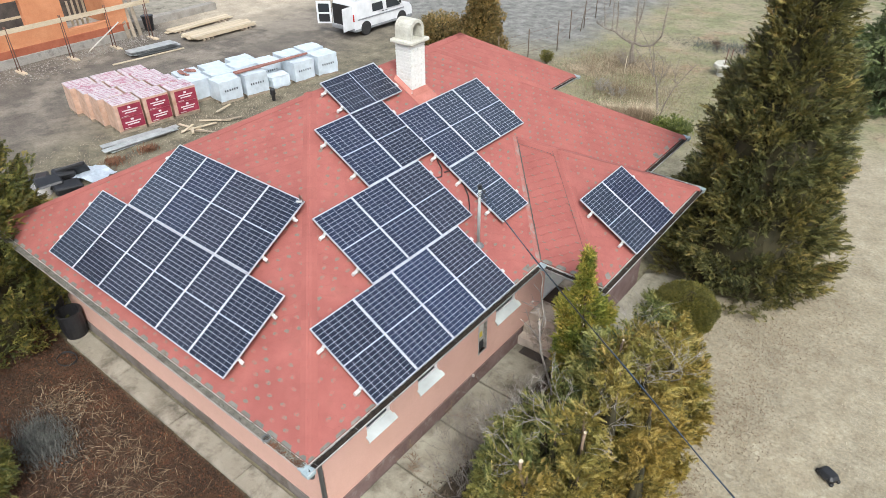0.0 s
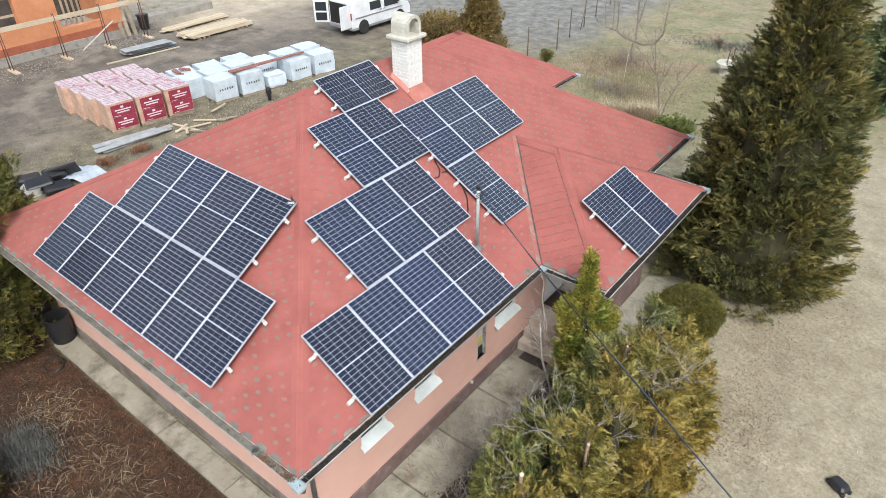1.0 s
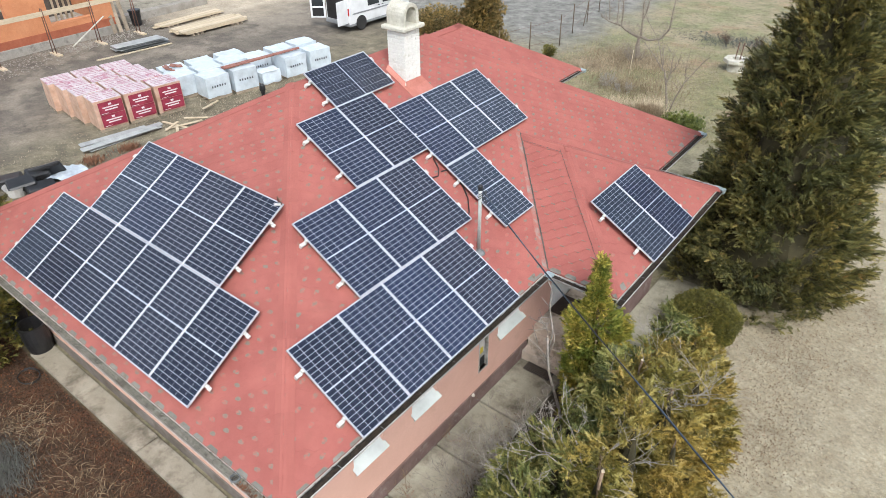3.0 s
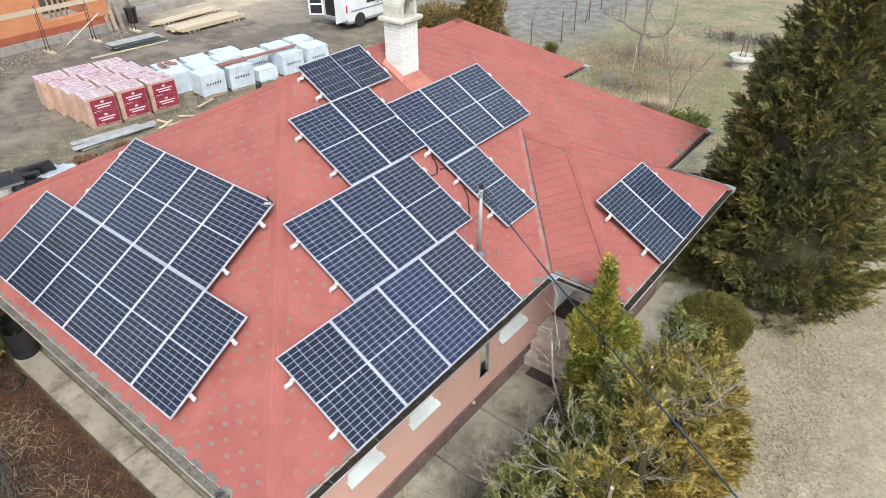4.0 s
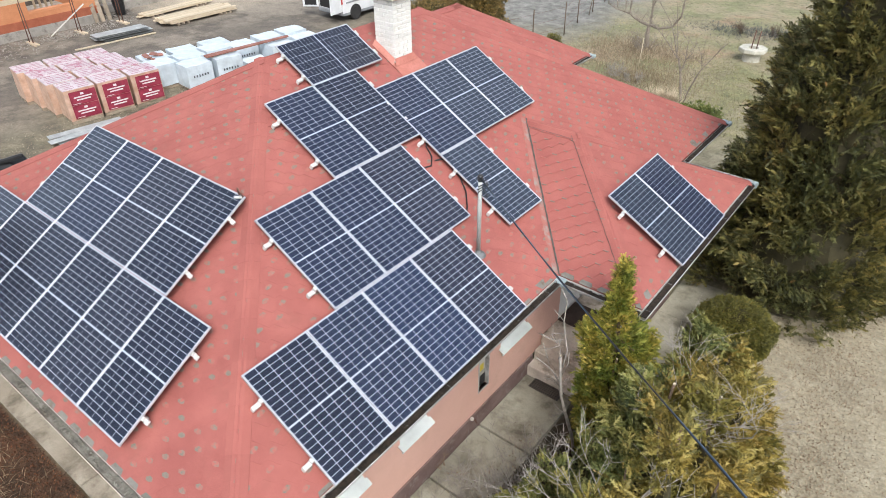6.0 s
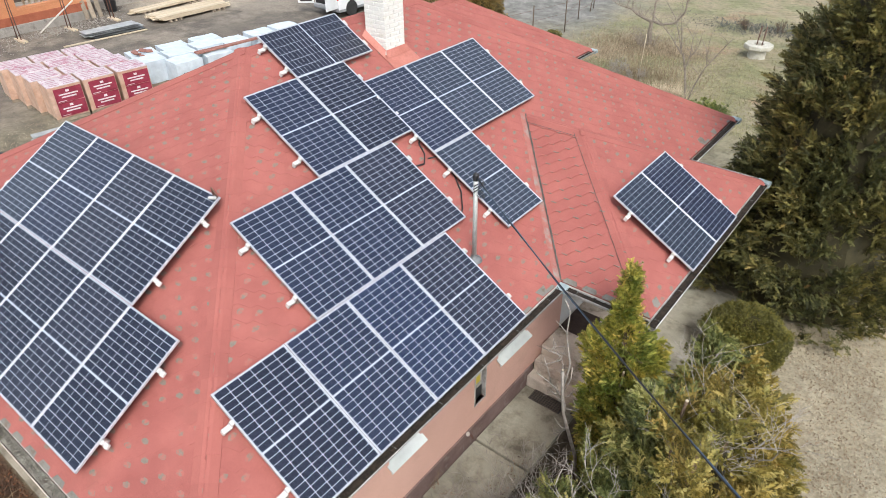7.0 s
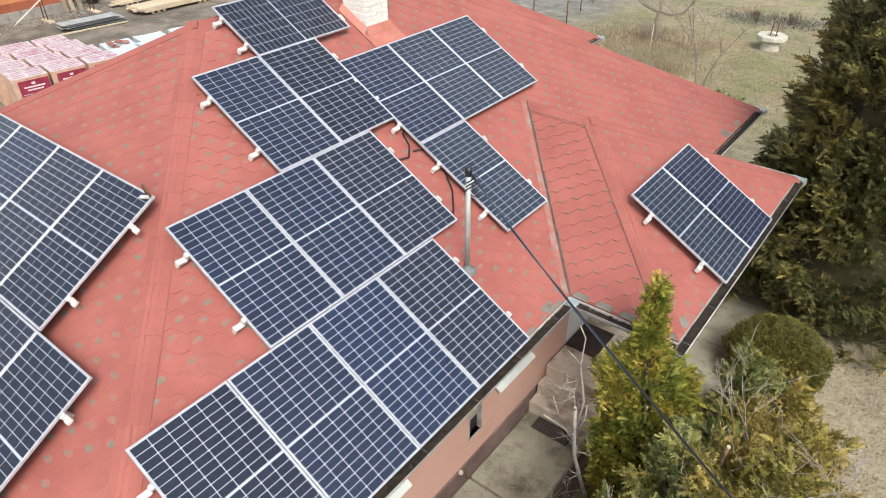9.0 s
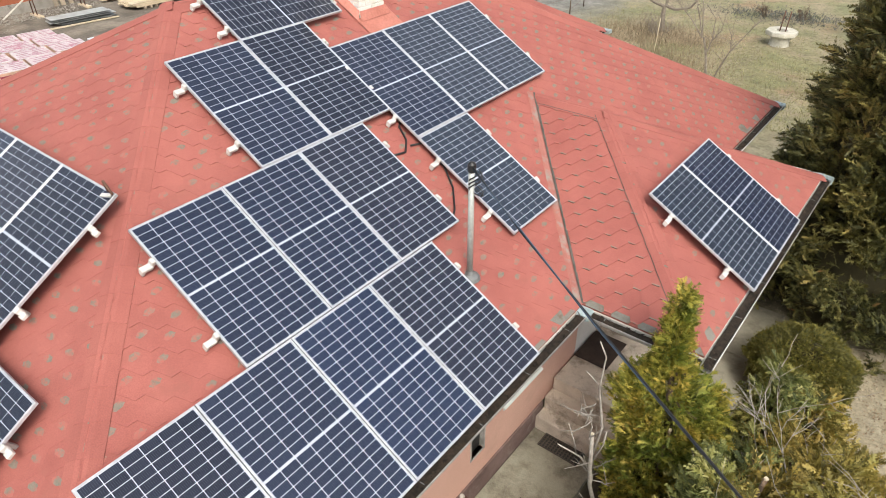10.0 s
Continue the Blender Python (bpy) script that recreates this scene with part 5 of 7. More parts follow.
broad = thuja("broad ragged yellow-green thuja with pruned tops", [(2.6, 3.4, 3.5, 0.62), (3.0, 2.8, 3.7, 0.6), (2.15, 3.8, 3.1, 0.5), (3.1, 4.0, 3.4, 0.6), (2.75, 4.2, 3.35, 0.5), (2.45, 4.2, 3.3, 0.45), (2.5, 2.7, 3.1, 0.5), (3.5, 3.4, 2.9, 0.5), (2.1, 4.5, 2.8, 0.45), (3.7, 4.0, 2.0, 0.5), (3.75, 2.7, 2.5, 0.5), (1.85, 3.1, 2.8, 0.45)], 2350, 6, M_THUJA)
thuja("ragged yellow-green thuja beside the paving", [(2.5, 1.7, 3.1, 0.6), (2.95, 1.8, 3.55, 0.6), (2.1, 2.1, 2.7, 0.5), (3.2, 1.2, 3.0, 0.55), (2.1, 1.3, 2.7, 0.5), (2.5, 0.8, 2.95, 0.5), (1.6, 1.75, 2.4, 0.45), (1.75, 1.0, 2.3, 0.45), (1.6, 2.5, 2.3, 0.42), (2.1, 0.5, 2.3, 0.45)], 2350, 7, M_THUJA)
thuja("tan-tipped ragged thuja at the lawn edge", [(2.9, 4.6, 3.3, 0.55), (3.3, 4.9, 3.0, 0.55), (2.6, 5.3, 2.7, 0.5), (3.1, 5.7, 2.1, 0.5), (2.35, 5.0, 2.7, 0.4), (3.6, 5.4, 1.7, 0.45), (2.6, 6.2, 1.9, 0.5), (3.2, 6.5, 1.5, 0.5), (2.19, 6.6, 2.35, 0.36), (2.66, 6.95, 1.9, 0.42), (3.15, 6.15, 1.85, 0.40), (2.35, 7.0, 1.4, 0.45), (2.9, 7.3, 1.1, 0.45)], 2300, 18, M_THUJA)
conifer("round_shrub", "clipped round olive-green shrub at the lawn edge", (2.24, 9.2), 1.0, dome(0.75), 52000, 0.05, M_BOX, 8, "shrub", lumps=0.2, lump_scale=2.0, per=14, spread=0.06, deep=0.2, tilt=0.5, width=0.22, blades=3)
conifer("conifer_tree", "olive-green conifer at the house corner", (-12.05, -2.6), 6.7, lambda h: (1.95 + 0.35 * h) if h < 0.6 else 2.16 * max(0.02, (1 - h) / 0.4) ** 0.6, 32000, 0.175, M_LEFTTREE, 9, lumps=0.30, lump_scale=2.2, per=18, spread=0.11, deep=0.22, tilt=1.0, width=0.5, pairs=4, droop=0.1)
conifer("conifer_shrub", "low olive-green conifer in the mulched bed", (-6.95, -4.75), 1.3, dome(0.62), 8000, 0.15, M_LEFTTREE, 10, "shrub", lumps=0.4, per=12, spread=0.12, width=0.40, pairs=6)
conifer("pine_tree", "bushy long-needled green pine far along the lawn", (4.1, 29.6), 6.5, lambda h: 1.9 * (0.85 + 0.5 * h) if h < 0.4 else 2.0 * max(0.02, (1 - h) / 0.6) ** 0.5, 7000, 0.42, M_PINE, 11, lumps=0.5, per=12, spread=0.2, width=0.5, pairs=7, tilt=0.5, wild=0.6)
conifer("russet_tree", "russet and green conical tree behind the house", (-15.7, 25.0), 3.6, cone(0.85, 0.15, 0.35, 0.6), 12000, 0.14, M_AUTUMN, 12, lumps=0.5, lump_scale=1.5, per=22, spread=0.16)
conifer("hedge_shrub", "low brownish hedge shrub behind the house", (-17.7, 24.0), 1.5, dome(1.4), 10000, 0.13, M_AUTUMN, 13, "shrub", lumps=0.4)
conifer("hedge_shrub", "low brownish hedge shrub behind the house", (-14.7, 24.4), 0.8, dome(0.6), 3000, 0.13, M_AUTUMN, 14, "shrub", lumps=0.4)
conifer("green_bush", "small fresh green bush behind the roof", (-2.8, 20.5), 0.3, dome(0.45), 2200, 0.12, M_GREENBUSH, 15, "bush", lumps=0.4)
conifer("small_shrub", "small dark round shrub by the fence", (-11.7, 25.4), 0.45, dome(0.22), 1500, 0.06, M_BOX, 16, "shrub", lumps=0.3, spread=0.1)


def bare(name, label, at, height, seed, material, stems=4, spread=0.35, depth=4, radius=0.02, category="shrub", twig=0.62, owner=None, part_name="stem"):
    """A leafless woody plant: tapering branches that fork up to the given depth."""
    rng = random.Random(seed)
    ob = owner or thing(name, label, category, at=(at[0], at[1], GZ))
    off = Vector(at) - owner.matrix_world.translation if owner else Vector((0, 0, 0))
    for s in range(stems):
        bm = bmesh.new()

        def grow(q, d, length, r, level):
            pts, radii = [q], [r]
            for i in range(3):
                d = (d + Vector((rng.gauss(0, 0.2), rng.gauss(0, 0.2), rng.gauss(0.03, 0.1)))).normalized()
                pts.append(pts[-1] + d * length / 3)
                radii.append(r * (1 - 0.2 * (i + 1)))
            tube_into(bm, pts, radii, 4 if level else 6, False)
            if level < depth:
                for i in range(rng.choice((2, 3, 3))):
                    k = rng.randint(1, 3)
                    nd = (d + Vector((rng.gauss(0, 0.55), rng.gauss(0, 0.55), rng.gauss(0.15, 0.3)))).normalized()
                    grow(pts[k], nd, length * twig * rng.uniform(0.7, 1.15), max(radii[k] * 0.6, 0.004), level + 1)
        a = rng.uniform(0, 6.28)
        grow(off + Vector((0.05 * math.cos(a), 0.05 * math.sin(a), -0.03)), Vector((spread * math.cos(a), spread * math.sin(a), 1)).normalized(), height * 0.42 * rng.uniform(0.8, 1.1), radius, 0)
        part(part_name, bm, material, ob)
    return ob


TWIGGY = "leafless pale twiggy shrub beside the paving"
for x, y, h, seed, stems, spread in ((0.85, 2.9, 2.5, 22, 4, 0.35), (0.8, 3.5, 2.0, 31, 4, 0.35), (0.55, 2.1, 1.9, 23, 5, 0.45), (0.95, 2.3, 2.2, 38, 4, 0.3),
                                     (0.7, 1.3, 1.4, 24, 4, 0.4), (0.95, 1.5, 1.8, 39, 4, 0.4)):
    bare("bare_shrub", TWIGGY, (x, y), h, seed, M_GREYBARK, stems, spread, 4, 0.016, twig=0.72)
bare("bare_shrub", "low leafless twigs at the foot of the wall", (-0.62, 1.35), 0.8, 56, M_TANBARK, 6, 0.9, 3, 0.010, twig=0.7)
bare("bare_shrub", "low leafless twigs at the foot of the wall", (-0.60, 2.9), 0.7, 57, M_TANBARK, 5, 0.8, 3, 0.010, twig=0.7)
for at, h, seed, count, spread in (((2.9, 4.4, 2.6), 1.7, 25, 4, 1.5), ((3.2, 4.6, 2.4), 1.7, 32, 4, 1.7), ((2.5, 4.8, 2.3), 1.3, 34, 3, 1.2),
                                   ((2.6, 2.0, 2.8), 1.7, 33, 6, 1.4), ((2.1, 1.3, 2.2), 1.3, 35, 3, 1.0)):
    bare("", "", at, h, seed, M_PALEBARK, count, spread, 3, 0.016, twig=0.8, owner=broad, part_name="bare_branch")
# a pruned pale tree leaning in front of the steps
lean = thing("pruned_tree", "pruned pale leaning tree stem in front of the steps", "tree")
tube("trunk", ((1.05, 4.55, GZ - 0.05), (1.02, 4.35, 0.9), (1.0, 4.07, 1.6), (1.0, 3.72, 2.45), (1.01, 3.60, 2.9), (1.0, 3.53, 3.45)), [0.034, 0.028, 0.028, 0.022, 0.024, 0.017], M_PALEBARK, lean, sides=9)
lathe("cut_face", ((0.017, -0.01), (0.018, 0.0), (0.014, 0.006)), M_CUT, lean, "pale cut face", at=(1.0, 3.53, 3.45), sides=9)
for pts, r in ((((1.0, 3.6, 3.0), (1.05, 3.62, 3.5), (1.0, 3.5, 4.1), (1.02, 3.48, 4.5), (0.99, 3.36, 4.75)), 0.016), (((1.02, 3.50, 4.1), (0.97, 3.38, 4.3), (0.92, 3.34, 4.38)), 0.007),
               (((1.0, 3.66, 2.75), (0.95, 3.45, 3.15), (0.97, 3.22, 3.45), (0.92, 2.95, 3.8)), 0.013), (((0.96, 3.3, 3.36), (0.98, 3.15, 3.7), (0.95, 3.05, 4.0)), 0.007),
               (((1.01, 3.6, 2.95), (1.1, 3.6, 3.3), (1.14, 3.5, 3.6)), 0.011)):
    tube("branch", pts, [r * (1 - 0.16 * i) for i in range(len(pts))], M_PALEBARK, lean, sides=6)
rng_l = random.Random(71)
for k in range(13):
    z = rng_l.uniform(1.4, 4.5)
    q = Vector((1.0 + 0.02 * math.sin(5 * z), 4.1 - 0.30 * (z - 1.4) if z < 3.4 else 3.5 - 0.12 * (z - 3.4), z))
    d = Vector((rng_l.gauss(0, 0.5), rng_l.gauss(-0.3, 0.5), rng_l.uniform(0.3, 1.0))).normalized() * rng_l.uniform(0.2, 0.55)
    bm = tube_into(bmesh.new(), (q, q + d * 0.4 + Vector((0.02, 0.02, 0)), q + d * 0.75, q + d), [0.007, 0.006, 0.004, 0.002], 5, False)
    for j in range(3):
        q2 = q + d * rng_l.uniform(0.3, 0.9)
        d2 = (d.normalized() + Vector((rng_l.gauss(0, 0.6), rng_l.gauss(0, 0.6), 0.3))).normalized() * rng_l.uniform(0.1, 0.25)
        tube_into(bm, (q2, q2 + d2 * 0.6, q2 + d2), [0.004, 0.003, 0.002], 4, False)
    part("twig", bm, M_GREYBARK, lean)


def limb(parent, rng, pts, r, material, taper=0.75, twigs=0):
    """A limb through points (x, z) of one tree, wandering in depth, with fine side twigs."""
    y, path = 0.0, []
    for x, z in pts:
        path.append(Vector((x, y, z)))
        y += rng.uniform(-0.18, 0.18)
    bm = bmesh.new()
    n = len(path)
    tube_into(bm, path, [r * (1 - taper * i / (n - 1)) for i in range(n)], 6, False)
    for k in range(twigs):
        i = rng.randrange(1, n)
        q = path[i - 1].lerp(path[i], rng.random())
        d = Vector((rng.gauss(0, 0.6), rng.gauss(0, 0.6), rng.uniform(0.4, 1.0))).normalized() * rng.uniform(0.25, 0.7)
        tube_into(bm, (q, q + d * 0.5 + Vector((0, 0, 0.03)), q + d), [0.010, 0.007, 0.004], 4, False)
    part("limb", bm, material, parent)


rng_t = random.Random(61)
young = thing("bare_tree", "leafless young forked tree behind the house", "tree", at=(-3.72, 21.5, GZ))
for pts, r, tw in ((((0, -0.1), (-0.15, 0.7), (-0.31, 1.43), (-0.53, 1.96)), 0.055, 0), (((-0.53, 1.96), (-0.97, 2.5), (-1.56, 2.97), (-2.3, 3.4)), 0.024, 5), (((-0.53, 1.96), (-0.8, 2.55), (-1.1, 3.1), (-1.5, 3.6), (-2.0, 4.1)), 0.026, 6),
                   (((-0.57, 2.2), (-0.72, 3.1), (-0.83, 3.95)), 0.022, 4), (((-0.32, 1.45), (-0.2, 1.95), (-0.27, 2.6), (-0.6, 3.0)), 0.024, 6), (((-0.2, 1.95), (0.02, 2.3), (0.08, 2.9)), 0.018, 6),
                   (((-0.03, 0.1), (0.16, 0.95), (0.43, 1.7), (0.85, 2.4), (1.1, 2.8)), 0.034, 8), (((0.43, 1.7), (0.36, 2.15), (0.33, 2.6)), 0.016, 5)):
    limb(young, rng_t, pts, r, M_GREYTAN, 0.35 if r > 0.05 else 0.75, tw * 2)
fruit = thing("bare_tree", "old leafless fruit tree with spreading candelabra limbs", "tree", at=(-7.98, 27.93, GZ))
for pts, r, tw in ((((0, -0.1), (-0.06, 0.7), (-0.03, 1.15)), 0.13, 0), (((-0.03, 1.1), (-0.5, 1.2), (-0.9, 1.3), (-1.12, 1.5), (-1.2, 2.2), (-1.27, 3.3)), 0.075, 14), (((-1.12, 1.5), (-1.7, 1.65), (-2.2, 1.85)), 0.04, 6),
                   (((-0.03, 1.1), (-0.05, 1.9), (-0.15, 2.8), (-0.3, 3.6)), 0.06, 10), (((-0.05, 1.9), (0.1, 2.5), (0.25, 3.5)), 0.04, 8), (((-0.03, 1.15), (0.45, 1.1), (1.05, 1.25), (1.45, 1.8), (1.5, 2.6), (1.53, 3.5)), 0.075, 14),
                   (((-1.8, 1.7), (-1.87, 2.5), (-1.9, 3.2)), 0.025, 4), (((-1.35, 1.55), (-1.5, 2.5), (-1.6, 3.2)), 0.025, 4)):
    limb(fruit, rng_t, pts, r, M_GREYTAN, 0.3 if r > 0.1 else 0.7, tw * 4)
bare("bare_bush", "tangle of dry stems beside the fruit tree", (-7.9, 27.3), 1.5, 27, M_GREYTAN, 14, 0.9, 4, 0.014, "bush")
tagged(tube("garden_stake", ((-7.1, 25.0, GZ - 0.1), (-7.05, 25.0, 1.5)), 0.018, M_CUT, sides=6), "pale wooden stake standing in the garden", "stake")
bare("bare_bush", "tangled leafless bush behind the rear wing", (-7.5, 23.6), 0.9, 29, M_PALEBARK, 16, 1.4, 4, 0.012, "bush")
bare("bare_bush", "tangled leafless bush behind the rear wing", (-6.6, 23.4), 0.8, 37, M_PALEBARK, 14, 1.5, 4, 0.012, "bush")
bare("bare_bush", "low leafless brush behind the well", (-5.2, 33.2), 1.2, 30, M_BARK, 9, 1.0, 4, 0.012, "bush")
bare("bare_bush", "low leafless brush behind the well", (-3.6, 33.6), 1.0, 36, M_BARK, 9, 1.2, 4, 0.012, "bush")

# pruned stems standing out of the evergreens, each with a pale cut
for owner, x, y, z, r in ((broad, 2.97, 3.02, 3.91, 0.036), (broad, 2.46, 4.26, 3.43, 0.022), (broad, 2.79, 4.24, 3.5, 0.022), (broad, 3.08, 4.32, 3.52, 0.022), (broad, 3.02, 1.65, 3.62, 0.026),
                          (broad, 2.88, 1.92, 3.75, 0.022), (broad, 2.4, 0.75, 3.15, 0.036), (arbor, 1.45, 4.62, 3.05, 0.018), (arbor, 1.5, 4.8, 3.02, 0.018), (arbor, 1.2, 4.72, 2.98, 0.018)):
    q = owner.matrix_world.translation
    x, y, z = x - q.x, y - q.y, z - q.z - (0.05 if r > 0.03 else 0.22)
    stub = tube("pruned_stem", ((x * 0.7, y * 0.7, 0.3), (x - 0.02, y, z - 0.3), (x, y, z - 0.012)), [r * 0.9, r * 0.95, r], M_TANBARK, owner, sides=8)
    lathe("cut_face", ((r, -0.02), (r * 1.03, -0.01), (r * 0.95, 0)), M_CUT, stub, "pale fresh cut", at=(x, y, z), sides=10)


def blades(name, label, boxes, count, length, material, seed, lift=0.03, upright=0.0, width=0.012, category="litter", base=0.0):
    """Loose strips strewn over patches (cx, cy, rx, ry)."""
    rng = np.random.default_rng(seed)
    vs, fs = [], []
    for i in range(count):
        cx, cy, rx, ry = boxes[rng.integers(len(boxes))]
        q = rng.normal(0, 0.5, 2) if rx < 3 else rng.uniform(-1, 1, 2)
        x, y = cx + q[0] * rx, cy + q[1] * ry
        a, L, w = rng.uniform(0, 6.28), length * rng.uniform(0.4, 1.3), width * rng.uniform(0.6, 1.5)
        rise = upright * rng.uniform(0.4, 1.0) * L
        dx, dy = math.cos(a), math.sin(a)
        flat = L * (1 - 0.7 * min(upright, 1))
        z = GZ + base + 0.01 + lift * rng.uniform(0, 1)
        b = len(vs)
        vs += [(x - dy * w, y + dx * w, z), (x + dy * w, y - dx * w, z), (x + dx * flat * 0.5 + dy * w, y + dy * flat * 0.5 - dx * w, z + rise * 0.6 + 0.01 + lift * 0.3), (x + dx * flat * 0.5 - dy * w, y + dy * flat * 0.5 + dx * w, z + rise * 0.6 + 0.012 + lift * 0.3),
               (x + dx * flat, y + dy * flat, z + rise)]
        fs += [(b, b + 1, b + 2, b + 3), (b + 3, b + 2, b + 4)]
    return tagged(raw(name, vs, fs, material), label, category, kind="stuff")


blades("straw_litter", "pale straw strewn over the mulched bed", [(-8.3, -2.5, 1.3, 0.7), (-7.9, -2.3, 0.7, 0.5), (-6.3, -2.3, 1.6, 0.7), (-4.9, -2.3, 1.5, 0.6), (-5.8, -3.3, 1.6, 0.8), (-4.2, -3.0, 1.4, 0.7)], 850, 0.32, M_BEDSTRAW, 41, 0.07, 0.12, 0.0048)
blades("leaf_litter", "brown leaf litter over the mulched bed", [(-6.5, -3.6, 5.0, 2.2)], 30000, 0.10, M_LITTER, 42, 0.04, 0.2, 0.006)
blades("bark_mulch", "rust-brown leaf and bark mulch over the bed", [(-6.5, -3.6, 5.0, 2.2)], 9000, 0.06, M_MULCH, 58, 0.03, 0.3, 0.012)
blades("lavender_clump", "grey dried lavender clump in the bed", [(-7.3, -3.3, 0.8, 0.5)], 3600, 0.26, M_GREYHERB, 43, 0.10, 0.9, 0.004, "plant")
blades("lawn_litter", "dry leaves and grass scattered on the lawn", [(5.5, 9.0, 4.5, 10.0)], 17000, 0.05, M_PALELITTER, 44, 0.015, 0.4, 0.007)
blades("dark_lawn_litter", "brown dry leaves under the conifer", [(3.9, 10.2, 1.6, 1.3), (4.2, 8.0, 1.2, 1.8), (5.2, 12.0, 1.4, 1.6), (3.9, 6.3, 0.7, 1.2), (4.3, 3.8, 0.5, 1.2), (4.4, 9.6, 1.5, 1.3), (4.6, 6.8, 1.0, 1.6)], 6000, 0.045, M_DRYLEAF, 45, 0.015, 0.3, 0.008)
# real litter, coloured extra dark for the shadow among the shrubs
blades("shrub_litter", "dead leaves and twigs under the shrubs, darkened as their shade", [(0.95, 2.2, 0.7, 2.2), (1.2, 0.6, 0.8, 1.4), (1.6, 5.5, 0.8, 1.2)], 9000, 0.09, M_SHADELITTER, 59, 0.06, 0.4, 0.010)
blades("paving_litter", "brown dead leaves lying on the paving", [(0.2, 3.2, 0.35, 1.3), (0.25, 2.0, 0.3, 0.8), (0.25, 0.6, 0.3, 0.8)], 450, 0.04, M_DRYLEAF, 49, 0.015, 0.3, 0.010, base=0.08)
blades("rusty_weeds", "rusty dead weeds beside the boards", [(-19.0, 4.9, 0.45, 0.5), (-19.0, 6.3, 0.3, 0.4)], 700, 0.3, M_REDHERB, 46, 0.05, 0.8, 0.008, "plant")
blades("field_grass", "short dry grass over the rough ground", [(-18.5, 4.0, 3.5, 6.0), (-19.5, 12.0, 2.5, 6.0)], 9000, 0.10, M_PALELITTER, 48, 0.02, 0.6, 0.006, "grass")
blades("dry_grass", "dry tan grass tufts in the back garden", [(-5.2, 20.6, 0.7, 0.8), (-4.3, 20.0, 0.5, 0.5), (-5.0, 20.3, 0.6, 0.6), (-8.0, 27.5, 2.6, 2.0), (-6.5, 24.0, 2.4, 1.8)], 14000, 0.34, M_STRAW, 47, 0.05, 0.9, 0.005, "grass")


blades("garden_grass", "rough winter grass in the back garden", [(-5.5, 26.0, 6.0, 6.0), (-3.5, 24.0, 4.0, 4.0)], 16000, 0.13, M_GARDEN, 52, 0.02, 0.6, 0.008, "grass")
blades("straw_tuft", "pale dry ornamental grass tuft behind the roof", [(-4.5, 20.8, 0.5, 0.35), (-4.15, 20.95, 0.35, 0.3), (-5.4, 20.4, 0.6, 0.3)], 4800, 1.0, M_PALESTRAW, 54, 0.05, 0.9, 0.006, "grass")
blades("dead_brush", "dark dead brushwood behind the well", [(-5.6, 33.4, 2.4, 1.4), (-3.6, 33.8, 1.8, 1.2)], 1700, 0.2, M_GREYHERB, 53, 0.10, 0.4, 0.012, "brush")
blades("tan_grass", "tall tan dead grass round the fruit tree", [(-8.6, 27.0, 2.2, 1.4), (-9.6, 25.4, 1.6, 1.0), (-6.6, 27.6, 1.6, 1.0)], 6000, 0.26, M_TANGRASS, 55, 0.05, 0.6, 0.007, "grass")


# ---- the building site beyond the house ----
SITE = pose(-21.35, 6.45, GZ, 0, 0, -8.3)


def wooden_pallet(parent, w, d):
    for i in range(5):
        boxed("deck_board", (-d, i * (w - 0.1) / 4, 0.10), (0, i * (w - 0.1) / 4 + 0.1, 0.122), M_OLDTIMBER, parent, bevel=0)
    for x in (-d, -d / 2 - 0.05, -0.1):
        boxed("bearer", (x, 0, 0), (x + 0.1, w, 0.10), M_OLDTIMBER, parent, bevel=0)


def wrapped(bm, w, d, z0, z1, seed, sag=0.03):
    """A film-wrapped block with slightly slack, uneven faces."""
    r = bmesh.ops.create_cube(bm, size=1, matrix=Matrix.LocRotScale((-d / 2, w / 2, (z0 + z1) / 2), None, (d, w, z1 - z0)))
    bmesh.ops.subdivide_edges(bm, edges=list(bm.edges), cuts=4, use_grid_fill=True)
    for v in bm.verts:
        q = v.co * 2.6
        v.co += Vector((noise.noise((q.x, q.y, q.z + seed)), noise.noise((q.x + 9, q.y, q.z + seed)), noise.noise((q.x, q.y + 9, q.z + seed)))) * sag
    return bm


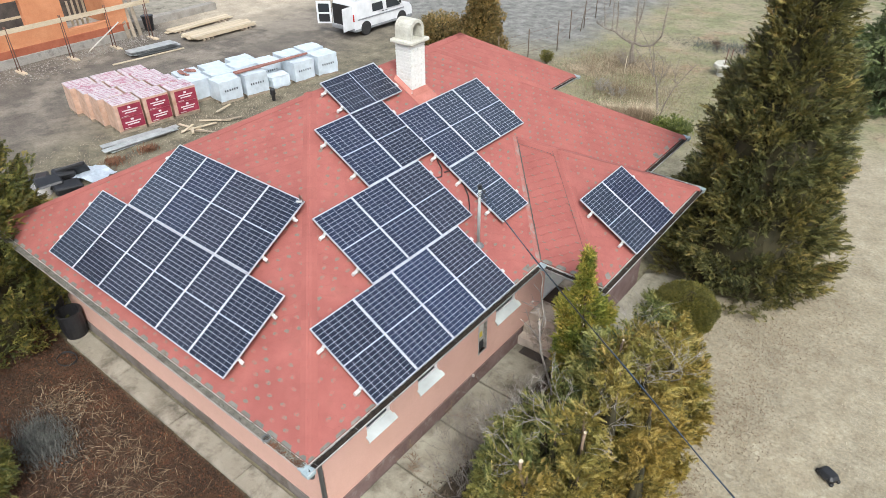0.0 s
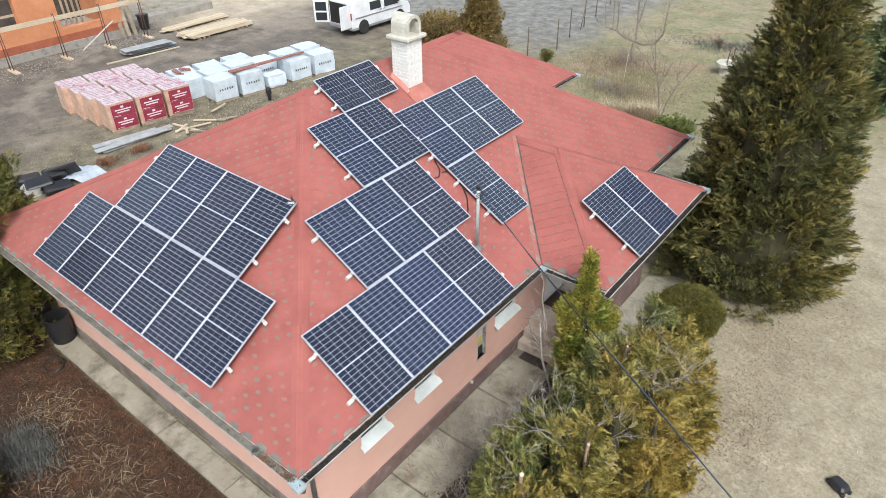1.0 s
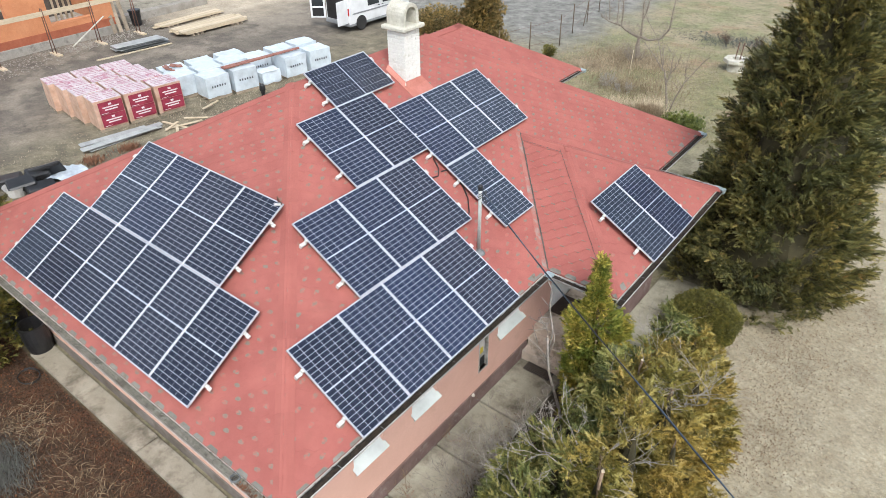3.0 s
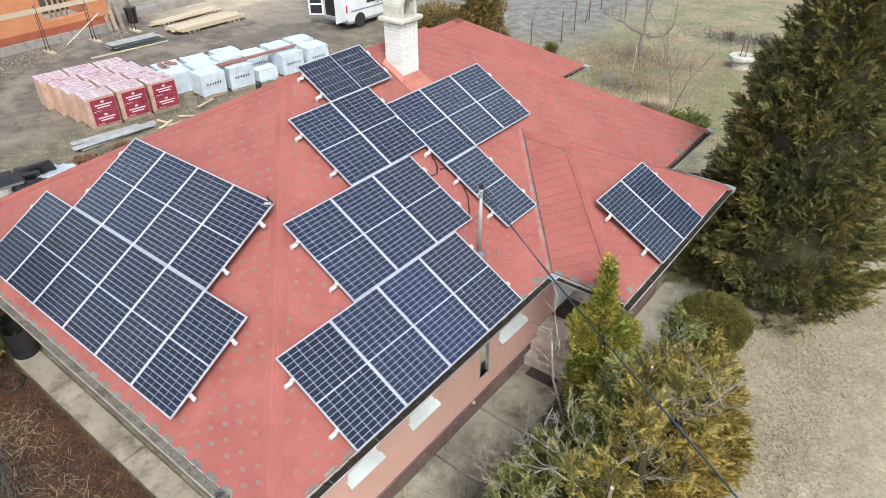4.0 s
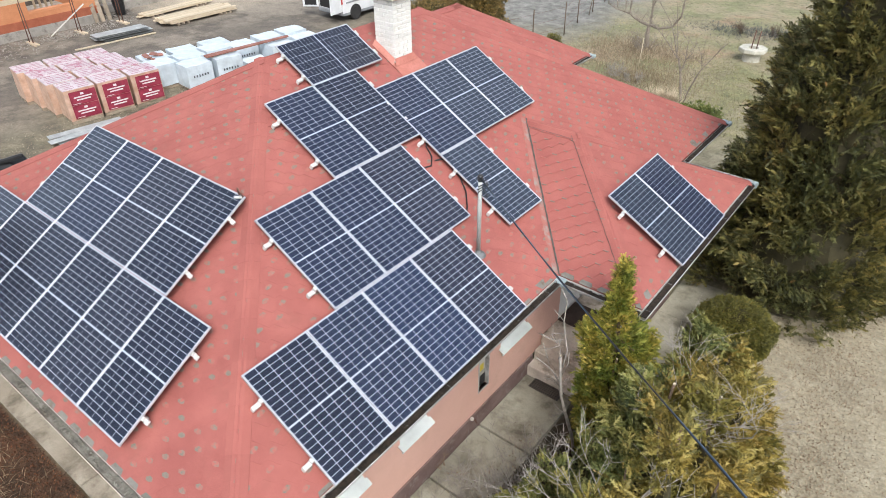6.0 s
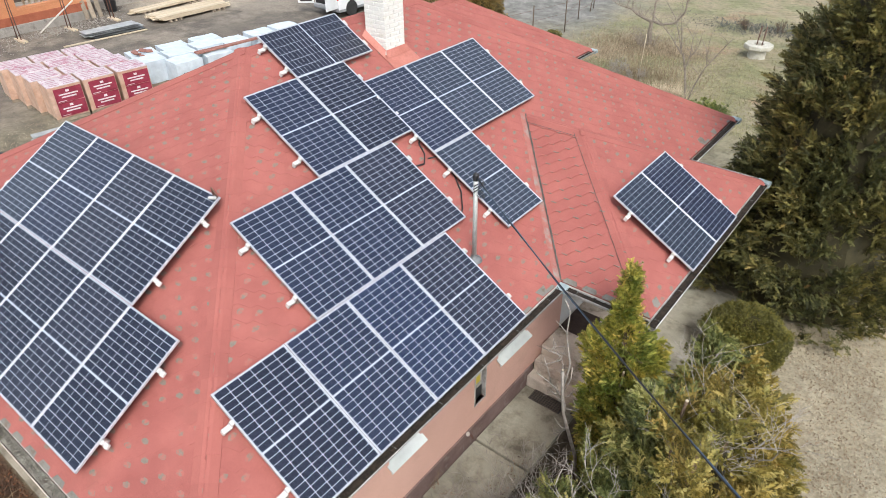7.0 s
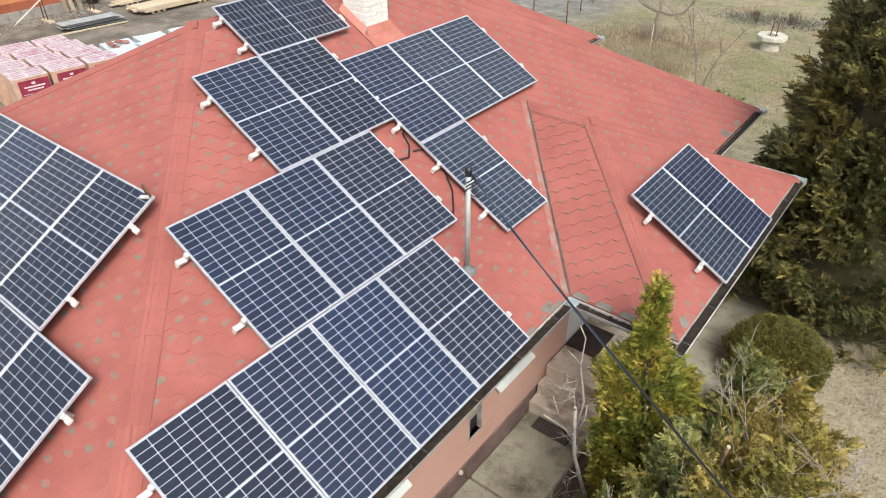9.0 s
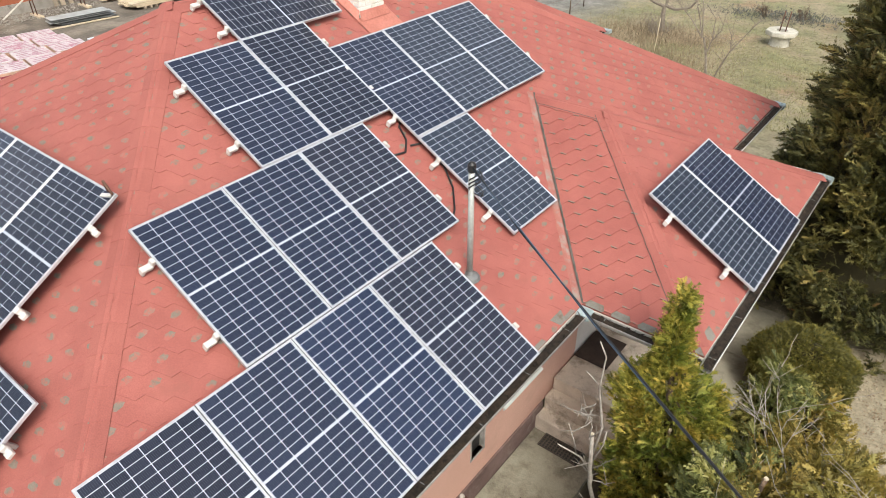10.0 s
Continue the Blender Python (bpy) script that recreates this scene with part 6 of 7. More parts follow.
def clay_pallet(printed):
    p = thing("block_pallet", "film-wrapped pallet of clay blocks with crimson printed front" if printed else "film-wrapped pallet of clay blocks with printed top", "block pallet", "pallets of clay blocks")
    w, d = 1.14, 1.06
    wooden_pallet(p, w, d)
    part("wrapped_body", wrapped(bmesh.new(), w, d, 0.125, 1.29, 1.0, 0.02), M_CLAYWRAP, p, "wrapped orange clay blocks")
    boxed("top_film", (-d - 0.005, -0.005, 1.28), (0.005, w + 0.005, 1.315), M_PINKTOP, p, "white film with pink print", bevel=0.02)
    for k in range(5):
        for a, b in ((0.10, 0.46), (0.60, 1.0)):
            x = -d + 0.10 + 0.2 * k
            boxed("print_bar", (x, a + 0.06 * (k % 2), 1.315), (x + 0.06, b + 0.04 * (k % 2), 1.318), M_PINKPRINT, p, "faded crimson print", bevel=0)
    for z0, z1 in ((0.19, 0.69), (0.71, 1.21)) if printed else ():
        sheet = boxed("printed_sheet", (0.012, 0.16, z0), (0.026, w - 0.03, z1), M_REDLABEL, p, "crimson printed sheet", 0)
        for a0, a1, b0, b1 in ((0.30, w - 0.18, 0.25, 0.30), (0.38, w - 0.26, 0.15, 0.20), (0.56, 0.68, 0.35, 0.43), (0.22, 0.50, 0.03, 0.05)):
            boxed("print_bar", (0.026, a0, z0 + b0), (0.030, a1, z0 + b1), M_WHITEMARK, sheet, bevel=0)
    return p


front, behind = clay_pallet(True), clay_pallet(False)
used_up = set()
for c, y in enumerate((0.0, 1.24, 2.48)):
    for r in range(4):
        m = SITE @ pose(-1.12 * r + random.uniform(-0.03, 0.03), y - 0.20 * r + random.uniform(-0.02, 0.02), 0, 0, 0, random.uniform(-1, 1))
        source = behind if r else front
        if source.name in used_up:
            copy_thing(source, m)
        else:
            source.matrix_world = m
            used_up.add(source.name)


def white_pallet(height, seed, marks=True):
    p = thing("tile_pallet", "white film-wrapped pallet of roof tiles", "tile pallet", "white wrapped pallets")
    w, d = 1.16, 1.0
    wooden_pallet(p, w, d)
    part("film_wrap", wrapped(bmesh.new(), w, d, 0.125, height, seed, 0.035), M_WRAP, p)
    if marks:
        for i in range(6):
            a = 0.24 + 0.125 * i
            boxed("print_bar", (0.02, a, height * 0.54), (0.034, a + 0.045, height * 0.54 + 0.09), M_DARKMARK, p, "dark print", bevel=0)
    return p


for i, y in enumerate((4.75, 6.07, 8.75, 10.10)):
    white_pallet(1.05 + 0.03 * (i % 2), 3.0 + i).matrix_world = SITE @ pose(0.05 * i, y, 0, 0, 0, (3, -2, 2, -1)[i])
for i, y in enumerate((3.75, 4.98, 6.25, 7.55, 8.85, 10.15)):
    white_pallet(1.02 + 0.05 * (i % 3), 11.0 + i, i == 3).matrix_world = SITE @ pose(-1.12 + 0.05 * (i % 2), y, 0, 0, 0, (2, -2, 1, 3, -2, 1)[i])
for i, y in enumerate((3.9, 5.3, 6.8)):
    white_pallet(0.98, 21.0 + i, False).matrix_world = SITE @ pose(-2.25, y, 0, 0, 0, 2 * i - 2)
torn = thing("torn_pallet", "torn plastic wrap over a half-empty pallet", "pallet", at=(0, 0, 0))
wooden_pallet(torn, 1.1, 0.9)
part("torn_film", wrapped(bmesh.new(), 1.0, 0.8, 0.125, 0.62, 33.0, 0.12), M_WRAP, torn)
torn.matrix_world = SITE @ pose(0.1, 7.45, 0, 0, 0, 4)
for k in range(4):
    tagged(boxed("steel_profile", (-0.075, 0, 0), (0.0, 4.1, 0.075), M_REDTILE, bevel=0.006, m=SITE @ pose(-0.55 + 0.085 * k, 5.85, 1.12 + 0.012 * (k % 2), 0, 0, 0.8 * k)), "red-brown steel profile lying on wrapped pallets", "steel profile", "profiles on the pallets")
for k in range(5):
    boxed_rubble = boxed("tile_rubble", (0, 0, 0), (0.3, 0.22, 0.07), M_REDTILE, bevel=0.02, m=SITE @ pose(-2.9 + 0.22 * k, 4.1 + 0.23 * (k % 3), 1.02 + 0.04 * (k % 2), 8, 5 * k, 40 * k))
    tagged(boxed_rubble, "broken red-brown tile on a wrapped pallet", "tile", "loose tiles")


def plank(length, width, thick, m, label, material=None, category="plank", name="plank", group=""):
    return tagged(boxed(name, (-width / 2, 0, 0), (width / 2, length, thick), material or M_TIMBER, bevel=0.004, m=m), label, category, group)


def timber_stack(x, y, turn, cols, layers, length, seed):
    rng = random.Random(seed)
    t = thing("timber_stack", "stack of fresh sawn planks on pallets", "timber stack", "timber stacks")
    for yb in (0.5, length - 1.0):
        for k in range(3):
            boxed("bearer", (-0.1, yb + 0.3 * k, 0), (cols * 0.16 + 0.1, yb + 0.3 * k + 0.09, 0.12), M_OLDTIMBER, t)
    for L in range(layers):
        for c in range(cols):
            o = rng.uniform(-0.25, 0.25)
            boxed("plank", (c * 0.16, o, 0.12 + 0.055 * L), (c * 0.16 + 0.15, length + o, 0.17 + 0.055 * L), M_TIMBER, t, bevel=0.003)
    t.matrix_world = pose(x, y, GZ, 0, 0, turn)


timber_stack(-31.3, 16.15, -2, 8, 4, 4.2, 1)
timber_stack(-33.3, 16.1, 1, 5, 2, 4.4, 2)
sheets = thing("sheet_stack", "stack of grey metal sheets on the dirt track", "sheet stack")
rng_s = random.Random(5)
for k in range(11):
    boxed("metal_sheet", (-0.42, 0, 0), (0.42, 2.5 + rng_s.uniform(-0.3, 0.3), 0.014), M_GREYBOARD if k % 3 else M_DARKPIPE, sheets, bevel=0.002,
          m=pose(rng_s.uniform(-0.14, 0.14), rng_s.uniform(-0.25, 0.25), 0.03 * k, rng_s.uniform(-0.4, 0.4), rng_s.uniform(-1, 1), rng_s.uniform(-4, 4)))
sheets.matrix_world = pose(-30.75, 12.5, GZ + 0.01, 0, 0, -7)
plank(4.1, 0.14, 0.05, pose(-30.2, 11.0, GZ + 0.005, 0, 0, -7), "long pale plank lying on the dirt track")
for k, (x, y, a, L) in enumerate(((-20.35, 5.15, -1.5, 3.15), (-20.0, 5.25, -1.5, 3.0), (-20.2, 5.6, -2.5, 2.8), (-20.6, 5.2, -9.0, 2.6), (-20.05, 5.0, -5.0, 3.0))):
    plank(L, 0.30, 0.03, pose(x, y, GZ + 0.015 + 0.034 * k, 0, 1.5 * k, a), "grey weathered metal-faced board on the ground", M_GREYBOARD, "board", "board", "grey boards")
for k, (x, y, a, L) in enumerate(((-20.3, 8.6, -80, 1.7), (-19.5, 8.2, -25, 1.5), (-19.2, 8.5, -60, 1.4), (-19.3, 8.1, 20, 0.8), (-19.8, 9.3, -50, 1.4), (-19.0, 9.9, -35, 0.9), (-18.75, 8.3, 60, 0.6), (-19.9, 10.3, 10, 0.9))):
    plank(L, 0.11, 0.04, pose(x, y, GZ + 0.02 + 0.015 * k, 4 * (k % 2), 0, a), "pale offcut plank lying on the ground", M_OLDTIMBER if k % 3 == 2 else M_TIMBER, "plank", "plank", "offcuts beside the pallets")

# discarded seats and film behind the house
seats = thing("discarded_seats", "discarded black padded seats in a pile", "seats")
for lo, hi, m in (((0, 0, 0.2), (0.75, 0.9, 0.45), pose(-19.3, 2.0, GZ, 4, 6, -15)), ((0, 0, 0.1), (0.6, 0.95, 0.4), pose(-18.7, 2.25, GZ, -6, 8, -8)), ((0, 0, 0), (0.18, 1.1, 0.75), pose(-19.5, 2.95, GZ, 10, 35, -20)), ((0, 0, 0.05), (0.7, 0.8, 0.35), pose(-20.0, 2.0, GZ, 3, -5, -25)), ((0, 0, 0.35), (0.55, 0.7, 0.62), pose(-19.4, 2.6, GZ, -5, 12, -5))):
    boxed("cushion", lo, hi, M_BLACK, seats, bevel=0.06, m=m)
tub = thing("white_tub", "white plastic tub beside discarded seats", "tub")
lathe("shell", ((0.26, 0), (0.36, 0.36), (0.38, 0.37), (0.36, 0.36), (0.25, 0.03)), M_WHITEWALL, tub, at=(-18.75, 2.05, GZ), sides=14)
film_bm = bmesh.new()
bmesh.ops.create_grid(film_bm, x_segments=10, y_segments=8, size=0.5)
for v in film_bm.verts:
    v.co = Vector((v.co.x * 1.5, v.co.y * 1.1, 0.25 + 0.18 * noise.noise((v.co.x * 4, v.co.y * 4, 3)) - 0.25 * abs(v.co.x)))
M_TARP = surface("pale_blue_film", (0.42, 0.48, 0.54), (0.56, 0.62, 0.68), scale=3, fine=10, rough=0.35, bump=0.4, bump_dist=0.02)
tarp = tagged(part("crumpled_tarp", film_bm, M_TARP, smooth=True), "crumpled pale blue tarpaulin on the ground", "tarpaulin")
tarp.matrix_world = pose(-18.6, 3.75, GZ, 0, 0, 20)
post = thing("black_post", "short black post behind the eave", "post")
lathe("shaft", ((0.09, 0), (0.09, 0.25), (0.14, 0.35), (0.12, 0.55), (0.06, 0.62)), M_BLACK, post, at=(-19.2, 13.0, GZ), sides=12)

# unfinished clay block house
HX = -34.3
newhouse = thing("unfinished_house", "unfinished orange clay-block house on a grey foundation", "house")
holes = [(6.6, 8.95, 1.9, 3.3), (11.0, 13.4, 1.3, 3.3)]
wall("wall", (HX - 0.40, 3.0, 0.95), (HX - 0.02, 14.5, 4.2), holes, M_CLAYJ, "orange clay-block wall with window openings", newhouse)
block_mesh = {}
NB = 0
for k in range(13):
    z = 0.955 + 0.25 * k
    if z > 4.1:
        break
    y = 3.0 - (0.19 if k % 2 else 0)
    while y < 14.5 and NB < 300:
        y0, y1 = max(y, 3.0), min(y + 0.375, 14.5)
        y += 0.375
        for a, b, z0, z1 in holes:
            if z + 0.24 > z0 and z < z1:
                if a < y0 < b:
                    y0 = b
                if a < y1 < b:
                    y1 = a
        if y1 - y0 < 0.05:
            continue
        key = round(y1 - y0 - 0.006, 3)
        if key not in block_mesh:
            bmb = box(bmesh.new(), (0, 0, 0), (0.009, key, 0.245), 0.002)
            me = bpy.data.meshes.new("clay_block")
            bmb.to_mesh(me); bmb.free()
            me.materials.append(M_CLAY)
            block_mesh[key] = me
        b = new("clay_block", block_mesh[key])
        b.parent = newhouse
        b.location = (HX - 0.025, y0 + 0.006, z)
        NB += 1
boxed("base_course", (HX - 0.40, 2.98, 0.55), (HX + 0.03, 14.52, 0.953), M_BAND, newhouse, "damp red clay course", 0.01)
boxed("foundation", (HX - 0.5, 2.9, GZ - 0.2), (HX + 0.10, 14.7, 0.55), M_FOUND, newhouse, "rough grey foundation", 0.02)
wall("wall", (HX - 9.0, 14.12, 0.55), (HX - 0.40, 14.5, 4.2), [], M_CLAY, "", newhouse)
boxed("floor_slab", (HX - 9.0, 3.0, 0.5), (HX - 0.5, 14.1, 0.7), M_FOUND, newhouse)
boxed("wall", (HX - 4.4, 3.0, 0.7), (HX - 4.1, 14.1, 4.2), M_INNER, newhouse, "inner wall coloured dark for the interior shade")
for a, b, z0, z1 in holes:
    boxed("window_board", (HX - 0.38, a, z0 + 0.45), (HX - 0.33, b, z0 + 0.57), M_TIMBER, newhouse, "pale timber brace")
for k in range(4):
    boxed("prop_board", (HX - 1.8, 12.0 + 0.3 * k, 0.7), (HX - 1.75, 12.12 + 0.3 * k, 2.4), M_TIMBER, newhouse, "timber prop inside")
low = thing("foundation_wall", "low concrete foundation wall beside the unfinished house", "foundation")
boxed("footing", (-36.1, 15.4, GZ - 0.1), (-35.5, 21.5, 0.55), M_FOUND, low, bevel=0.03)
boxed("floor_slab", (-42, 15.4, GZ - 0.1), (-36.1, 21.5, 0.42), M_CONC, low, bevel=0.03)
rail_t = thing("guard_rail", "timber guard board on rusty steel props", "guard rail")
boxed("guard_board", (-32.95, 3.0, 2.12), (-32.91, 15.4, 2.36), M_TIMBER, rail_t)
for y in (4.6, 7.4, 10.2, 12.7, 15.06):
    for dx, dy in ((0, 0), (-0.28, -0.05)):
        tube("prop", ((-32.85 + dx, y + dy, GZ + 0.1), (-32.93 + dx * 0.2, y + dy, 2.5)), 0.028, M_RUST, rail_t, sides=6)
    boxed("foot_board", (-33.4, y - 0.12, GZ), (-32.4, y + 0.12, GZ + 0.09), M_TIMBER, rail_t)
plank(2.4, 0.06, 0.06, pose(-33.5, 11.4, GZ, 36, 0, -25), "striped measuring lath leaning on the wall", M_FASCIA, "lath", "lath")
for k, y in enumerate((14.2, 14.55, 14.95)):
    plank(2.6, 0.22, 0.04, pose(-34.05, y, GZ, 72, 0, 80), "pale board leaning on the unfinished house", M_OLDTIMBER, "board", "board", "leaning boards")
bin2 = thing("black_bin", "black rubbish bin beside the unfinished house", "bin")
lathe("body", ((0.26, 0), (0.34, 0.85), (0.37, 0.87), (0.37, 0.92), (0.30, 0.94)), M_BLACK, bin2, at=(-34.6, 15.9, GZ), sides=14)
blades("site_rubble", "pale rubble and splinters strewn before the unfinished house", [(-33.3, 8.5, 0.9, 4.5), (-32.9, 12.5, 0.7, 3.0), (-32.0, 7.0, 1.2, 4.0), (-33.2, 13.5, 0.8, 2.5), (-35.0, 15.2, 0.8, 1.5)], 1700, 0.13, M_FOUND, 51, 0.05, 0.3, 0.022)


# ---- the van ----
def van():
    v = thing("van", "white panel van with its rear doors open", "van")
    W, L = 1.95, 5.05
    prof = [(0.0, 0.45), (0.0, 1.42), (0.08, 1.86), (0.24, 1.99), (3.1, 2.0), (3.45, 1.88), (4.25, 1.36), (4.85, 1.16), (5.03, 0.92), (5.05, 0.45)]
    bm = bmesh.new()
    rings = []
    for x, s in ((0, 0.90), (0.06, 1.0), (W - 0.06, 1.0), (W, 0.90)):
        ring = []
        for y, z in prof:
            inset = 0.10 * max(0.0, (z - 1.2)) * (1 if x < W / 2 else -1)
            ring.append(bm.verts.new((-(x + inset), y if s == 1.0 else L / 2 + (y - L / 2) * 0.985, 0.45 + (z - 0.45) * (1.0 if s == 1.0 else 0.975))))
        rings.append(ring)
    for a, b in zip(rings, rings[1:]):
        for i in range(len(prof) - 1):
            bm.faces.new((a[i], a[i + 1], b[i + 1], b[i]))
    for r in (rings[0], rings[-1]):
        bm.faces.new(r)
    body = part("body", bm, M_VAN, v, "white painted body")
    boxed("sill_skirt", (-W + 0.02, 0.05, 0.30), (-0.0, L - 0.05, 0.50), M_VANGREY, v, bevel=0.04)
    boxed("rear_bumper", (-W + 0.02, -0.10, 0.36), (-0.02, 0.08, 0.60), M_VANGREY, v, bevel=0.05)
    # the body has no opening; a black sheet stands for the bay's shade
    boxed("load_bay", (-W + 0.14, -0.012, 0.62), (-0.14, -0.004, 1.80), M_BLACK, v, "black sheet for the shade of the open load bay", 0)
    boxed("rub_strip", (-0.002, 0.3, 0.95), (0.022, 4.3, 1.03), M_VANGREY, v, bevel=0.01)
    for y in (0.95, 4.05):
        for x in (-0.02, -W + 0.02):
            t = new("wheel")
            t.parent = v
            s = 1 if x > -1 else -1
            for nm, prof2, mt in (("tyre", ((0.20, -0.11), (0.33, -0.11), (0.345, -0.05), (0.345, 0.05), (0.33, 0.11), (0.20, 0.11)), M_TYRE), ("rim", ((0.03, 0.08), (0.21, 0.10), (0.21, -0.1), (0.03, -0.1)), M_RIM)):
                w = lathe(nm, prof2, mt, t, sides=20)
                w.matrix_world = pose(x - 0.045 * s, y, 0.345, 0, 90 * s, 0)
        # flat dark disc on the uncut body, drawn as the shaded wheel opening
        arch = lathe("wheel_arch", ((0.02, 0), (0.41, 0), (0.41, 0.012), (0.02, 0.012)), M_TYRE, v, sides=24)
        arch.matrix_world = pose(-0.002, y, 0.42, 0, 90, 0)
    for y0, y1, z0, z1, yb, yt in ((1.55, 2.45, 1.24, 1.70, 0, 0), (2.75, 3.62, 1.22, 1.70, 0, -0.30)):
        bm = bmesh.new()
        off = lambda z: -0.10 * max(0.0, z - 1.2) + 0.012
        q = [bm.verts.new((off(z), y, z)) for y, z in ((y0, z0), (y1 + 0.35 * (1 if yt else 0), z0), (y1 + yt * 0.2, z1), (y0, z1))]
        bm.faces.new(q)
        part("side_window", bm, M_GLASS_DARK, v, "dark side window")
    bm = bmesh.new()
    q = [bm.verts.new(c) for c in ((-0.22, 4.20, 1.395), (-W + 0.22, 4.20, 1.395), (-W + 0.26, 3.52, 1.835), (-0.26, 3.52, 1.835))]
    for w in q:
        w.co += Vector((0, 0.012, 0.012))
    bm.faces.new(q)
    part("windscreen", bm, M_GLASS_DARK, v, "dark windscreen")
    boxed("tail_lamp", (-0.09, -0.03, 0.95), (0.006, 0.05, 1.35), M_TAIL, v, "red tail lamp", 0.01)
    for i in range(2):
        boxed("door_handle", (0.0, 2.35 + 0.3 * i, 1.12), (0.025, 2.5 + 0.3 * i, 1.16), M_BLACK, v, bevel=0.005)
    boxed("mirror", (0.05, 3.75, 1.35), (0.22, 3.87, 1.62), M_BLACK, v, bevel=0.03)
    tube("mirror_arm", ((-0.02, 3.8, 1.4), (0.06, 3.81, 1.42)), 0.015, M_BLACK, v, sides=6)
    for s, m in ((1, pose(-0.02, 0.0, 0, 0, 0, 6)), (-1, pose(-W + 0.02, 0.0, 0, 0, 0, -52))):
        d = new("rear_door")
        d.parent = v
        d.matrix_world = m
        x0, x1 = -0.045, 0.0
        part("door_panel", box(bmesh.new(), (x0, -0.92, 0.55), (x1, -0.02, 1.87), 0.02), M_VAN, d, "white door panel")
        boxed("door_window", (-0.053 if s > 0 else 0.0, -0.80, 1.22), (-0.046 if s > 0 else 0.008, -0.14, 1.72), M_GLASS_DARK, d, "dark rear window", 0)
        boxed("door_lining", (-0.053 if s > 0 else 0.0, -0.80, 0.66), (-0.046 if s > 0 else 0.008, -0.14, 1.12), M_BLACK, d, "dark door lining", 0)
    for x in (-0.3, -W + 0.3):
        tube("roof_bar", ((x, 0.4, 2.06), (x, 3.0, 2.06)), 0.02, M_STEEL, v, sides=6)
    for y in (0.7, 1.7, 2.7):
        tube("roof_bar", ((-0.3, y, 1.98), (-0.3, y, 2.07), (-W + 0.3, y, 2.07), (-W + 0.3, y, 1.98)), 0.02, M_STEEL, v, sides=6)
    return v


van().matrix_world = pose(-23.1, 22.4, GZ, 0, 0, -2)

# ---- back garden and small things ----
well = thing("garden_well", "pale concrete garden well with an octagonal top", "well", at=(-3.5, 29.2, GZ))
lathe("shaft", ((0.40, 0), (0.38, 0.05), (0.37, 0.42), (0.28, 0.42)), M_CAPSTONE, well, "white plastered shaft", 24)
ring_bm = bmesh.new()
o8 = [(math.cos(math.pi / 8 + k * math.pi / 4), math.sin(math.pi / 8 + k * math.pi / 4)) for k in range(8)]
lay = [[ring_bm.verts.new((r * c, r * s2, z)) for c, s2 in o8] for r, z in ((0.60, 0.42), (0.62, 0.45), (0.62, 0.57), (0.60, 0.60), (0.24, 0.60), (0.24, 0.42))]
for a, b in zip(lay, lay[1:] + lay[:1]):
    for i in range(8):
        ring_bm.faces.new((a[i], a[(i + 1) % 8], b[(i + 1) % 8], b[i]))
part("top_ring", ring_bm, M_CAPSTONE, well, "pale octagonal concrete ring")
lathe("dark_water", ((0.25, 0.36), (0.25, 0.40)), M_BLACK, well, sides=16)
for x in (-0.1, 0.12):
    tube("rod", ((x, 0.0, 0.4), (x + 0.03, 0.05, 1.35)), 0.025, M_RUST, well, sides=6)
fence = thing("wire_fence", "rusty post and wire fence beside the field", "fence")
FP = [(-13.4, 23.3), (-12.88, 25.4), (-12.35, 27.6), (-12.9, 30.0), (-13.3, 32.5), (-13.8, 35.0), (-14.3, 38.0)]
for i, (x, y) in enumerate(FP):
    tube("post", ((x, y, GZ - 0.1), (x - 0.02, y, 1.72)), 0.028, M_BARK, fence, sides=6)
tube("brace", ((-13.1, 31.7, GZ), (-13.3, 32.5, 1.5)), 0.022, M_BARK, fence, sides=6)
for z in (0.5, 1.0, 1.5):
    tube("wire", [(x, y, z) for x, y in FP], 0.006, M_RUST, fence, sides=4)
case = thing("black_case", "small black plastic case lying on the lawn", "case", at=(6.5, 6.4, GZ), turn=-28)
bm = bmesh.new()
lay = [[bm.verts.new((x * sx, y * sy + dy, z)) for x, y in ((-1, -0.7), (-0.75, -1), (0.75, -1), (1, -0.7), (1, 0.7), (0.75, 1), (-0.75, 1), (-1, 0.7))]
       for sx, sy, dy, z in ((0.17, 0.12, 0, 0.015), (0.19, 0.14, 0, 0.05), (0.185, 0.135, 0, 0.11), (0.14, 0.10, 0.01, 0.165), (0.10, 0.07, 0.01, 0.175))]
for u2, v2 in zip(lay, lay[1:]):
    for j in range(8):
        bm.faces.new((u2[j], u2[(j + 1) % 8], v2[(j + 1) % 8], v2[j]))
bm.faces.new(lay[0]); bm.faces.new(lay[-1])
part("shell", bm, M_BLACK, case)
for x, y in ((-0.19, -0.05), (0.18, -0.10), (0.185, 0.09)):
    lathe("foot", ((0.02, 0.0), (0.045, 0.005), (0.045, 0.05), (0.03, 0.06)), M_TYRE, case, at=(x, y, 0), sides=10)
tube("handle", ((-0.08, -0.13, 0.11), (-0.07, -0.18, 0.12), (0.07, -0.18, 0.12), (0.08, -0.13, 0.11)), 0.012, M_BLACK, case, sides=6)
outlet = thing("gutter_outlet", "dark round outlet in the leaf-filled gutter", "gutter outlet")
lathe("collar", ((0.075, -0.05), (0.078, 0.028), (0.066, 0.034), (0.060, 0.0), (0.02, -0.01)), M_DARKPIPE, outlet, at=(-1.02, YL - 0.075, Z0 - 0.02), sides=18)
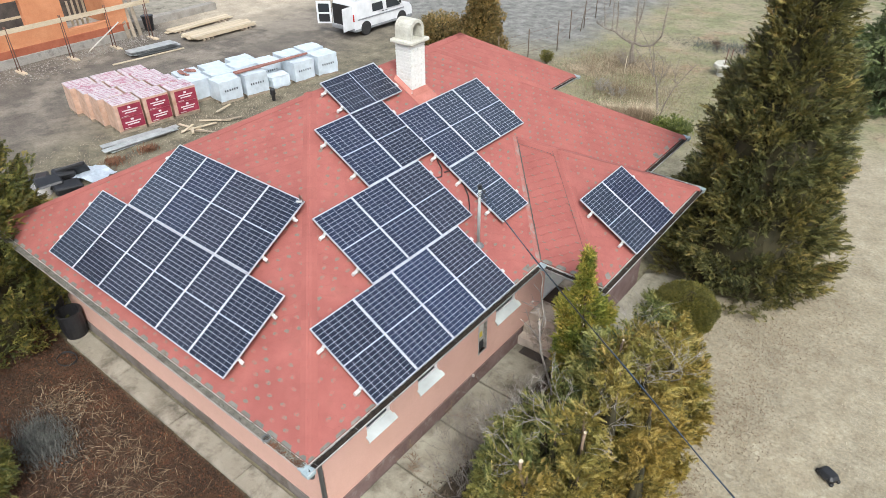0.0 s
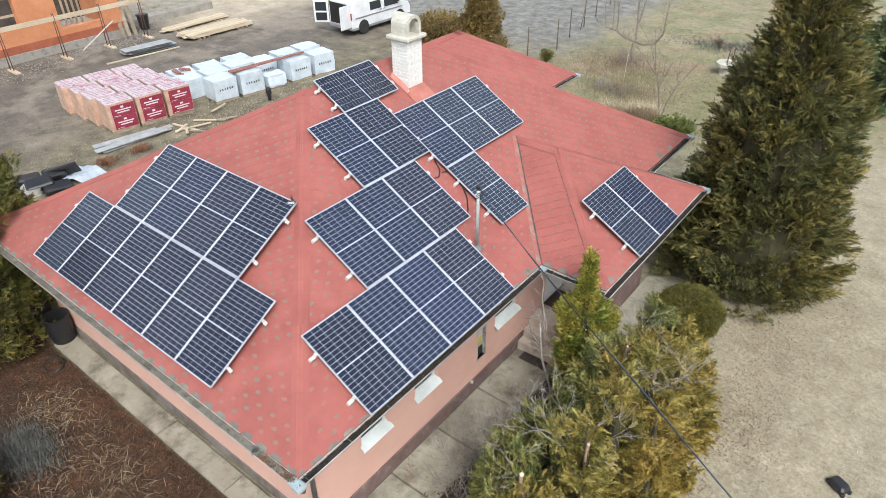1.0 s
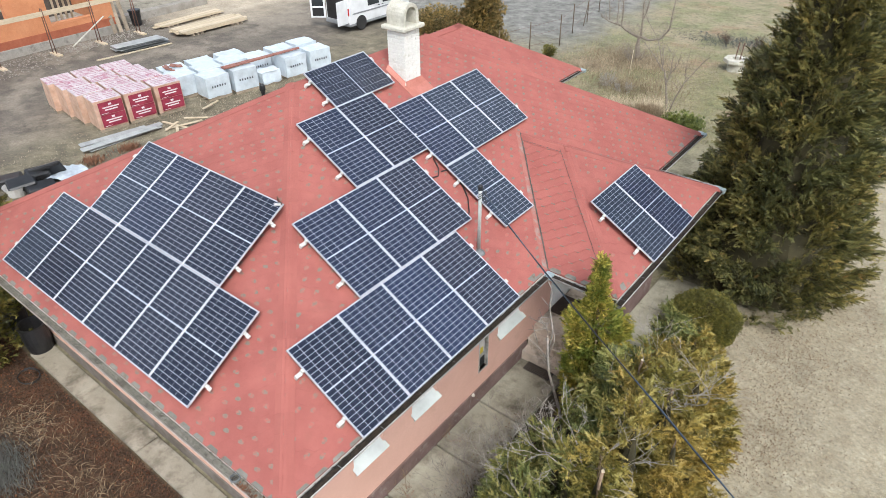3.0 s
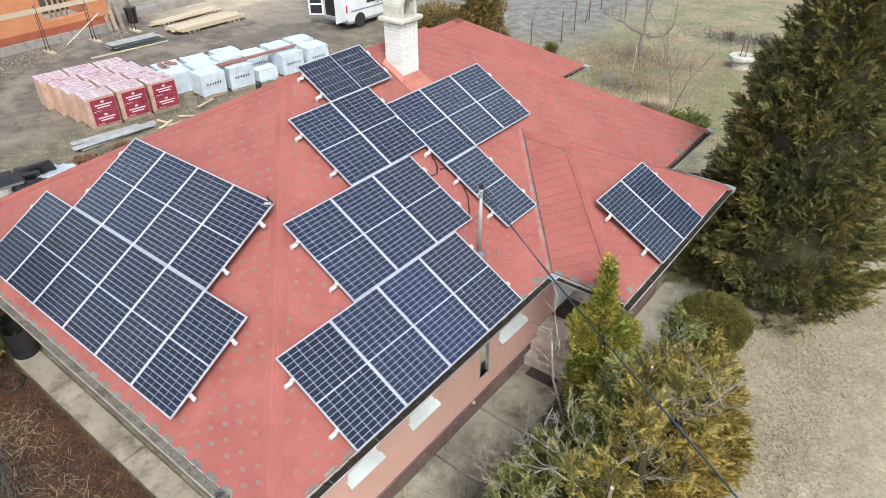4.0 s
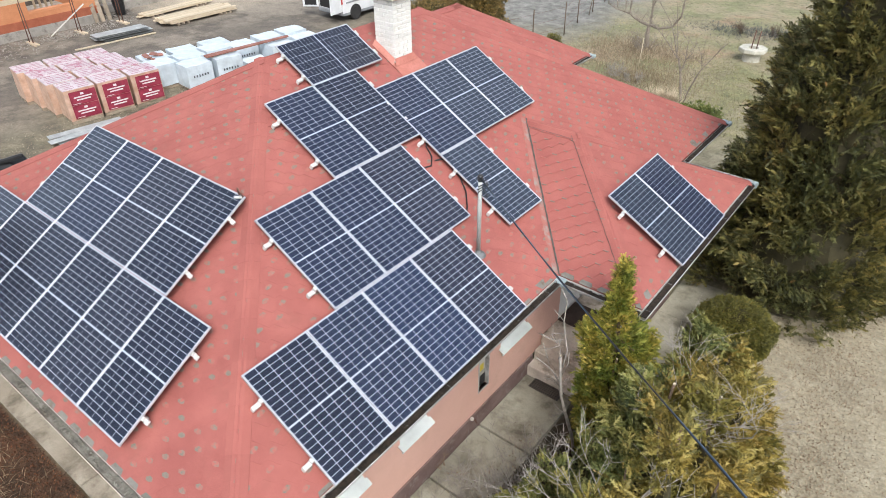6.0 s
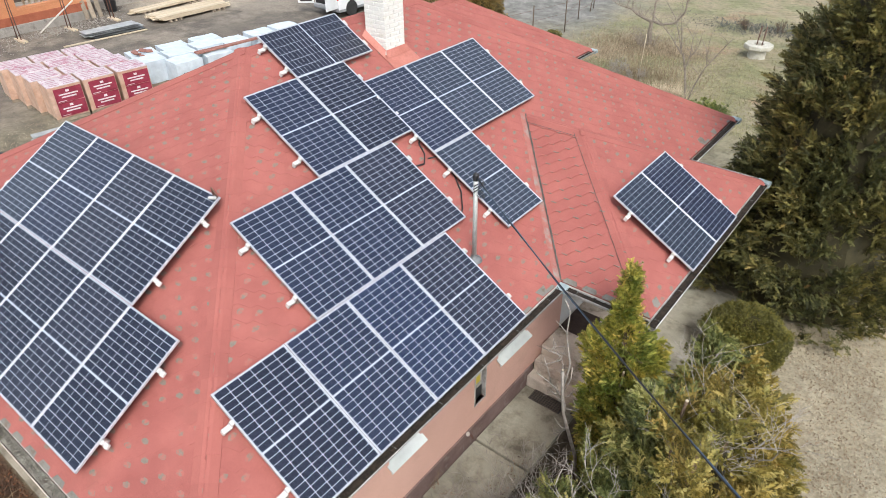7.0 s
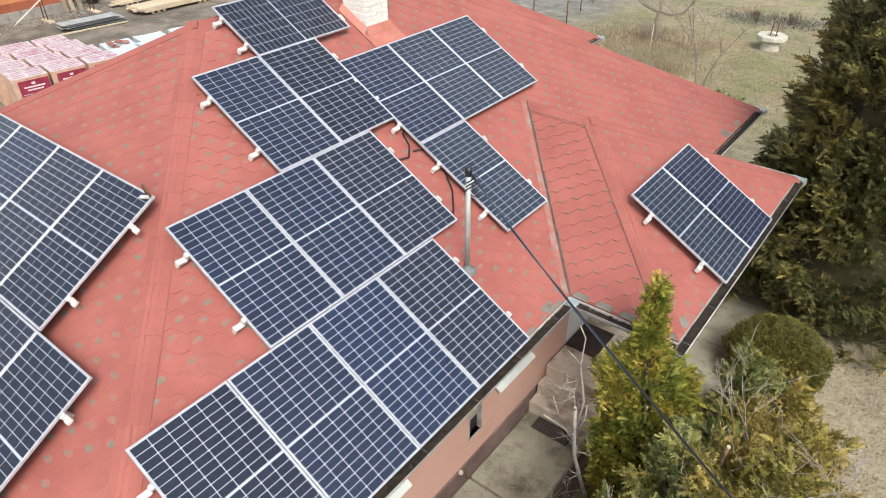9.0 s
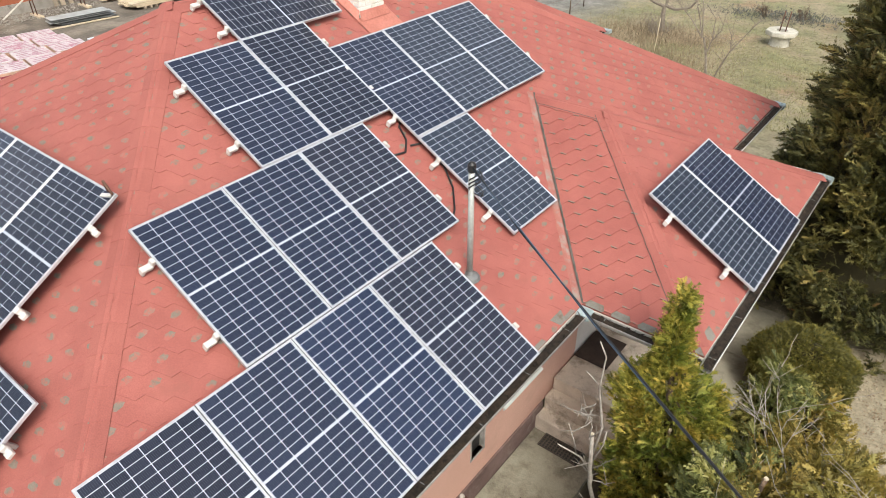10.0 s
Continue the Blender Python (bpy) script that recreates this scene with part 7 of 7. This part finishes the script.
# a solid black disc drawn as the shade inside the outlet hole
lathe("mouth", ((0.055, -0.012), (0.055, 0.002)), M_BLACK, outlet, at=(-1.02, YL - 0.075, Z0 - 0.02), sides=16)
rng_g = random.Random(81)
vs, fs = [], []
for i in range(420):
    q = Vector((rng_g.uniform(-0.92, -0.14), YL - rng_g.uniform(0.015, 0.13), Z0 - 0.045 + 0.04 * rng_g.random()))
    e1 = Vector((rng_g.gauss(0, 1), rng_g.gauss(0, 1), rng_g.gauss(0, 0.4))).normalized() * rng_g.uniform(0.015, 0.035)
    e2 = e1.cross(Vector((0.2, 0.1, 1))).normalized() * rng_g.uniform(0.006, 0.014)
    vs += [q - e1, q + e2, q + e1, q - e2]
    fs.append((4 * i, 4 * i + 1, 4 * i + 2, 4 * i + 3))
tagged(raw("gutter_leaves", vs, fs, M_MULCH), "brown dead leaves heaped in the gutter corner", "leaves", kind="stuff")
tub2 = thing("black_barrel", "open black plastic barrel beside the house wall", "barrel")
lathe("shell", ((0.26, 0), (0.31, 0.4), (0.30, 0.78), (0.33, 0.80), (0.33, 0.83), (0.28, 0.83), (0.27, 0.1)), M_BLACK, tub2, at=(-10.25, -1.05, GZ), sides=20)
tub3 = thing("black_drum", "tall black plastic drum beside the conifer", "drum")
lathe("shell", ((0.20, 0), (0.24, 0.98), (0.26, 1.0), (0.23, 1.0), (0.18, 0.06)), M_BLACK, tub3, at=(-10.95, -1.1, GZ), sides=18)
tagged(tube("garden_hose", [(-9.5 + 0.3 * math.cos(t), -1.7 + 0.22 * math.sin(t), GZ + 0.03 + 0.004 * t) for t in [i * 0.4 for i in range(40)]], 0.012, M_BLACK, sides=6), "coiled black garden hose on the bed", "hose")
tap = thing("wall_tap", "small garden tap with a pale cover on the wall", "tap")
lathe("cover", ((0.035, 0), (0.035, 0.04), (0.02, 0.06)), M_FASCIA, tap, at=(WXO + 0.06, 3.85, 0.55), sides=10)
tube("spout", ((WXO - 0.02, 3.88, 0.52), (WXO + 0.10, 3.9, 0.52), (WXO + 0.12, 3.92, 0.44)), 0.018, M_RUST, tap, sides=8)
tool = thing("sensor_arm", "small sensor arm clamped to a solar panel corner", "sensor")
corner = SOUTH @ Vector((-3.417, 2 * PH + PG, 0))
boxed("clamp", (-0.16, -0.06, 0.002), (-0.03, -0.02, 0.03), M_CLAMP, tool, bevel=0.005, m=SOUTH @ pose(-3.417, 2 * PH + PG, 0, 0, 0, 20))
tube("arm", (SOUTH @ Vector((-3.50, 2 * PH - 0.02, 0.02)), SOUTH @ Vector((-3.46, 2 * PH + 0.02, 0.16)), SOUTH @ Vector((-3.38, 2 * PH - 0.03, 0.04))), 0.014, M_RUST, tool, sides=6)

# ---- single shingles beside the hip, last ----
for m in loose_tabs:
    t = new("shingle", tab_mesh)
    t.parent = slope_parts["east"]
    t.matrix_world = m
